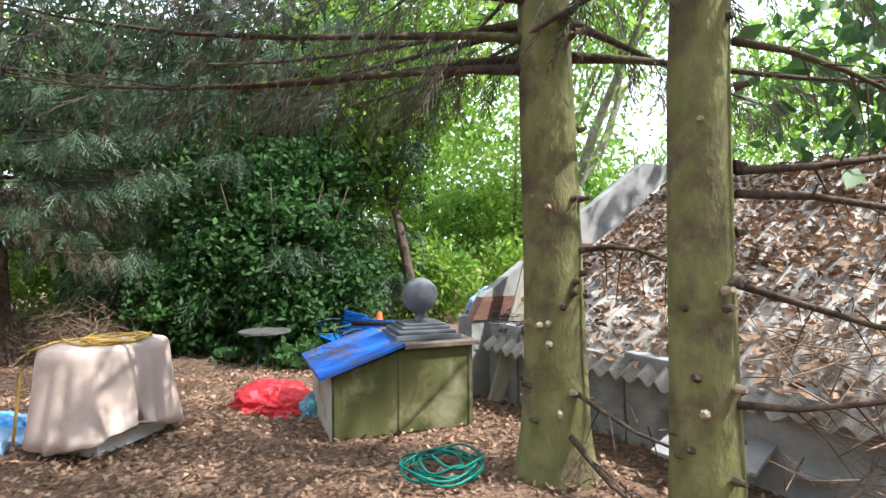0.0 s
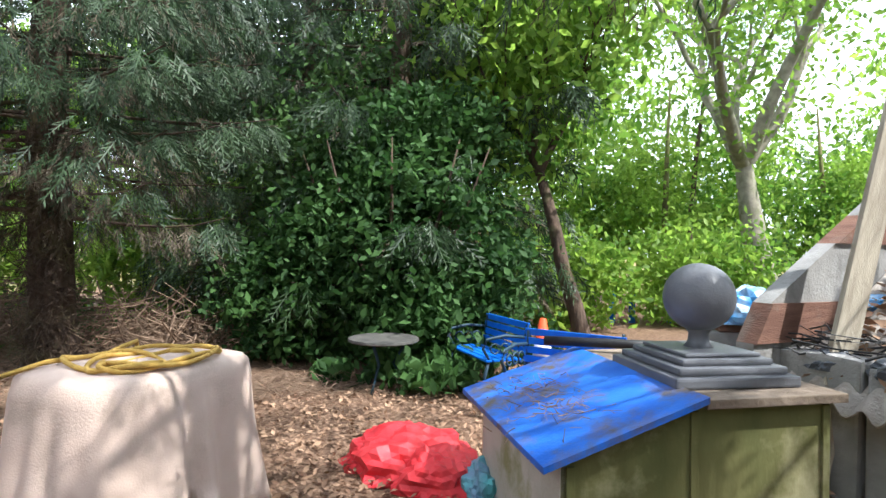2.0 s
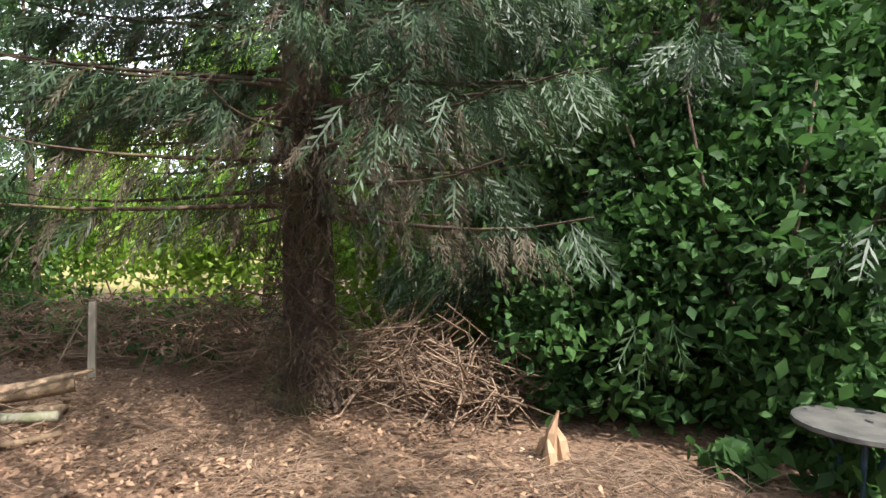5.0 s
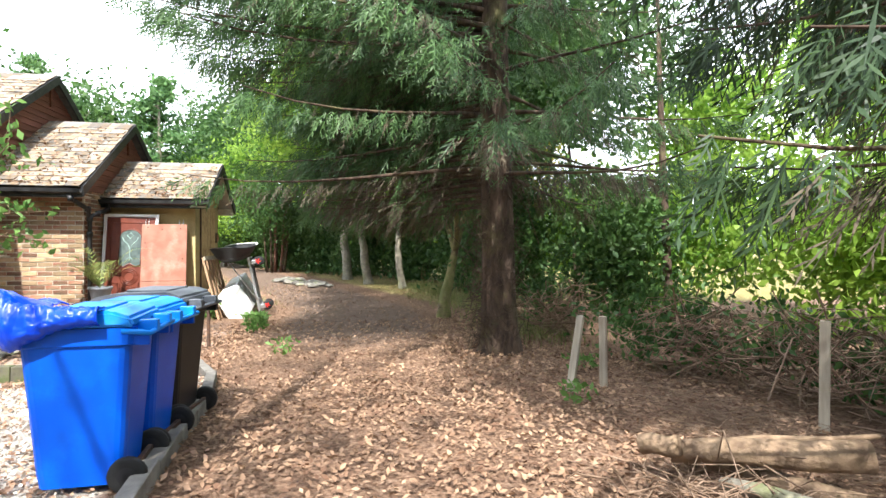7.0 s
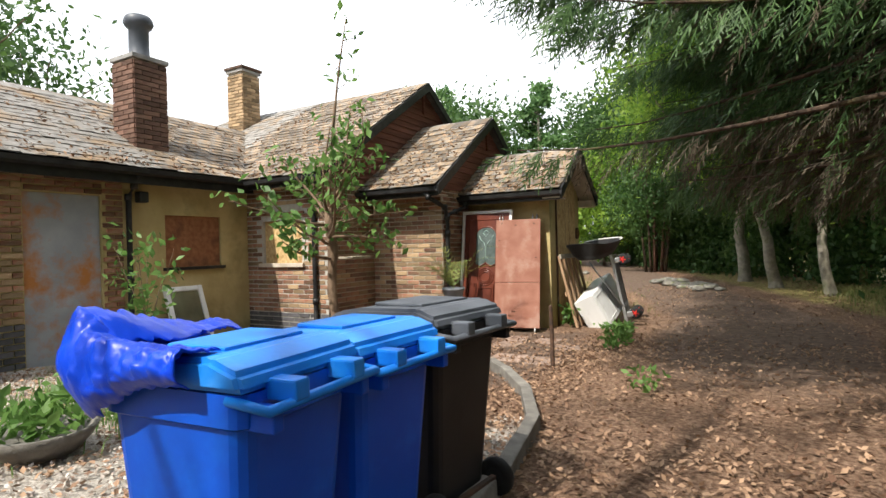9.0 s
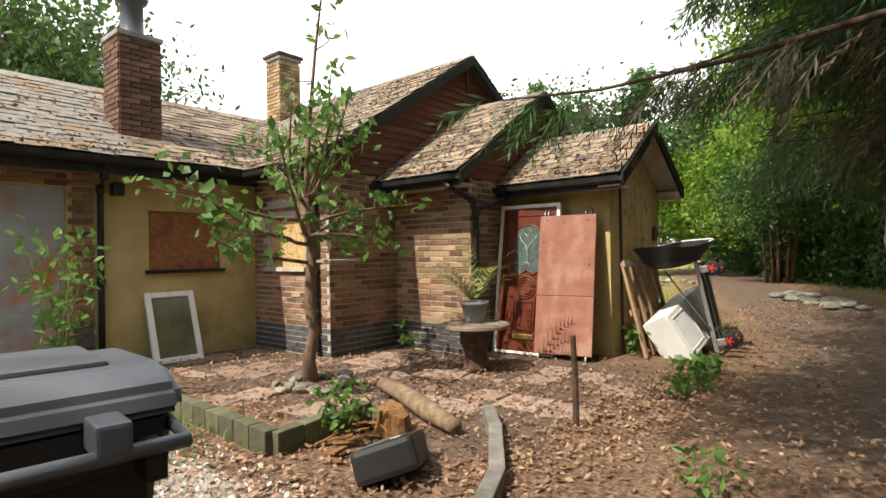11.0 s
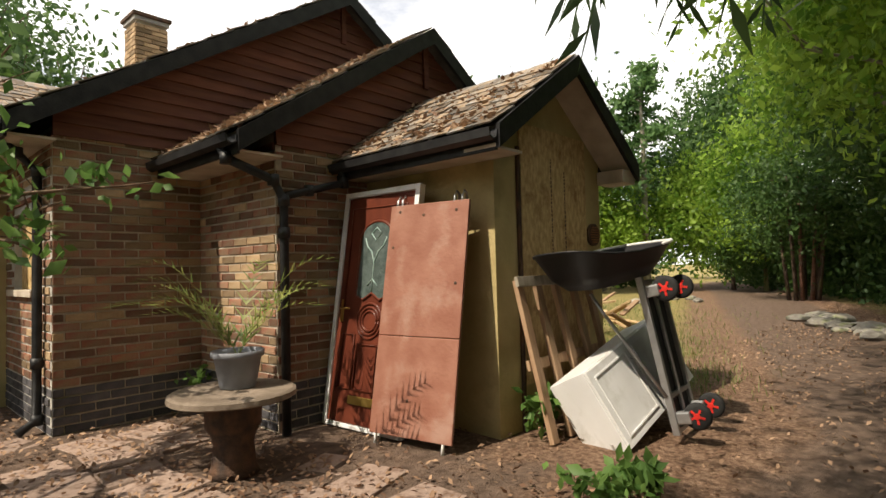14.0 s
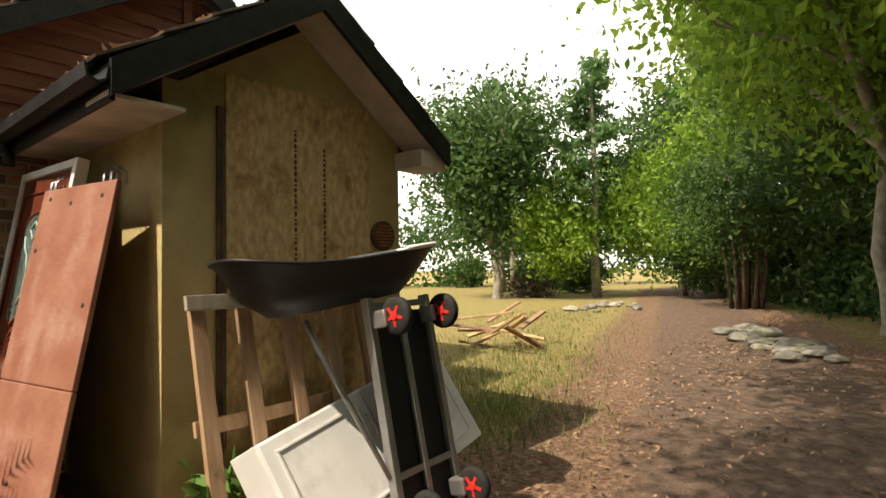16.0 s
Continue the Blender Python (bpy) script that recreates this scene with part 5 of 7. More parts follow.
plain("iron_post", bm, M["iron"], "short rusty iron post in the yard", "post")
plt = thing("bowl_planter", "low round stone bowl planted with ferns", "planter", pose(-6.05, -4.1, gz(-6, -4)))
bm = bmesh.new()
lathe(bm, [(0.20, 0), (0.30, 0.10), (0.34, 0.17), (0.31, 0.17), (0.27, 0.12)], 24)
part("bowl", bm, M["kerb"], plt, smooth=True)
pc = np.random.default_rng(5).normal(0, 1, (240, 3)) * [0.14, 0.14, 0.08] + [0, 0, 0.25]
v, f = leaves(pc, 0.06)
raw("foliage", v, f, L["apple"], plt)
sl = random.Random(31)
for i in range(8):
    for j in range(12):
        x, y = -12.1 + i * 0.46 + sl.uniform(-0.03, 0.03), -7.3 + j * 0.46 + sl.uniform(-0.03, 0.03)
        if (x + 11.60) ** 2 + (y + 3.95) ** 2 < 0.08 or (x + 10.0) ** 2 + (y + 4.9) ** 2 < 0.3 or y > -2.2 or x > -8.9 or (x > -9.9 and y > -4.0) or (x < X1 + 0.28 and y < Y1 + 0.28) or (x < X2 + 0.28 and y < Y2 + 0.28) or sl.random() < 0.38:
            continue
        ob = part("paving_slab", bbox((-0.22, -0.22, -0.05), (0.22, 0.22, 0.0), 0.012), M["slab"])
        ob.matrix_basis = pose(x, y, gz(x, y) + sl.uniform(-0.014, 0.004), sl.uniform(-1.5, 1.5), sl.uniform(-1.5, 1.5), sl.uniform(-13, 13) + 8) @ Matrix.Diagonal((sl.uniform(0.75, 1.08), sl.uniform(0.75, 1.08), 1, 1))
        tagged(ob, "worn stone paving slab half covered with leaves", "paving slab", "yard paving")


def roof_litter():
    """Brown leaves and moss lodged on the slates."""
    r = np.random.default_rng(61)
    C = []
    for (name, e, g, a0, a1, n), cnt in zip(ROOFS, (700, 800, 1300)):
        y = r.uniform(max(a0, -9), a1 - 0.05, cnt)
        s = r.uniform(0, 1, cnt) ** 1.6 * 0.9
        C.append(np.stack([e[0] + (g[0] - e[0]) * s, y, e[1] + (g[1] - e[1]) * s + 0.045], 1))
    s = r.uniform(0, 1, 1600) ** 1.8 * 0.9
    C.append(np.stack([r.uniform(-12.5, -5, 1600), YW + 0.32 + (-10.0 - YW - 0.32) * s, 2.44 + 1.49 * s + 0.045], 1))
    v, f = leaves(np.concatenate(C), 0.045, spread=0.012, r=r, up=1.6)
    tagged(raw("roof_leaves", v, f, L["litter"]), "brown leaves lodged on the slate roofs", "leaf litter", kind="stuff")


roof_litter()

# ---- trees ----
def spray_template(r):
    """One hanging spruce spray: thin pointed blades on a short twig, along +z, length 1."""
    v, f = [], []

    def blade(a, b, w):
        a, b = np.array(a), np.array(b)
        d = b - a
        s = np.cross(d, [0.3, 1, 0.2])
        s = s / np.linalg.norm(s) * w
        m = a + d * 0.45
        k = len(v)
        v.extend([a, m + s, b, m - s])
        f.extend([[k, k + 1, k + 2], [k, k + 2, k + 3]])
    blade((0, 0, 0), (0, 0, 1), 0.016)
    for i in range(9):
        t = 0.06 + 0.098 * i
        sd = 1 if i % 2 else -1
        ln = 0.34 * (1 - 0.55 * t) * r.uniform(0.8, 1.2)
        y = r.uniform(-0.10, 0.10)
        blade((0, 0, t), (sd * ln * 0.55, y, t + ln * 0.85), 0.019)
    return np.array(v), np.array(f)


SPRAYS = [spray_template(np.random.default_rng(k)) for k in range(4)]


def place_sprays(base, direction, length, r, wide=1.0):
    """Sprays at many places: verts and faces."""
    V, F, k = [], [], 0
    pick = r.integers(0, 4, len(base))
    for q in range(4):
        idx = np.nonzero(pick == q)[0]
        if not len(idx):
            continue
        tv, tf = SPRAYS[q]
        d, u, w = frames_of(direction[idx])
        a = r.uniform(0, 2 * np.pi, (len(idx), 1))
        x = u * np.cos(a) + w * np.sin(a)
        y = np.cross(d, x)
        L1 = length[idx][:, None, None]
        p = base[idx][:, None] + (tv[None, :, 0:1] * x[:, None] * wide + tv[None, :, 1:2] * y[:, None] * wide + tv[None, :, 2:3] * d[:, None]) * L1
        V.append(p.reshape(-1, 3))
        F.append((tf[None] + (np.arange(len(idx)) * len(tv))[:, None, None]).reshape(-1, 3) + k)
        k += len(idx) * len(tv)
    return np.concatenate(V), np.concatenate(F)


def spruce(label, x, y, height, r0, reach, z_first, n_branch, seed, material, dead_to=2.6, spray=0.36, per=32, arc=(0, 360), droop=0.5, bark="bark", extra=()):
    """A spruce: tapering trunk, drooping boughs with hanging sprays, brown dead ones lowest."""
    r = np.random.default_rng(seed)
    z0 = gz(x, y) - 0.1
    tree = thing("spruce_tree", label, "tree", pose(x, y, 0))
    bm = bmesh.new()
    hs = np.concatenate([[0, 0.15, 0.4, 0.9], np.linspace(1.6, height, 14)])
    tube(bm, [(0.06 * math.sin(h * 0.8 + seed) * min(1, h / 3), 0.05 * math.cos(h * 0.7), z0 + h) for h in hs],
         [r0 * (1.45 if h == 0 else 1.25 if h < 0.2 else 1.08 if h < 0.5 else 1.0) * (1 - 0.93 * h / height) + 0.012 for h in hs], 18)
    for v in bm.verts:
        a = math.atan2(v.co.y, v.co.x)
        k = 1 + 0.08 * noise.noise(Vector((math.cos(a) * 2.2, math.sin(a) * 2.2, v.co.z * 0.6 + seed)))
        v.co.x *= k
        v.co.y *= k
    part("trunk", bm, M[bark], tree, smooth=True)
    green_p, green_d, green_l, dead_p, dead_d, dead_l = [], [], [], [], [], []
    for i in range(n_branch + len(extra)):
        t = (i + r.uniform(0, 0.8)) / n_branch
        z = z_first + (height * 0.97 - z_first) * t ** 1.25
        ang = radians(r.uniform(*arc)) if arc[1] - arc[0] < 359 else i * 2.399 + r.uniform(-0.4, 0.4)
        ln = reach * (1 - 0.82 * (z - z_first) / (height - z_first)) * r.uniform(0.65, 1.1)
        if i >= n_branch:
            z, ang, ln = extra[i - n_branch][0], radians(extra[i - n_branch][1]), extra[i - n_branch][2]
        dv = np.array([math.cos(ang), math.sin(ang), 0])
        n = 7
        pts = []
        for k in range(n):
            s = k / (n - 1)
            sag = -droop * ln * (s ** 1.4) * 0.55 + 0.16 * ln * s ** 3
            wob = 0.10 * ln * s * math.sin(3.1 * s + i)
            pts.append(np.array([0, 0, z0 + z]) + dv * ln * s + np.array([-dv[1], dv[0], 0]) * wob * 0.5 + np.array([0, 0, sag + 0.1 * ln * s]))
        bb = bmesh.new()
        tube(bb, pts, [max(0.006, 0.017 * ln ** 0.5 * (1 - 0.85 * k / (n - 1)) * (1.5 if k == 0 else 1)) for k in range(n)], 5, caps=False)
        part("bough", bb, M["bark"], tree, smooth=True)
        P = np.array(pts)
        m = int(per * ln * (0.8 if z < dead_to else 1.25))
        s = r.uniform(0.10, 1, m) ** 0.8
        idx = np.minimum((s * (n - 1)).astype(int), n - 2)
        fr = (s * (n - 1) - idx)[:, None]
        base = P[idx] * (1 - fr) + P[idx + 1] * fr
        side = np.stack([-dv[1] * np.ones(m), dv[0] * np.ones(m), np.zeros(m)], 1) * r.normal(0, 1, (m, 1))
        out = side * (0.30 * (1.1 - s)[:, None] + 0.12) * min(1.0, ln * 0.5)
        base = base + out * r.uniform(0, 1, (m, 1)) - np.array([0, 0, 1]) * np.abs(r.normal(0, 0.06, (m, 1)))
        d = side * 0.35 + dv * 0.45 + np.array([0, 0, -1.0]) * r.uniform(0.35, 1.3, (m, 1))
        l = spray * r.uniform(0.55, 1.3, m)
        is_dead = (r.uniform(0, 1, m) < (0.85 if z < dead_to else 0.22)) & (s < 0.85)
        for sel, (a, b, c) in ((is_dead, (dead_p, dead_d, dead_l)), (~is_dead, (green_p, green_d, green_l))):
            a.append(base[sel])
            b.append(d[sel])
            c.append(l[sel])
    v, f = place_sprays(np.concatenate(green_p), np.concatenate(green_d), np.concatenate(green_l), r)
    raw("crown", v, f, L[material], tree, "hanging green needle sprays")
    v, f = place_sprays(np.concatenate(dead_p), np.concatenate(dead_d), np.concatenate(dead_l), r, 0.6)
    raw("dead_sprays", v, f, L["dead"], tree, "grey-brown dead hanging twigs")
    return tree


def limb_tree(name, label, x, y, height, r0, seed, bark, leaf, n_leaf, size, lean=(0, 0), fork=2.2, spread=2.2, n_limb=5, crown_lift=0.0, levels=3, z_leaf=1.6, clump=0.4):
    """A broadleaved tree: trunk, forking limbs, and leaves in clumps about the limb ends."""
    r = np.random.default_rng(seed)
    z0 = gz(x, y) - 0.1
    tree = thing(name, label, "tree", pose(x, y, 0))
    bm = bmesh.new()
    ends = []

    def grow(p, d, ln, rad, level):
        n = 5
        pts = [p]
        q = p.copy()
        dd = d.copy()
        for k in range(n):
            dd = dd + r.normal(0, 0.13, 3)
            dd[2] += 0.05
            dd /= np.linalg.norm(dd)
            q = q + dd * ln / n
            pts.append(q.copy())
            if level >= 1:
                ends.append(q.copy())
        tube(bm, pts, [rad * (1 - 0.45 * k / n) for k in range(n + 1)], 9 if level < 2 else 5, caps=level == levels)
        if level < levels:
            m = n_limb if level == 0 else 3
            for i in range(m):
                a = 2 * math.pi * (i + r.uniform(0, 0.6)) / m
                o = np.array([math.cos(a), math.sin(a), r.uniform(0.5, 1.3)])
                nd = dd * 0.55 + o * 0.6 * spread / 2.2
                nd /= np.linalg.norm(nd)
                start = pts[-1] if i < 2 or level == 0 else pts[r.integers(2, n)]
                grow(start.copy(), nd, (height - fork) / levels * r.uniform(0.75, 1.2) * (1.0 if level else 1.15), rad * 0.5, level + 1)
    tv = np.array([lean[0], lean[1], 1.0])
    tv /= np.linalg.norm(tv)
    pts0 = [np.array([0, 0, z0]), np.array([0, 0, z0 + 0.25])]
    tube(bm, [pts0[0], pts0[0] + tv * 0.3], [r0 * 1.35, r0], 12, caps=False)
    grow(pts0[0] + tv * 0.3, tv, fork, r0, 0)
    part("trunk", bm, M[bark], tree, smooth=True)
    e = np.array(ends)
    e = e[e[:, 2] > z_leaf]
    c = e[r.integers(0, len(e), n_leaf)] + r.normal(0, clump, (n_leaf, 3)) + np.array([0, 0, crown_lift])
    v, f = leaves(c, size, r=r)
    raw("crown", v, f, L[leaf], tree, "loose crown of green leaves")
    return tree


def thicket(name, label, category, spots, material, seed, size, kind="stuff", shell=0.3, clump=0.3):
    """Leafy growth: ellipsoids (x, y, z, rx, ry, rz, leaves) filled with leaf clumps, in one mesh."""
    r = np.random.default_rng(seed)
    C = [clumps(r, (x, y, z), (rx, ry, rz), max(6, n // 40), n, clump, shell) for x, y, z, rx, ry, rz, n in spots]
    c = np.concatenate(C)
    zmin = np.array([gz(a, b) for a, b in c[:, :2]])
    c[:, 2] = np.maximum(c[:, 2], zmin + r.uniform(0.02, 0.2, len(c)))
    v, f = leaves(c, size, r=r)
    return tagged(raw(name, v, f, L[material]), label, category, kind=kind)


# spruces round the yard and the lane
spruce("tall spruce with shaggy brown trunk and drooping boughs", -2.85, 3.7, 13, 0.23, 2.6, 1.75, 96, 3, "spruce", dead_to=2.7, per=58, spray=0.36, extra=[(2.1 + 0.2 * k, 165 + (k * 17) % 70, 2.3 + 0.13 * (k % 7)) for k in range(16)] + [(2.3 + 0.22 * k, 320 + (k * 19) % 60, 2.2 + 0.1 * (k % 5)) for k in range(10)])
spruce("tall dark spruce beside the lane with drooping boughs", -9.40, 1.98, 14, 0.24, 3.9, 2.5, 84, 5, "spruce_mid", dead_to=2.9, droop=0.55, per=50, extra=[(2.12 + 0.075 * k, 222 + (k * 11) % 25, 2.7 + 0.09 * (k % 8)) for k in range(36)] + [(4.0 + 0.11 * k, 262 + (k * 13) % 34, 3.7 + 0.13 * (k % 8)) for k in range(16)])
spruce("dark spruce behind the elder bush", 0.2, 7.2, 13, 0.22, 3.9, 1.0, 84, 8, "spruce", dead_to=1.2, per=34, spray=0.52)
# Extra tree, added to stand for the deep shade behind the first spruce.
spruce("bushy spruce added to darken the space behind the shaggy one", -1.7, 7.6, 11, 0.2, 3.2, 0.6, 78, 9, "spruce", dead_to=0.9, per=34, spray=0.52)
spruce("mossy bare-stemmed spruce with cut branch stubs", 4.53, 0.23, 12, 0.215, 3.6, 2.9, 46, 21, "spruce", dead_to=5.2, bark="bark_green", extra=[(2.85, 190, 3.7), (3.05, 200, 3.5), (2.95, 179, 3.3), (3.2, 170, 3.1), (3.3, 208, 3.0), (3.15, 160, 2.6)])
spruce("mossy spruce stem with knots and thin dead branches", 5.13, -0.82, 12, 0.158, 3.4, 3.0, 46, 22, "spruce", dead_to=5.2, bark="bark_green")
spruce("spruce at the yard edge with grey hanging twigs", -0.9, -1.9, 12, 0.2, 3.9, 3.1, 40, 11, "spruce", dead_to=6.0, per=26)


def stubs():
    """Cut branch stubs and thin dead branches on the two bare stems."""
    r = random.Random(4)
    for x, y, rad in ((4.53, 0.23, 0.212), (5.13, -0.82, 0.156)):
        for k in range(34):
            z, a = r.uniform(0.35, 3.2), r.uniform(math.pi * 0.85, math.pi * 2.15)
            d = Vector((math.cos(a), math.sin(a), r.uniform(-0.1, 0.25)))
            q = Vector((x, y, z)) + Vector((d.x, d.y, 0)) * (rad * (1 - 0.06 * z) - 0.015)
            n = r.uniform(0.03, 0.07)
            bm = bmesh.new()
            tube(bm, [q, q + d * n * 0.6, q + d * n], [0.026, 0.017, 0.014], 7)
            ob = part("branch_stub", bm, M["cut"] if r.random() < 0.3 else M["bark"])
            tagged(ob, "short cut branch stub on a mossy trunk", "branch stub", "branch stubs")
    for x, y, z, ang, ln in ((5.25, -0.84, 2.0, 5, 1.9), (5.25, -0.84, 1.66, -5, 1.7), (5.25, -0.81, 1.28, -10, 1.3), (5.25, -0.84, 2.4, 20, 1.6), (4.68, 0.13, 1.45, -12, 0.8), (4.62, 0.08, 0.55, -35, 0.9), (4.6, 0.05, 0.28, -60, 0.8), (5.22, -0.9, 0.9, -8, 1.2)):
        bm = bmesh.new()
        a = radians(ang)
        pts = [Vector((x, y, z)) + Vector((math.cos(a), math.sin(a), 0)) * ln * s + Vector((0, 0, 0.12 * math.sin(3 * s + ang) - 0.1 * s)) for s in (0, 0.2, 0.45, 0.7, 1)]
        tube(bm, pts, [0.022, 0.018, 0.014, 0.01, 0.004], 6)
        db = thing("dead_branch", "thin dead branch on a mossy trunk", "branch", None, "dead branches")
        part("branch", bm, M["bark"], db, smooth=True)
        for s in range(12):
            b = pts[1].lerp(pts[4], s / 12)
            e = b + Vector((r.uniform(-0.1, 0.3), r.uniform(-0.3, 0.3), r.uniform(-0.45, 0.1)))
            bm = bmesh.new()
            tube(bm, [b, b.lerp(e, 0.5) + Vector((0, 0, 0.03)), e], [0.006, 0.004, 0.002], 4)
            part("twig", bm, M["bark"], db)


stubs()

# broadleaved trees
limb_tree("leaning_tree", "slim dark leaning tree with bright green leaves", 3.1, 6.0, 7.0, 0.12, 31, "bark", "wood", 9000, 0.10, lean=(-0.22, 0.0), fork=2.4, spread=2.0, n_limb=3)
limb_tree("oak_tree", "broad forked oak with spreading limbs", 7.2, 12.4, 12, 0.34, 36, "bark_pale", "wood", 9000, 0.12, fork=3.3, spread=2.8, n_limb=5, z_leaf=2.6, clump=0.7)
limb_tree("young_tree", "slim mossy twin-stemmed tree beside the lane", -13.1, 1.85, 7.5, 0.13, 35, "bark_green", "wood_shaded", 7000, 0.09, lean=(-0.06, 0.04), fork=1.2, n_limb=3, spread=1.4)
limb_tree("ash_tree", "pale-stemmed ash with light green hanging leaves", -22.6, 0.6, 10, 0.17, 37, "bark_pale", "wood", 22000, 0.11, lean=(0.08, -0.12), fork=3.0, n_limb=5, spread=2.6, z_leaf=2.4, clump=0.6)
limb_tree("ash_tree", "second pale-stemmed ash leaning over the lane", -20.6, 1.7, 9, 0.13, 38, "bark_pale", "wood", 16000, 0.11, lean=(-0.05, -0.2), fork=2.8, n_limb=4, spread=2.6, z_leaf=2.3, clump=0.6)
limb_tree("ash_tree", "pale forked ash at the bend of the lane", -25.5, -0.2, 11, 0.2, 39, "bark_pale", "wood_shaded", 16000, 0.13, lean=(0.1, -0.08), fork=3.4, n_limb=4, spread=2.4, z_leaf=2.4, clump=0.7)
limb_tree("garden_tree", "light green rounded tree beyond the lane", -33, -14.5, 9, 0.2, 41, "bark_pale", "wood_shaded", 16000, 0.18, fork=2.4, n_limb=5, spread=2.4, z_leaf=1.6, clump=0.9)
limb_tree("garden_tree", "tall tree behind the low wing", -13.5, -27, 12, 0.3, 43, "bark", "wood_shaded", 14000, 0.2, fork=3, n_limb=5, spread=2.6, clump=0.9)
limb_tree("garden_tree", "round-headed tree behind the wing roof", 1.0, -24, 12, 0.3, 44, "bark", "wood_shaded", 14000, 0.2, fork=3, n_limb=5, spread=2.6, clump=0.9)
limb_tree("golden_tree", "yellow-leaved tree behind the dark spruces", -21.0, 6.5, 9, 0.16, 45, "bark", "yellow", 12000, 0.12, fork=2.4, n_limb=5, spread=2.2, clump=0.6)


def far_pine(x, y, h, seed):
    r = np.random.default_rng(seed)
    tree = thing("pine_tree", "tall loose-crowned pine with bare lower stem", "tree", pose(x, y, 0), "far pines")
    bm = bmesh.new()
    z0 = gz(x, y) - 0.1
    tube(bm, [(0.1 * math.sin(k), 0, z0 + h * k / 8) for k in range(9)], [0.2 * (1 - 0.9 * k / 8) + 0.02 for k in range(9)], 8)
    C = []
    for i in range(34):
        z = z0 + h * (0.22 + 0.78 * (i / 34) ** 0.9)
        a, ln = r.uniform(0, 6.28), (h * 0.26) * (1.15 - 0.85 * i / 34) * r.uniform(0.5, 1.1)
        e = np.array([math.cos(a) * ln, math.sin(a) * ln, z + 0.12 * ln])
        tube(bm, [(0, 0, z), tuple(e * [0.5, 0.5, 1] ), tuple(e)], [0.045, 0.03, 0.01], 4, caps=False)
        n = 150
        s = r.uniform(0.3, 1.05, (n, 1))
        C.append(np.array([0, 0, z]) + (e - [0, 0, z]) * s + r.normal(0, 1, (n, 3)) * [0.32, 0.32, 0.16])
    part("trunk", bm, M["bark_pale"], tree, smooth=True)
    v, f = leaves(np.concatenate(C), 0.17, r=r, long=2.2)
    raw("crown", v, f, L["spruce_lit"], tree)


for k, (x, y, h) in enumerate(((-42, -20.5, 13.5), (-39, -18.2, 11), (-46, -22, 12), (-36, -11, 11))):
    far_pine(x, y, h, 60 + k)

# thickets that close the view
# Along the lane the darker leaf colour carries the shade under the trees.
thicket("undergrowth", "dark undergrowth below the trees at the lane bend", "woodland", [(x, y, 0.9, 1.9, 1.0, 1.5, 3600) for x, y in ((-25, 2.4), (-28, 0.4), (-31, -1.4), (-34, -2.8), (-37, -4.4), (-40, -5.8), (-43.5, -7.4), (-47, -9.6))], "wood_shaded", 105, 0.12, clump=0.4)
thicket("woodland_foliage", "tall dark trees walling the bend of the lane", "woodland", [(-27, 3.5, 5.5, 3, 1.6, 3.2, 6000), (-31, 2.0, 7.0, 3, 1.8, 4.2, 7000), (-35, -1.0, 8.0, 3.2, 2, 4.8, 7000), (-38.5, -4.0, 8.5, 3.2, 2, 5.0, 7000), (-42, -7.5, 8.5, 3.2, 2, 5.0, 7000), (-45, -11, 8.0, 3.0, 2, 4.5, 6000)], "wood_shaded", 101, 0.19, clump=0.7)
thicket("lane_canopy", "light green ash boughs hanging over the lane", "woodland", [(-20.5, 0.2, 5.4, 1.8, 1.3, 1.3, 4200), (-22.5, -1.2, 5.8, 2.0, 1.4, 1.5, 4800), (-25, -1.6, 6.4, 2.2, 1.6, 1.9, 5200), (-28, -3.0, 6.4, 2.0, 1.6, 2.0, 4500), (-23.5, 0.8, 7.6, 2.6, 1.6, 1.5, 4500)], "wood", 102, 0.12, clump=0.45)
# Added leaf mass; its dark colour stands for layered shade behind the elder.
thicket("woodland_foliage", "added growth behind the elder, dark leaves standing for shade", "woodland", [(-1.8, 9.2, 4.0, 3.4, 1.0, 3.6, 9000), (-5.0, 8.8, 5.5, 2.6, 1.0, 2.6, 6000), (1.0, 8.6, 5.6, 1.8, 1.0, 2.6, 5000)], "wood_shaded", 103, 0.12, clump=0.45)
thicket("woodland_foliage", "deep shaded growth beside the lane", "woodland", [(-17.5, 4.0, 2.4, 1.8, 0.9, 2.4, 6000), (-21, 3.6, 2.4, 1.8, 0.9, 2.4, 6000)], "wood_shaded", 104, 0.09, clump=0.35)
thicket("far_woodland", "distant green woodland all round", "woodland", [(52 * math.cos(a) - 12, 42 * math.sin(a), 3.5, 5, 5, 4.5, 1500) for a in np.linspace(0, 6.28, 44)], "wood_shaded", 90, 0.34, clump=1.1)
thicket("woodland_foliage", "dense dark thicket along the lane", "woodland", [(x, y, z, 1.8, 1.0, 1.6, 6000) for x, y, z in ((-16.5, 3.9, 1.2), (-19.8, 3.8, 1.3), (-24, 3.3, 1.4), (-27.5, 2.2, 1.5), (-30.5, 0.6, 1.6), (-33, -1.6, 1.8), (-35, -4, 1.8), (-37, -7, 1.8), (-12.5, 5.2, 1.2))], "wood_shaded", 91, 0.09, clump=0.35)
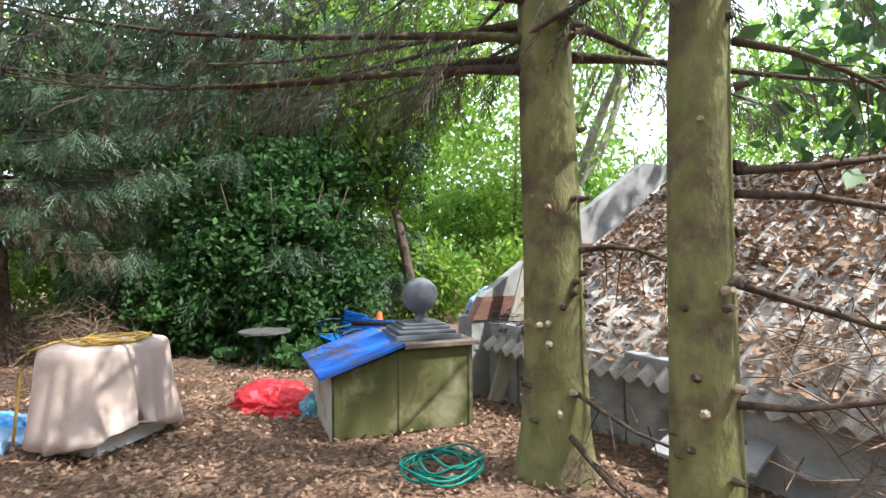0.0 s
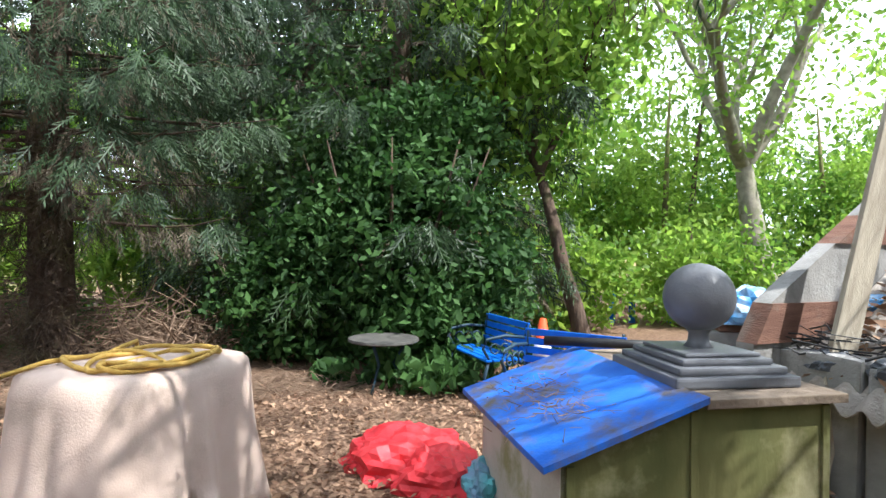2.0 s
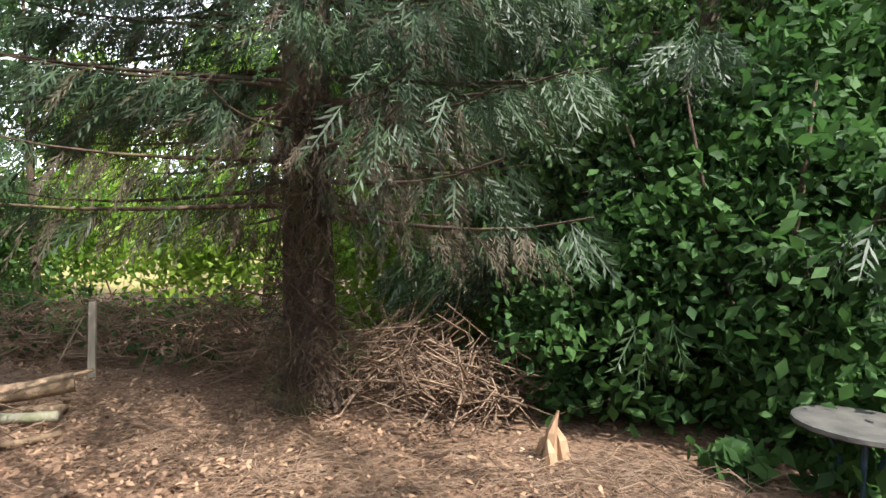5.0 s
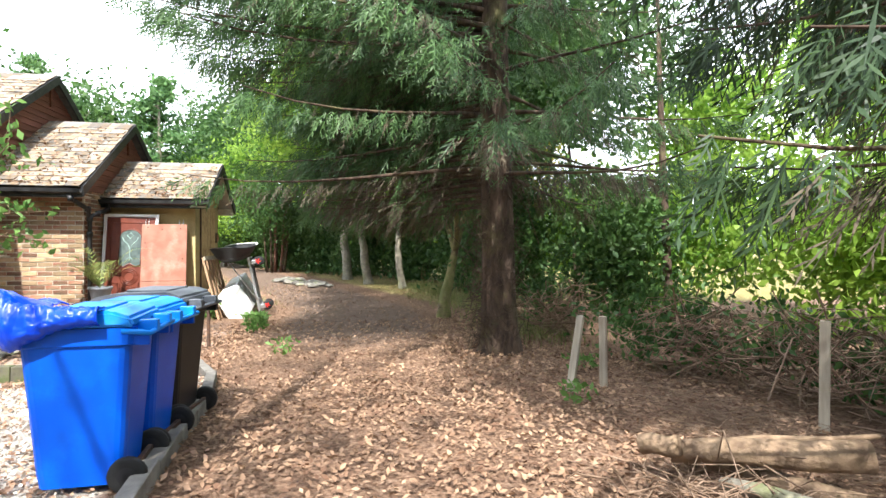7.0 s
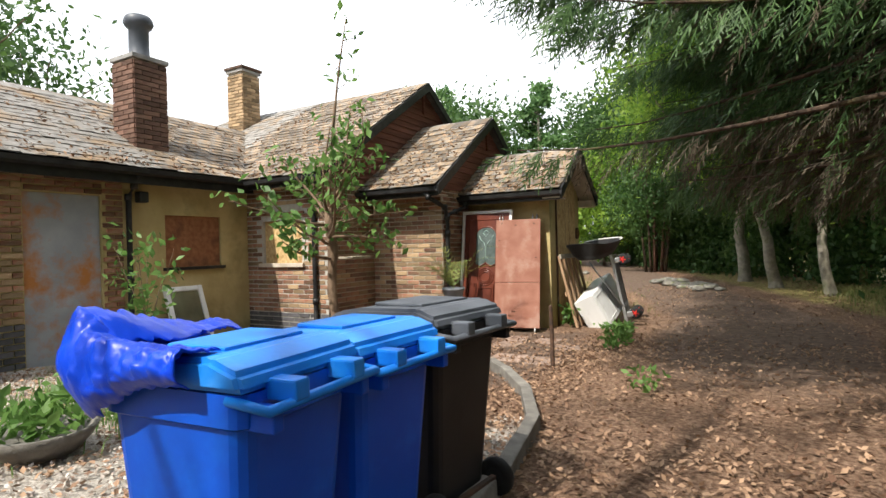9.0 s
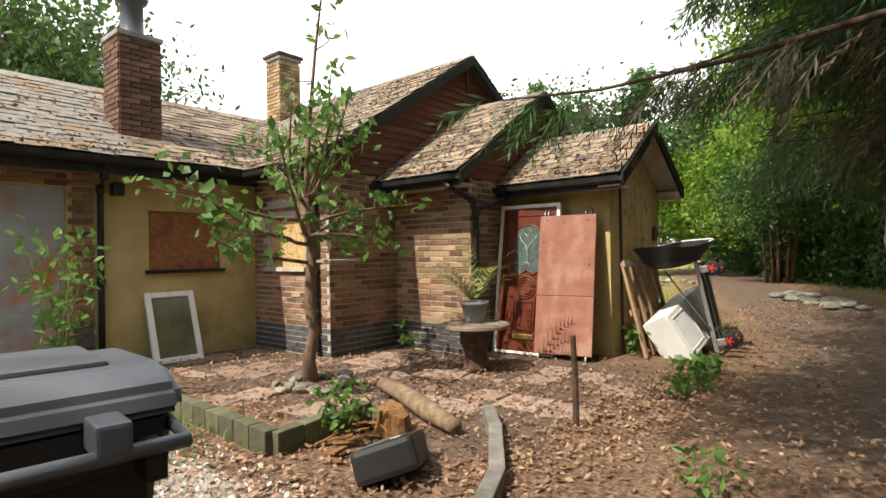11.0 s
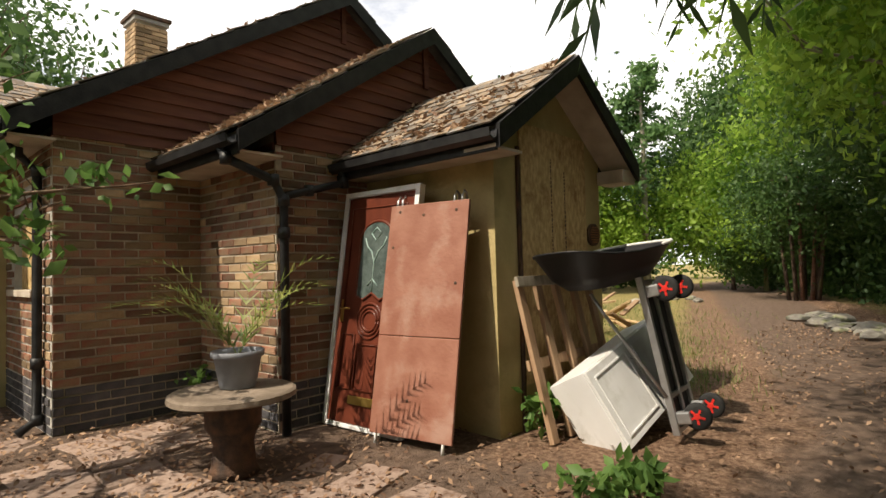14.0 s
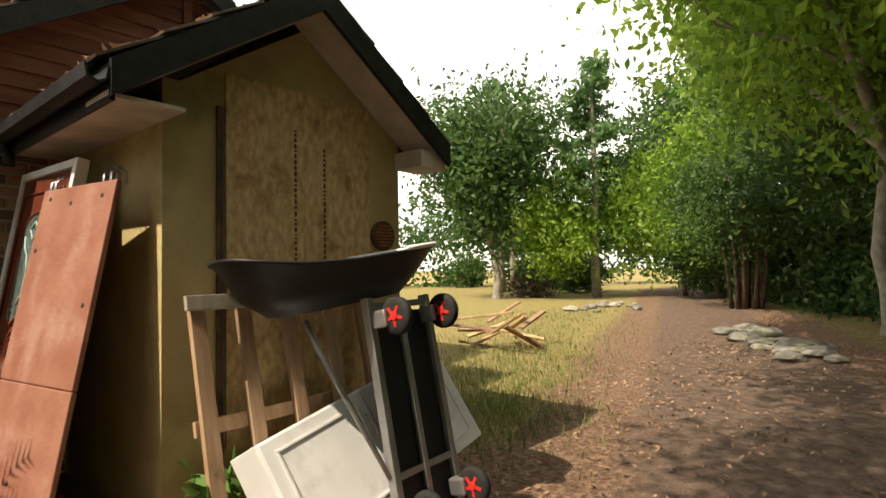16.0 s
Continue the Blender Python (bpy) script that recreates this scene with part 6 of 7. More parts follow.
thicket("lane_canopy", "dark leafy canopy hanging over the lane side", "woodland", [(-14.5, 3.6, 4.4, 1.9, 1.2, 1.6, 6000), (-17.5, 3.2, 4.8, 2.2, 1.3, 1.8, 6000), (-21, 2.6, 5.0, 2.2, 1.4, 1.8, 6000), (-24.5, 1.8, 5.2, 2.4, 1.4, 1.8, 6000), (-16, 4.2, 7.0, 3, 1.6, 1.6, 5000), (-22, 3.6, 7.4, 3, 1.6, 1.6, 5000)], "wood_shaded", 95, 0.09, clump=0.4)
# Leaf clumps added overhead, out of view, only to shade lane and yard.
thicket("added_shade_canopy", "added unseen leaf canopy that shades the lane", "woodland", [(-7.2, -1.0, 8.4, 1.9, 1.2, 0.8, 3600), (-10.2, -1.2, 8.5, 1.9, 1.3, 0.8, 3600), (-13.2, -1.4, 8.6, 1.9, 1.3, 0.8, 3600), (-16.2, -2.0, 8.8, 1.9, 1.4, 0.8, 3600), (-19.5, -2.8, 9.2, 2.0, 1.5, 0.8, 3600), (-1.4, 1.3, 8.0, 1.5, 1.2, 0.9, 3000), (-2.9, 1.9, 8.3, 1.6, 1.3, 0.9, 3000), (-5.6, 1.6, 7.6, 2.0, 1.6, 0.9, 3200), (-7.6, 0.6, 7.8, 2.0, 1.6, 0.9, 3000), (-10.5, 0.9, 8.0, 2.2, 1.5, 0.9, 3000), (-13.5, 1.4, 8.0, 2.2, 1.5, 0.9, 3000)], "wood_shaded", 96, 0.10, clump=0.5)
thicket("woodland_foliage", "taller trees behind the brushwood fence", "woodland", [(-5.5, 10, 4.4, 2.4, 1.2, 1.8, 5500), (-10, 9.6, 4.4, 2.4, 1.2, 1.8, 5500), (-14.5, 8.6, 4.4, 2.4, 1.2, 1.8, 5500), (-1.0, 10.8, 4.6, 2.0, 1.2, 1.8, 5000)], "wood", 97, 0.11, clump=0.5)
thicket("yew_crown", "dark evergreen canopy over the many-stemmed yew", "yew", [(-31.5, -4.0, 3.0, 2.6, 2.2, 1.9, 10000), (-28.5, -1.0, 3.8, 2.4, 1.6, 1.6, 6000), (-25, 1.2, 3.9, 2.2, 1.4, 1.5, 6000)], "wood_shaded", 94, 0.10, clump=0.4)
thicket("woodland_foliage", "tall green trees at the lane end", "woodland", [(-38, -9.5, 3.5, 2.6, 2.2, 3.2, 5000), (-36, -6.5, 4.2, 2.6, 2, 3.2, 6000), (-34, -12, 3.0, 1.8, 1.6, 2.6, 5000)], "wood", 92, 0.15, clump=0.5)
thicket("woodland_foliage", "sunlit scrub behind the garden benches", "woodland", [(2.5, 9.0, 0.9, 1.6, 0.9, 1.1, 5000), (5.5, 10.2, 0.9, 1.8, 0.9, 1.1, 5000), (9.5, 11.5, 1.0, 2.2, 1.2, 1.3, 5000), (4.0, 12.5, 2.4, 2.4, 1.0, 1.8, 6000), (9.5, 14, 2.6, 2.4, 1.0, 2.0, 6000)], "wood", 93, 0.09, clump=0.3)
elder = thing("elder_bush", "big dark leafy elder bush beside the garden table", "bush", pose(0.7, 5.2, 0))
re_ = np.random.default_rng(71)
for x, y, z, rx, ry, rz, n in ((0.0, 0.1, 1.2, 1.7, 1.1, 1.7, 12000), (0.6, -0.4, 0.6, 1.2, 0.6, 0.8, 4200), (-1.1, -0.3, 0.8, 0.9, 0.8, 1.1, 4200), (0.2, 0.4, 2.6, 1.3, 0.9, 0.9, 4200)):
    c = clumps(re_, (x, y, z), (rx, ry, rz), n // 55, n, 0.17, 0.66)
    c[:, 2] = np.maximum(c[:, 2], re_.uniform(0.03, 0.25, len(c)))
    v, f = leaves(c, 0.078, r=re_, up=0.7, long=1.5)
    raw("foliage", v, f, L["elder"], elder)
for k in range(9):
    a = 0.7 * k
    bm = bmesh.new()
    tube(bm, [(0.15 * math.cos(a), 0.15 * math.sin(a), -0.05), (0.4 * math.cos(a), 0.3 * math.sin(a), 0.8), (0.9 * math.cos(a), 0.6 * math.sin(a), 1.8), (1.2 * math.cos(a), 0.8 * math.sin(a), 2.6)], [0.04, 0.032, 0.022, 0.008], 6)
    part("stem", bm, M["bark"], elder, smooth=True)
thicket("ivy_growth", "dark leafy growth beside the elder", "bush", [(-0.3, 6.0, 2.2, 1.6, 1.0, 2.4, 9000)], "wood_shaded", 72, 0.075, kind="")
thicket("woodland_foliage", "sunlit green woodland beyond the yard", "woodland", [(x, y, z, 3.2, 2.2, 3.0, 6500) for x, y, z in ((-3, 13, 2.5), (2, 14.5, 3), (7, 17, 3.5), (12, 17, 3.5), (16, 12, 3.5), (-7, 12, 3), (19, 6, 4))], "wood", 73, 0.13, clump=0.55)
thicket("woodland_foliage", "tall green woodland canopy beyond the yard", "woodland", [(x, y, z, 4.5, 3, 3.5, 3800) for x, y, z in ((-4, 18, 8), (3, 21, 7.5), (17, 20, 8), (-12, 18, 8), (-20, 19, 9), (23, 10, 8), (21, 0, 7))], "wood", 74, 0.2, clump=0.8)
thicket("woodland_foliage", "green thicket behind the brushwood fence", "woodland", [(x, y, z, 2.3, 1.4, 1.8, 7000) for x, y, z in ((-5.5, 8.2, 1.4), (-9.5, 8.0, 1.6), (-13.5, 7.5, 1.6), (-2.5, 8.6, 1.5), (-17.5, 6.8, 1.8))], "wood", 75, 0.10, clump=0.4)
thicket("woodland_foliage", "shaded woodland beside the lane", "woodland", [(x, y, z, 2.6, 1.5, 2.4, 5500) for x, y, z in ((-18, 4.6, 1.6), (-23, 4.2, 1.9), (-28, 3.2, 2.0), (-32, 1.2, 2.2), (-36, -1.5, 2.4), (-40, -5, 2.6))], "wood_shaded", 76, 0.11, clump=0.5)
thicket("woodland_foliage", "high canopy over the bend of the lane", "woodland", [(x, y, z, 3.2, 2.4, 2.4, 5500) for x, y, z in ((-25, 2.6, 6), (-30, 0.6, 6.4), (-35, -3, 6.8), (-40, -8, 6.5), (-20, 4, 6), (-41, -12, 5), (-15, 5.6, 6))], "wood_shaded", 77, 0.14, clump=0.6)
thicket("woodland_foliage", "trees closing the yard behind", "woodland", [(x, y, z, 4, 4, 4, 5000) for x, y, z in ((10, -8, 4), (14, -3, 4), (3, -14, 4.5), (12, 4, 4))], "wood_shaded", 78, 0.2, clump=0.8)
thicket("garden_hedge", "clipped dark hedge at the end of the lane", "hedge", [(x, y, 0.9, 2.4, 1.0, 1.3, 3500) for x, y in ((-44, -17), (-47, -20), (-50, -24), (-41, -14), (-46, -26))], "wood_shaded", 79, 0.14)
thicket("brambles", "green brambles over the brushwood", "brambles", [(x, y, 0.35, 0.8, 0.45, 0.45, 650) for x, y in ((-3.6, 4.6), (-5.0, 4.4), (-6.3, 4.1), (-7.6, 3.9), (-8.4, 3.4), (-11.5, 3.4))], "bramble", 80, 0.06, clump=0.18)
thicket("nettles", "green weeds under the garden table", "weeds", [(1.6, 3.75, 0.12, 0.6, 0.35, 0.25, 420), (0.9, 3.9, 0.1, 0.5, 0.3, 0.25, 240), (2.6, 4.5, 0.2, 0.5, 0.4, 0.3, 260)], "elder", 81, 0.09, clump=0.12)
thicket("ivy_weeds", "green ground ivy along the porch", "weeds", [(-13.5, -2.75, 0.0, 0.22, 0.12, 0.25, 120), (-12.6, -1.75, -0.15, 0.55, 0.3, 0.12, 220), (-11.9, -1.6, -0.18, 0.3, 0.2, 0.08, 90), (-12.2, -5.7, 0.0, 0.12, 0.2, 0.3, 60)], "apple", 82, 0.06, clump=0.06)
thicket("yard_weeds", "green weeds in the gravel bed", "weeds", [(-6.9, -4.6, 0.0, 0.55, 0.5, 0.3, 420), (-7.6, -5.6, 0.05, 0.6, 0.5, 0.4, 420), (-5.6, -4.9, -0.02, 0.4, 0.4, 0.2, 240), (-8.9, -3.1, 0.05, 0.2, 0.2, 0.25, 120), (-9.6, -0.9, -0.14, 0.2, 0.15, 0.06, 50), (-8.0, 2.6, -0.08, 0.3, 0.2, 0.1, 70), (-6.6, 1.9, -0.08, 0.2, 0.2, 0.08, 50)], "apple", 83, 0.05, clump=0.08)
thicket("lane_shrub", "brown clipped shrub at the lane end", "shrub", [(-35, -13.8, 0.35, 1.1, 0.9, 0.75, 2200)], "dead", 84, 0.09, kind="")


def stems():
    """Dark slender trunks standing in the woodland."""
    r = random.Random(12)
    spots = [(-17, 4.0), (-19, 4.6), (-24, 2.8), (-26.5, 2.4), (-28, 1.6), (-30, 0.7), (-32, -0.6), (-33.5, -2.0), (-35, -3.2), (-36, -4.6), (-27, 3.4), (-22, 3.8), (-31, 1.6), (-12, 6.2), (-7, 7.4), (-4, 9.8), (1, 10.6), (5, 12.5), (9, 14), (-16, 6), (-38, -6.4), (-39, -8), (6, 15), (-9.5, 9)]
    for x, y in spots:
        bm = bmesh.new()
        h, a, b = r.uniform(5, 8), r.uniform(-0.6, 0.6), r.uniform(-0.6, 0.6)
        tube(bm, [(x + a * s * s, y + b * s, gz(x, y) - 0.1 + h * s) for s in (0, 0.1, 0.3, 0.6, 1)], [0.12, 0.09, 0.08, 0.06, 0.02], 8)
        tagged(part("slender_trunk", bm, M["bark"] if r.random() < 0.6 else M["bark_green"], smooth=True), "slender woodland trunk rising into the canopy", "tree trunk", "woodland trunks")
    # reddish many-stemmed yew
    tree = thing("yew_tree", "reddish many-stemmed yew at the lane bend", "tree", pose(-31.5, -4.0, 0))
    for k in range(11):
        bm = bmesh.new()
        a, q = r.uniform(0, 6.28), r.uniform(0.1, 0.5)
        tube(bm, [(q * math.cos(a) * (1 + s), q * math.sin(a) * (1 + s), -0.3 + 4.2 * s) for s in (0, 0.3, 0.6, 1)], [0.07, 0.055, 0.05, 0.03], 6)
        part("stem", bm, M["bark"] if k % 5 else M["redwood"], tree, smooth=True)


stems()


def tangle(name, label, category, spots, n, length, rad, seed, flat=0.35, material="twig"):
    """Loose dead twigs as thin three-sided tubes, in one mesh."""
    r = np.random.default_rng(seed)
    which = r.integers(0, len(spots), n)
    S = np.array(spots)[which]
    c = S[:, :3] + r.normal(0, 1, (n, 3)) * S[:, 3:6] * 0.55
    d = r.normal(0, 1, (n, 3)) * [1, 1, flat]
    d /= np.linalg.norm(d, axis=1, keepdims=True)
    l = length * r.uniform(0.35, 1.4, (n, 1))
    bend = r.normal(0, 0.14, (n, 3)) * l
    a, b, m = c - d * l / 2, c + d * l / 2, c + bend
    zf = np.array([gz(x, y) for x, y in c[:, :2]])[:, None]
    for p in (a, b, m):
        p[:, 2:3] = np.maximum(p[:, 2:3], zf + 0.005 + 0.02 * r.uniform(0, 1, (n, 1)))
    _, u, w = frames_of(d)
    V = []
    k = rad * r.uniform(0.5, 1.5, (n, 1))
    for p, s in ((a, 1.0), (m, 0.8), (b, 0.35)):
        for q in range(3):
            t = 2 * np.pi * q / 3
            V.append(p + (u * np.cos(t) + w * np.sin(t)) * k * s)
    V = np.stack(V, 1).reshape(-1, 3)
    i = np.arange(n)[:, None] * 9
    F = []
    for o in (0, 3):
        for q in range(3):
            q2 = (q + 1) % 3
            F += [i + [o + q, o + q2, o + 3 + q2], i + [o + q, o + 3 + q2, o + 3 + q]]
    return tagged(raw(name, V, np.concatenate(F), M[material]), label, category, kind="stuff")


tangle("brushwood", "heap of grey dead brushwood along the fence", "brushwood", [(-2.4, 4.3, 0.35, 0.6, 0.35, 0.4), (-3.6, 4.2, 0.35, 0.7, 0.4, 0.35), (-4.8, 4.3, 0.35, 0.8, 0.4, 0.35), (-6.2, 4.0, 0.3, 0.8, 0.4, 0.3), (-7.4, 3.7, 0.25, 0.8, 0.4, 0.28), (-1.6, 4.2, 0.2, 0.5, 0.4, 0.25), (-10.8, 3.4, 0.2, 1.0, 0.5, 0.3)], 1500, 0.85, 0.008, 5, 0.5)
tangle("straw_litter", "pale dead grass and twigs strewn on the ground", "litter", [(-1.6, 2.6, 0.0, 1.2, 0.6, 0.01), (-3.0, 2.6, 0.0, 1.3, 0.7, 0.01), (-0.5, 3.2, 0.0, 0.9, 0.5, 0.01), (-5.5, 2.8, 0, 1.2, 0.5, 0.01), (0.2, 3.6, 0, 0.8, 0.3, 0.02)], 2600, 0.4, 0.0028, 6, 0.06)
tangle("twig_skirt", "shaggy dead twigs about the spruce trunk", "twigs", [(-2.75, 3.55, z, 0.22, 0.22, 0.3) for z in (0.2, 0.5, 0.9, 1.3, 1.8, 2.4)], 1100, 0.5, 0.0045, 7, 1.2, "bark")
tangle("twig_skirt", "shaggy dead twigs about the dark spruce trunk", "twigs", [(-9.4, 1.95, z, 0.3, 0.3, 0.3) for z in (0.1, 0.4, 0.9, 1.5, 2.1)], 1100, 0.55, 0.0045, 8, 1.2, "bark")
tangle("dead_twigs", "grey dead twigs by the shed roof", "twigs", [(6.2, -0.6, 0.5, 0.5, 0.4, 0.35), (6.4, 0.1, 0.8, 0.5, 0.4, 0.3)], 260, 0.7, 0.005, 9, 0.4)


def fallen_leaves():
    """Brown leaves lying loose over yard and lane."""
    r = np.random.default_rng(15)
    n = 60000
    x = np.concatenate([r.uniform(-13, 6, n // 2), r.uniform(-30, -8, n // 4), r.uniform(-8, 5.5, n // 4), r.uniform(-12.2, -3.5, 11000)])
    y = np.concatenate([r.uniform(-2.2, 3.6, n // 2), r.uniform(-4, 3, n // 4), r.normal(0.8, 1.6, n // 4), r.uniform(-7.6, -1.6, 11000)])
    keep = ~((x < -8.2) & (np.abs(y + 0.1) < 1.3) & (r.uniform(0, 1, len(x)) < 0.55)) & ~((x < X3) & (y < Y3)) & ~((x < X2 + 0.05) & (y < Y2 + 0.02)) & ~((x < X1 + 0.05) & (y < Y1 + 0.02))
    x, y = x[keep], y[keep]
    w = np.clip((-3 - x) / 8, 0, 1)
    c = np.stack([x, y, -0.2 * w * w * (3 - 2 * w) + r.uniform(0.0, 0.03, len(x))], 1)
    v, f = leaves(c, 0.031, r=r, up=2.2, long=1.6)
    tagged(raw("fallen_leaves", v, f, L["litter"]), "brown fallen leaves strewn over yard and lane", "leaf litter", kind="stuff")


fallen_leaves()


def gravel_chips():
    """Loose pale chips over the gravel yard."""
    r = np.random.default_rng(16)
    n = 16000
    x, y = r.uniform(-8.3, -3.2, n), r.uniform(-7.4, -1.45, n)
    w = np.clip((-3 - x) / 8, 0, 1)
    c = np.stack([x, y, -0.2 * w * w * (3 - 2 * w) + r.uniform(-0.004, 0.012, n)], 1)
    v, f = leaves(c, 0.028, r=r, up=1.2, long=1.3)
    tagged(raw("gravel", v, f, L["chips"]), "loose pale gravel mixed with brown leaves", "gravel", kind="stuff")


gravel_chips()


def grass_patch(name, label, spots, n, h, seed, material="grass"):
    r = np.random.default_rng(seed)
    S = np.array(spots)[r.integers(0, len(spots), n)]
    x = S[:, 0] + r.normal(0, 1, n) * S[:, 2]
    y = S[:, 1] + r.normal(0, 1, n) * S[:, 3]
    z = np.array([gz(a, b) for a, b in zip(x, y)]) - 0.01
    a = r.uniform(0, 6.28, n)
    l = h * r.uniform(0.4, 1.3, n)
    o = np.stack([np.cos(a), np.sin(a), 0 * a], 1)
    s = np.stack([-np.sin(a), np.cos(a), 0 * a], 1) * 0.005
    b = np.stack([x, y, z], 1)
    m = b + o * (l * 0.2)[:, None] + np.stack([0 * l, 0 * l, l * 0.6], 1)
    t = b + o * (l * 0.6)[:, None] + np.stack([0 * l, 0 * l, l * 0.95], 1)
    v = np.stack([b - s, b + s, m + s * 0.8, m - s * 0.8, t], 1).reshape(-1, 3)
    i = np.arange(n)[:, None] * 5
    f = np.concatenate([i + [0, 1, 2], i + [0, 2, 3], i + [3, 2, 4]])
    tagged(raw(name, v, f, L[material]), label, "grass", kind="stuff")


grass_patch("grass", "pale dry grass beside the lane", [(-17, -3.6, 1.2, 0.5), (-19, -4.6, 1.4, 0.7), (-16, -2.9, 0.6, 0.4), (-22, -6, 2, 1), (-26, -8, 2, 1)], 9000, 0.10, 21)
grass_patch("grass", "green grass at the woodland edge", [(-15, 2.9, 1.5, 0.4), (-18, 2.9, 1.5, 0.5), (-21, 2.4, 1.2, 0.5), (-11.5, 3.0, 0.8, 0.3)], 6000, 0.16, 22)
grass_patch("grass", "grass tufts in the gravel bed", [(-7.2, -5.2, 0.5, 0.5), (-6.0, -4.8, 0.6, 0.3), (-7.6, -4.2, 0.4, 0.3)], 2600, 0.16, 23, "apple")

# ---- yard by the ruined shed ----
hut = thing("low_hut", "low green algae-stained board hut with a sloping blue lid", "hut", pose(2.82, 0.80, 0, 0, 0, 25))
for nm, ya in (("front_panel", 0.0), ("rear_panel", 1.03)):
    bm = bmesh.new()
    prism(bm, [(0.0, 0.0), (1.24, 0.0), (1.24, 0.70), (0.60, 0.70), (0.0, 0.51)], 1, ya, ya + 0.03)
    part(nm, bm, M["hut"], hut)
bm = bmesh.new()
prism(bm, [(0.0, 0.0), (1.05, 0.0), (1.05, 0.50), (0.0, 0.50)], 0, -0.002, 0.028)
part("end_panel", bm, M["hut_pale"], hut, "bleached flaking end board")
part("end_panel", bbox((1.21, 0.03, 0), (1.24, 1.05, 0.70), 0.004), M["hut"], hut)
for x in (0.02, 0.56, 1.20):
    part("batten", bbox((x, -0.012, 0.0), (x + 0.035, -0.001, 0.69 if x > 0.3 else 0.5), 0.003), M["hut"], hut)
bm = bmesh.new()
prism(bm, [(-0.10, 0.505), (0.60, 0.735), (0.60, 0.762), (-0.10, 0.532)], 1, -0.07, 1.14)
part("sloping_lid", bm, M["felt"], hut, "torn blue felt strewn with twigs")
part("top_board", bbox((0.605, -0.05, 0.705), (1.29, 1.12, 0.745), 0.006), M["drum"], hut, "dirt-darkened top board")
fin = thing("ball_finial", "grey cast ball finial on a stepped square plinth", "ball finial", pose(3.46, 1.52, 0.747, 0, 0, 22))
for s, z0, z1 in ((0.30, 0, 0.05), (0.265, 0.05, 0.085), (0.225, 0.085, 0.115), (0.19, 0.115, 0.135)):
    part("plinth_step", bbox((-s, -s, z0), (s, s, z1), 0.012), M["ball"], fin)
bm = bmesh.new()
lathe(bm, [(0.07, 0.13), (0.05, 0.16), (0.045, 0.20), (0.07, 0.235)], 20)
part("neck", bm, M["ball"], fin, smooth=True)
bm = bmesh.new()
bmesh.ops.create_uvsphere(bm, u_segments=32, v_segments=20, radius=0.165, matrix=Matrix.Translation((0, 0, 0.375)))
part("ball", bm, M["ball"], fin, smooth=True)
bm = bmesh.new()
tube(bm, [(2.70, 2.02, 0.80), (3.55, 2.02, 0.80)], 0.028, 10)
plain("black_pole", bm, M["black_bin"], "black metal pole lying across the hut", "pole", smooth=True)
# bits on the blue lid
tangle("lid_litter", "dry twigs and leaf bits on the blue lid", "litter", [(2.75, 1.25, 0.66, 0.28, 0.45, 0.02)], 160, 0.10, 0.0022, 33, 0.08)

# covered crate with a rope
def drape():
    cov = thing("covered_crate", "crate draped with a dusty pink sheet", "covered crate", pose(0.95, 0.78, 0, 0, 0, -9))
    n = 150
    vs, fs = [], []
    prof = [(0.0, 0.825), (0.40, 0.825), (0.74, 0.812), (0.88, 0.798), (0.935, 0.775), (0.965, 0.71), (1.01, 0.50), (1.06, 0.32), (1.11, 0.15), (1.14, 0.05)]
    for i, (s, z) in enumerate(prof):
        for k in range(n):
            t = 2 * math.pi * k / n
            cx, cy = math.cos(t), math.sin(t)
            q = (abs(cx) ** 5 + abs(cy) ** 5) ** (-1 / 5)
            hang = max(0.0, (0.72 - z) / 0.7)
            fold = 1 + 0.085 * hang * math.sin(11 * t + 1.3 * math.sin(3 * t)) * (0.6 + 0.4 * math.sin(2 * t + 1)) + 0.04 * hang * math.sin(19 * t + 2 * math.sin(2 * t))
            x, y = cx * q * s * 0.34 * fold, cy * q * s * 0.45 * fold
            zz = z + 0.01 * noise.noise(Vector((x * 7, y * 7, 0)))
            if i == len(prof) - 1:
                zz += 0.05 * (0.5 + 0.5 * math.sin(5 * t + 0.6)) + 0.13 * max(0, math.sin(2 * t + 2.2)) ** 2
            vs.append((x, y, zz))
    for i in range(len(prof) - 1):
        for k in range(n):
            a, b = i * n + k, i * n + (k + 1) % n
            fs.append((a, b, b + n, a + n))
    me = bpy.data.meshes.new("sheet")
    me.from_pydata(vs, [], fs)
    me.materials.append(M["sheet"])
    me.polygons.foreach_set("use_smooth", [True] * len(me.polygons))
    o = new("sheet", me)
    o.parent = cov
    so = o.modifiers.new("thickness", 'SOLIDIFY')
    so.thickness = 0.006
    part("crate", bbox((-0.27, -0.37, 0.0), (0.27, 0.37, 0.76), 0.01), M["white"], cov)


drape()


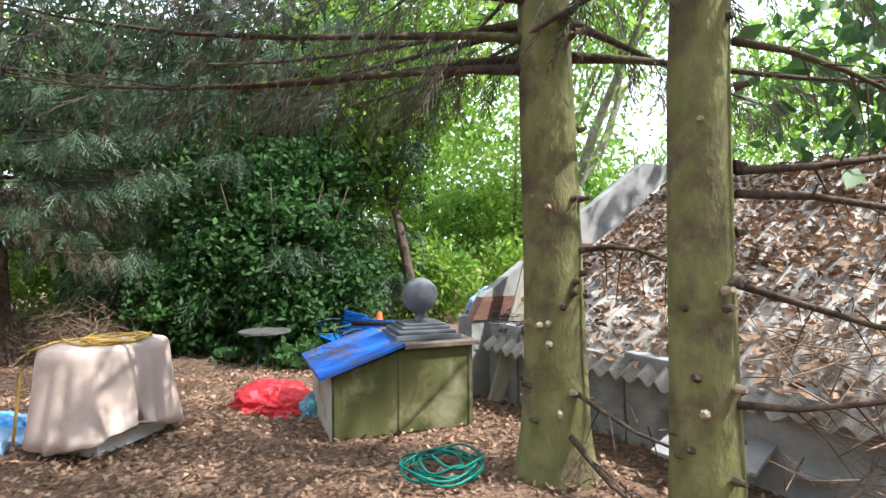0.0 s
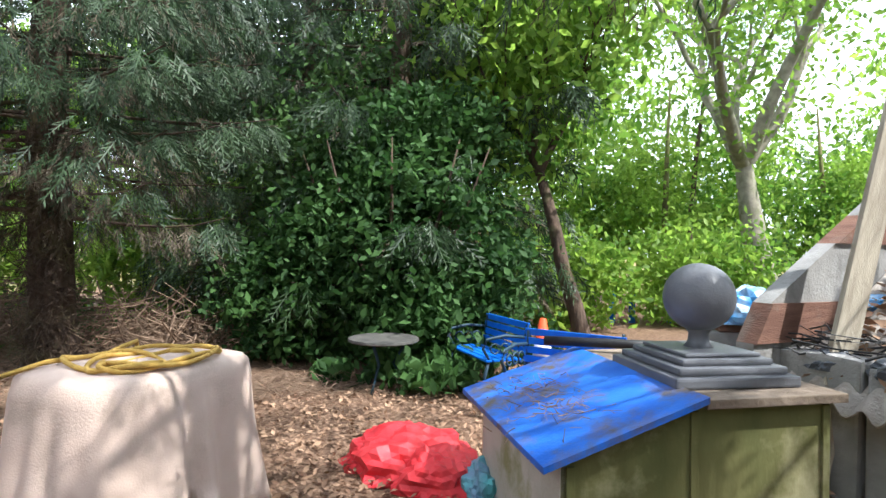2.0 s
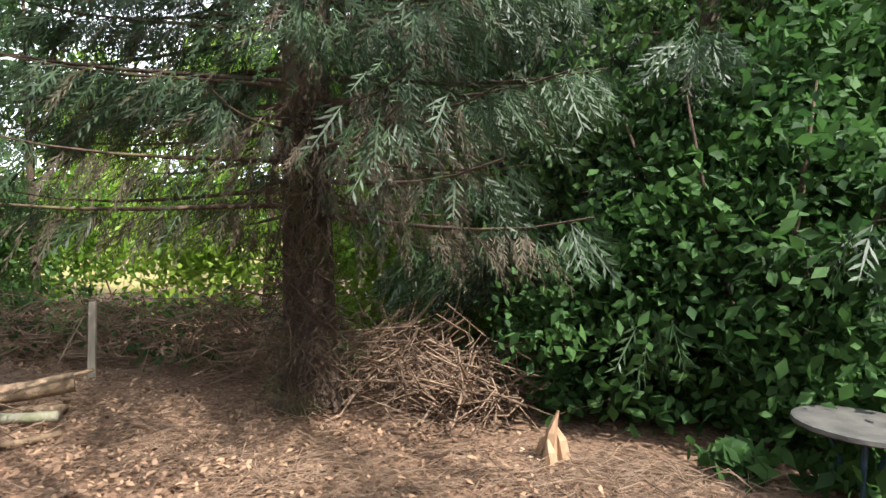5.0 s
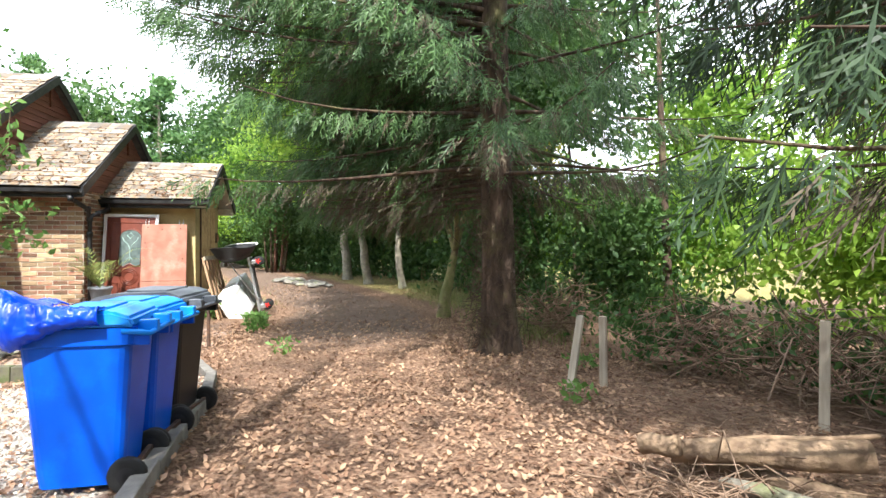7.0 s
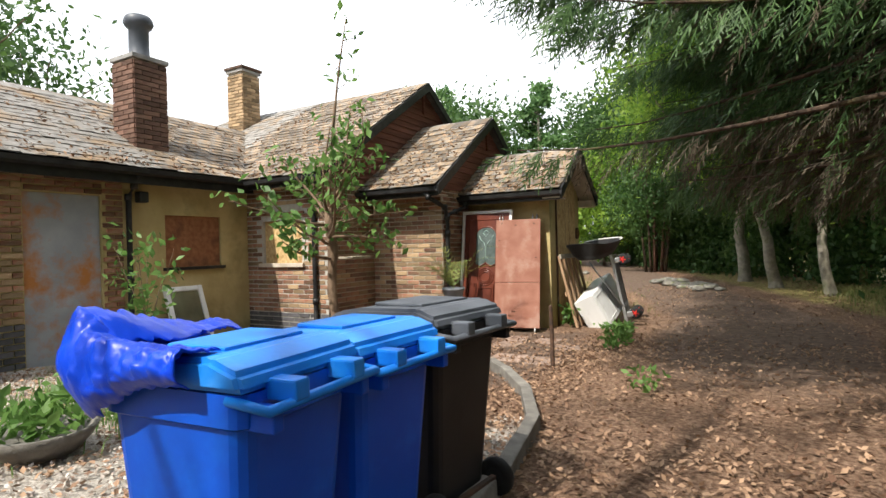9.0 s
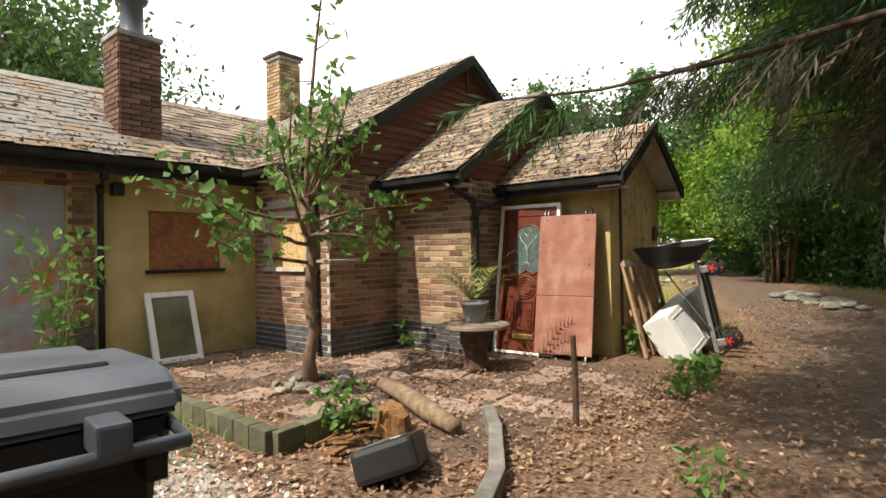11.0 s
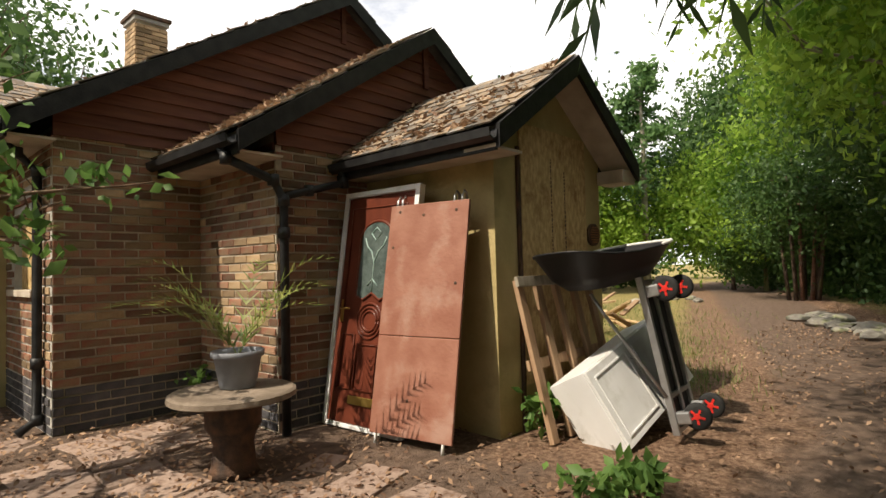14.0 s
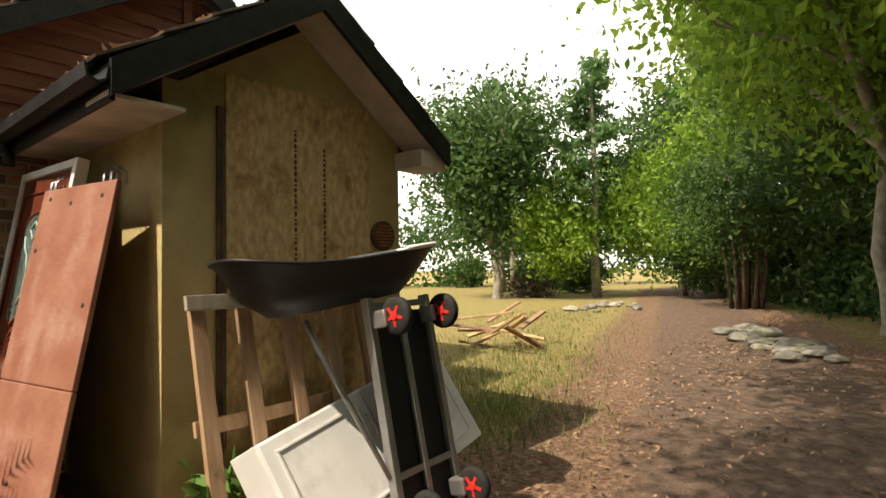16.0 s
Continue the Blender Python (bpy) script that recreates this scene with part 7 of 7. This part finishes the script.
def rope():
    r = random.Random(6)
    ob = thing("rope", "coiled yellow rope lying over the covered crate", "rope", pose(0.95, 0.78, 0.826, 0, 0, -9))
    loops = [(0.10, 0.02, 0.20, 0.26, 0.3), (0.12, -0.10, 0.17, 0.22, 1.2), (0.02, -0.16, 0.24, 0.15, 2.0), (0.16, -0.02, 0.12, 0.30, 2.7)]
    for cx, cy, a, b, ph in loops:
        bm = bmesh.new()
        pts = []
        for t in np.linspace(0, 6.4, 34):
            x, y = cx + a * math.cos(t + ph), cy + b * math.sin(t + ph)
            out = max(0, abs(x) - 0.36, 0) + max(0, abs(y) - 0.46)
            z = 0.012 * math.sin(3 * t + ph) + 0.012 - (0.9 * out if out > 0 else 0)
            pts.append((x, y, z))
        tube(bm, pts, 0.011, 7)
        part("coil", bm, M["rope"], ob, smooth=True)
    bm = bmesh.new()
    tube(bm, [(-0.1, -0.1, 0.02), (-0.2, -0.3, 0.01), (-0.24, -0.47, -0.03), (-0.26, -0.52, -0.2), (-0.28, -0.54, -0.5), (-0.30, -0.55, -0.72)], 0.011, 7)
    part("tail", bm, M["rope"], ob, smooth=True)
    bm = bmesh.new()
    tube(bm, [(-0.1, -0.1, 0.02), (-0.25, 0.1, 0.015), (-0.35, 0.25, 0.01), (-0.40, 0.3, -0.05), (-0.42, 0.32, -0.3)], 0.011, 7)
    part("tail", bm, M["rope"], ob, smooth=True)


rope()
bag("plastic_bag", "crumpled red plastic bag on the ground", "plastic bag", 1.85, 1.98, 0.40, 0.36, 0.20, M["redbag"], 1)
bag("plastic_bag", "crumpled red plastic sack beside another bag", "plastic bag", 2.12, 1.72, 0.24, 0.22, 0.18, M["redbag"], 4)
bag("plastic_bag", "blue-grey and teal plastic bag by the hut", "plastic bag", 2.42, 1.70, 0.15, 0.22, 0.17, M["greybag"], 2)
bag("plastic_bag", "blue and white plastic bag beside the crate", "plastic bag", 0.10, 0.62, 0.30, 0.32, 0.24, M["bluebag"], 3)
bag("plastic_bag", "crumpled orange plastic bag on the ground", "plastic bag", 0.34, 0.08, 0.18, 0.24, 0.13, M["orangebag"], 5)
bag("plastic_bag", "white and blue bag of bottles on the broken wall", "plastic bag", 4.15, 3.05, 0.26, 0.2, 0.25, M["bluebag"], 6).location.z = 0.86
bag("plastic_bag", "pale blue wrapped packet on the broken wall", "plastic bag", 4.95, 2.75, 0.34, 0.16, 0.12, M["bluebag"], 7).location.z = 0.98


def hose():
    ob = thing("garden_hose", "tangled teal garden hose among brown leaves", "hose", pose(3.78, 0.17, 0.03))
    r = random.Random(2)
    for k in range(7):
        bm = bmesh.new()
        a, b, ph, cx, cy = r.uniform(0.14, 0.26), r.uniform(0.16, 0.30), r.uniform(0, 6), r.uniform(-0.08, 0.08), r.uniform(-0.1, 0.1)
        tube(bm, [(cx + a * math.cos(t + ph), cy + b * math.sin(t + ph), 0.02 + 0.012 * k + 0.02 * math.sin(3 * t)) for t in np.linspace(0, 6.1, 26)], 0.009, 6)
        part("coil", bm, M["hose"], ob, smooth=True)


hose()

# garden benches, table, cones
def bench(label, a, b, seat_to, back_h=0.66):
    a, b = Vector((*a, 0)), Vector((*b, 0))
    m = plane_pose(((a + b) / 2), (b - a), (0, 0, 1))
    ob = thing("garden_bench", label, "bench", m, "garden benches")
    w = (b - a).length / 2
    sgn = 1 if (m.inverted() @ Vector((*seat_to, 0))).y > 0 else -1
    for k in range(5):
        y = sgn * (0.07 + k * 0.075)
        part("seat_slat", bbox((-w, y - 0.03, 0.34), (w, y + 0.03, 0.36), 0.004), M["bench"], ob)
    for k in range(4):
        z = 0.40 + k * 0.075
        part("back_slat", bbox((-w, -0.012 - sgn * 0.012 * k, z), (w, 0.012 - sgn * 0.012 * k, z + 0.058), 0.004), M["bench"], ob)
    for x in (-w + 0.03, w - 0.03):
        e = new("end_frame")
        e.parent = ob
        bead("arm", [(x, 0, 0.35), (x, -sgn * 0.03, 0.66), (x, -sgn * 0.06, back_h + 0.04)], 0.016, M["bench_iron"], e)
        bead("arm", [(x, 0, 0.55), (x, sgn * 0.2, 0.57), (x, sgn * 0.38, 0.54), (x, sgn * 0.42, 0.46), (x, sgn * 0.36, 0.36)], 0.015, M["bench_iron"], e)
        bead("leg", [(x, sgn * 0.36, 0.36), (x, sgn * 0.40, 0.2), (x, sgn * 0.37, 0.0)], 0.017, M["bench_iron"], e)
        bead("leg", [(x, 0.0, 0.36), (x, -sgn * 0.04, 0.2), (x, -sgn * 0.08, 0.0)], 0.017, M["bench_iron"], e)
        for q in range(3):
            c = (0.10 + 0.10 * q) * sgn
            bead("scroll", [(x, c + 0.045 * math.cos(t), 0.455 + 0.045 * math.sin(t)) for t in np.linspace(0, 5.6, 12)], 0.008, M["bench_iron"], e)


bench("bright blue slatted bench with iron scroll ends, under the elder", (1.96, 4.52), (2.46, 3.78), (1.5, 3.7))
bench("bright blue slatted bench beside a traffic cone", (2.47, 3.43), (3.27, 3.08), (2.4, 2.6))
gt = thing("garden_table", "round dark garden table standing in weeds", "table", pose(1.10, 3.72, 0))
bm = bmesh.new()
lathe(bm, [(0.33, 0.46), (0.345, 0.47), (0.34, 0.492), (0.32, 0.497)], 26)
part("tabletop", bm, M["table"], gt)
for k in range(3):
    a = 2.1 * k + 0.4
    bead("leg", [(0.22 * math.cos(a), 0.22 * math.sin(a), 0.46), (0.10 * math.cos(a), 0.10 * math.sin(a), 0.25), (0.24 * math.cos(a), 0.24 * math.sin(a), 0.0)], 0.016, M["bench_iron"], gt)


def cone(x, y, z=0.0, s=1.0, label="orange traffic cone with a white sleeve"):
    ob = thing("traffic_cone", label, "traffic cone", pose(x, y, z), "traffic cones")
    ob.scale = (s, s, s)
    part("base", bbox((-0.20, -0.20, 0), (0.20, 0.20, 0.035), 0.02), M["cone"], ob)
    bm = bmesh.new()
    lathe(bm, [(0.155, 0.035), (0.14, 0.06), (0.035, 0.69), (0.025, 0.70)], 22)
    part("body", bm, M["cone"], ob, smooth=True)
    bm = bmesh.new()
    lathe(bm, [(0.105, 0.28), (0.074, 0.47), (0.070, 0.47), (0.10, 0.28)], 22)
    part("sleeve", bm, M["conewhite"], ob, "white reflective sleeve", smooth=True)


cone(2.60, 4.10)
cone(4.95, 7.0, 0, 1.05, "orange traffic cone at the woodland edge")
for x, y, h in ((4.87, 10.6, 0.95), (4.1, 10.4, 0.55), (3.7, 10.2, 0.7)):
    plain("blue_post", bbox((x - 0.06, y - 0.05, -0.05), (x + 0.06, y + 0.05, h), 0.01), M["bench"], "blue painted post among the trees", "post", group="blue posts")

# ---- ruined shed ----
SA = Vector((4.45, 2.05, 0))
SE, SN = Vector((0.59, -0.807, 0)), Vector((0.807, 0.59, 0))
EZ, SL = 0.64, 0.62


def shed():
    m = Matrix((SE, SN, Vector((0, 0, 1)))).transposed().to_4x4()
    m.translation = SA
    sh = thing("ruined_shed", "half-collapsed shed with grey cement walls", "shed", m)
    # cement wall in cracked lengths
    x = -0.55
    r = random.Random(3)
    for k, ln in enumerate((0.55, 0.62, 0.7, 0.8, 1.0, 1.2)):
        bm = bbox((x, -0.06 + r.uniform(-0.02, 0.02), -0.05), (x + ln - 0.03, 0.08, EZ + 0.12 - 0.03 * k + r.uniform(-0.05, 0.05)), 0.02)
        bmesh.ops.subdivide_edges(bm, edges=bm.edges, cuts=2, use_grid_fill=True)
        for v in bm.verts:
            v.co += Vector((noise.noise(v.co * 3), noise.noise(v.co * 3 + Vector((5, 0, 0))), noise.noise(v.co * 2.3 + Vector((0, 9, 0))))) * 0.025
        part("wall_slab", bm, M["cement"], sh, "cracked grey cement slab")
        x += ln
    # rear gable of blocks with timber bands
    L0 = 3.4
    for z0, z1, mt, lab in ((0.0, 0.80, "cement", "pale block courses"), (0.80, 1.04, "redwood", "red-brown timber band"), (1.04, 1.42, "cement", "pale block courses"), (1.42, 1.62, "redwood", "red-brown timber band"), (1.62, 2.7, "cement", "pale block courses")):
        n0, n1 = max(0.0, (z0 - 0.95) / SL), max(0.0, (z1 - 0.95) / SL)
        bm = bmesh.new()
        prism(bm, [(n0 - 0.3, z0), (L0, z0), (L0, z1), (max(n1, 0) - 0.3, z1)], 0, -0.60, -0.46 if mt == "redwood" else -0.48)
        part("gable_course", bm, M[mt], sh, lab)
    # corrugated sheets
    for k in range(6):
        w = 0.62
        x0 = -0.40 + k * 0.60
        nx, ny = 26, 5
        vs, fs = [], []
        for j in range(ny):
            for i in range(nx):
                u = i / (nx - 1)
                d = j / (ny - 1) * 3.1 - 0.22
                ragged = 0.05 * noise.noise(Vector((x0 * 3 + u * 4, 0, 2))) if j == 0 else 0
                vs.append((x0 + u * w, d + ragged, EZ + 0.02 + d * SL + 0.032 * math.cos(2 * math.pi * u * w / 0.155) + 0.006 * (k % 2) + 0.02 * noise.noise(Vector((u * 2 + k, d, 0)))))
        for j in range(ny - 1):
            for i in range(nx - 1):
                a = j * nx + i
                fs.append((a, a + 1, a + 1 + nx, a + nx))
        me = bpy.data.meshes.new("corrugated_sheet")
        me.from_pydata(vs, [], fs)
        me.materials.append(M["corrug"])
        me.polygons.foreach_set("use_smooth", [True] * len(fs))
        o = new("corrugated_sheet", me)
        o.parent = sh
        so = o.modifiers.new("thickness", 'SOLIDIFY')
        so.thickness = 0.012
    # leaves drifted on the roof
    rr = np.random.default_rng(19)
    n = 7000
    u, d = rr.uniform(-0.35, 3.2, n), rr.uniform(-0.1, 2.9, n) ** 1.0
    keep = rr.uniform(0, 1, n) < np.clip(0.35 + d * 0.5, 0, 1)
    u, d = u[keep], d[keep]
    c = np.stack([u, d, EZ + 0.03 + d * SL + rr.uniform(0, 0.05, len(u))], 1)
    v, f = leaves(c, 0.055, r=rr, up=1.3)
    o = raw("roof_leaves", v, f, L["litter"], sh, "thick brown leaf drift")
    o["kind"] = "stuff"
    for k in range(4):
        y0 = 0.25 + 0.12 * k
        part("torn_sheet", bbox((1.9 + 0.32 * k, -0.42, EZ - 0.30), (2.15 + 0.32 * k, -0.10, EZ - 0.27), 0.006, pose(0, 0, 0, 22, 0, 4 * k)), M["cement"], sh, "broken pale cement sheet")


shed()
bm2 = bbox((-0.075, -0.02, 0), (0.075, 0.02, 2.5), 0.004)
plk = part("leaning_plank", bm2, M["wood_grey"])
plk.matrix_basis = plane_pose((4.16, 2.08, 0.0), (0.9, 0.25, -0.3), (0.8, 0.5, 2.35))
tagged(plk, "bleached grey plank leaning on the ruined wall", "plank")
low = part("low_block_wall", bbox((3.75, 2.95, -0.05), (5.2, 3.12, 0.78), 0.015), M["cement"])
tagged(low, "low pale block wall with a dark timber top", "wall", kind="structure")
plain("wall_timber", bbox((3.9, 2.94, 0.782), (5.2, 3.1, 0.86), 0.008), M["redwood"], "dark timber lying on the low block wall", "timber")
tangle("wire_and_rags", "dark rags and wire on the broken wall", "rags", [(4.5, 2.35, 0.82, 0.35, 0.2, 0.06), (4.9, 1.7, 0.78, 0.25, 0.25, 0.06)], 90, 0.5, 0.007, 51, 0.15, "black")
for k in range(3):
    bag("dark_rag", "crumpled black plastic rag on the broken wall", "rag", 4.35 + 0.22 * k, 2.25 - 0.25 * k, 0.14, 0.12, 0.10, M["grey_lid"], 20 + k, "dark rags").location.z = 0.70

# ---- by the first tall spruce ----
def log(label, a, b, r0, r1, material="log", group="log pile"):
    bm = bmesh.new()
    a, b = Vector(a), Vector(b)
    tube(bm, [a, a.lerp(b, 0.3) + Vector((0, 0, 0.012)), a.lerp(b, 0.7) - Vector((0, 0, 0.008)), b], [r0, (r0 * 2 + r1) / 3, (r0 + 2 * r1) / 3, r1], 12)
    for v in bm.verts:
        v.co += Vector((noise.noise(v.co * 6), noise.noise(v.co * 6 + Vector((4, 0, 0))), noise.noise(v.co * 6 + Vector((0, 4, 0))))) * 0.012
    plain("log", bm, M[material], label, "log", smooth=True, group=group)


log("thick brown log lying on the pile", (-4.85, 1.80, 0.14), (-4.38, 2.62, 0.24), 0.06, 0.085)
log("pale green-barked log on the pile", (-4.62, 1.95, 0.05), (-4.02, 2.30, 0.10), 0.035, 0.04, "bark_pale")
log("short cut log on the pile", (-4.92, 1.66, 0.16), (-4.76, 1.80, 0.20), 0.055, 0.055)
log("thin log under the pile", (-5.0, 2.0, 0.04), (-4.3, 2.5, 0.05), 0.05, 0.045)
log("thin branch on the pile", (-5.0, 2.2, 0.12), (-4.6, 2.9, 0.25), 0.025, 0.015)
log("branch lying beside the pile", (-4.1, 1.5, 0.02), (-3.8, 2.2, 0.03), 0.03, 0.02)
tangle("log_pile_twigs", "twigs and brash round the log pile", "twigs", [(-4.5, 1.9, 0.05, 0.4, 0.5, 0.06)], 160, 0.45, 0.005, 55, 0.2)
for x, y, h, lx, ly, lab in ((-5.5, 3.42, 0.80, 0.03, 0.05, "grey weathered fence post"), (-7.16, 2.50, 0.70, 0.0, -0.04, "thin grey fence post"), (-7.05, 2.10, 0.74, -0.05, 0.22, "fence stake leaning on another")):
    ob = part("fence_post", bbox((-0.035, -0.025, -0.1), (0.035, 0.025, h), 0.006), M["wood_grey"])
    ob.matrix_basis = plane_pose((x, y, gz(x, y)), (0.7, 0.7, 0), (lx * 2, ly * 2, 1))
    tagged(ob, lab, "fence post", "fence posts")
st2 = thing("broken_stump", "pale splintered stump under the elder", "stump", pose(-0.62, 3.55, -0.02))
for k, (dx, dy, h, a) in enumerate(((0, 0, 0.36, 12), (0.08, 0.05, 0.26, -20), (-0.07, 0.04, 0.22, 25), (0.03, -0.07, 0.18, -8))):
    bm = bmesh.new()
    tube(bm, [(dx, dy, 0), (dx * 1.1 + 0.01 * a / 10, dy, h * 0.6), (dx + 0.004 * a, dy + 0.02, h)], [0.06, 0.038, 0.008], 5)
    part("splinter", bm, M["wood"], st2)

# ---- bricks, last ----
def brick_mesh(material, w=0.215, seed=0):
    bm = bbox((-w / 2, -0.02, -0.031), (w / 2, 0.02, 0.031), 0.005)
    for v in bm.verts:
        v.co += Vector((noise.noise(v.co * 9 + Vector((seed, 0, 0))), 0.6 * noise.noise(v.co * 9 + Vector((0, seed, 0))), noise.noise(v.co * 9 + Vector((0, 0, seed))))) * 0.006
    me = bpy.data.meshes.new("brick")
    bm.to_mesh(me)
    bm.free()
    me.materials.append(M[material])
    return me


def lay(wall_ob, ax, at, a0, a1, z0, z1, kinds, holes=(), seed=0, plinth=0.3, course=0.0785, unit=0.2345):
    """Bricks on a wall's face: ax is the axis that the wall faces, at its place; kinds are brick meshes for the field."""
    r = random.Random(seed)
    z, row = z0, 0
    while z < z1 - 0.03:
        off = (row % 2) * unit / 2
        a = a0 - off
        while a < a1 - 0.02:
            lo, hi = max(a + 0.006, a0 + 0.004), min(a + unit - 0.006, a1 - 0.004)
            a += unit
            if hi - lo < 0.05:
                continue
            c = (lo + hi) / 2
            if any(h[0] - 0.02 < c < h[1] + 0.02 and h[2] - 0.03 < z + 0.04 < h[3] + 0.02 for h in holes):
                continue
            blue = z < plinth
            me = BLUE[r.randrange(2)] if blue else kinds[r.randrange(len(kinds))]
            o = new("brick", me)
            o.parent = wall_ob
            p = at + r.uniform(-0.006, 0.003) - 0.010
            sc = Matrix.Diagonal(((hi - lo) / 0.215, 1, 1, 1))
            o.matrix_basis = (pose(p, c, z + 0.039, r.uniform(-1, 1), 0, 90) if ax == 0 else pose(c, p, z + 0.039, r.uniform(-1, 1), 0, 180)) @ sc
        z += course
        row += 1


BLUE = [brick_mesh("brick_blue", seed=k) for k in (1, 2)]
RED = [brick_mesh("brick", seed=k) for k in (3, 4, 5)]
BUFF = [brick_mesh("brick_buff", seed=k) for k in (6, 7)]
lay(walls["ret"], 0, X1, YW, Y1, -0.2, 2.42, RED + RED + BUFF, [(-7.38, -6.48, 1.02, 1.98)], 1, 0.12)
lay(walls["gable1"], 1, Y1, X2, X1, -0.2, 2.36, RED + RED + BUFF, (), 2, 0.12)
lay(walls["front2"], 0, X2, Y1, Y2, -0.2, 2.24, RED + BUFF, (), 3, 0.12)
lay(walls["gable2"], 1, Y2, X3, X2, -0.2, 2.20, RED + RED + BUFF, (), 4, 0.12)
# brick piers of the wing either side of the metal door
lay(walls["wing"], 1, YW + 0.012, -8.80, -8.52, -0.2, 2.3, RED, (), 5, 0.35)
lay(walls["wing"], 1, YW + 0.012, -7.56, -5.6, -0.2, 2.3, RED + BUFF, (), 6, 0.35)
lay(walls["wing"], 1, YW + 0.012, -8.52, -7.56, 2.06, 2.3, RED, (), 7, 0.0)
# soldier course over the return window
for k in range(12):
    o = new("brick", RED[k % 3])
    o.parent = walls["ret"]
    o.matrix_basis = pose(X1 - 0.005, -7.42 + k * 0.078 + 0.04, 1.86, 0, 90, 0) @ pose(0, 0, 0, 0, 0, 90)
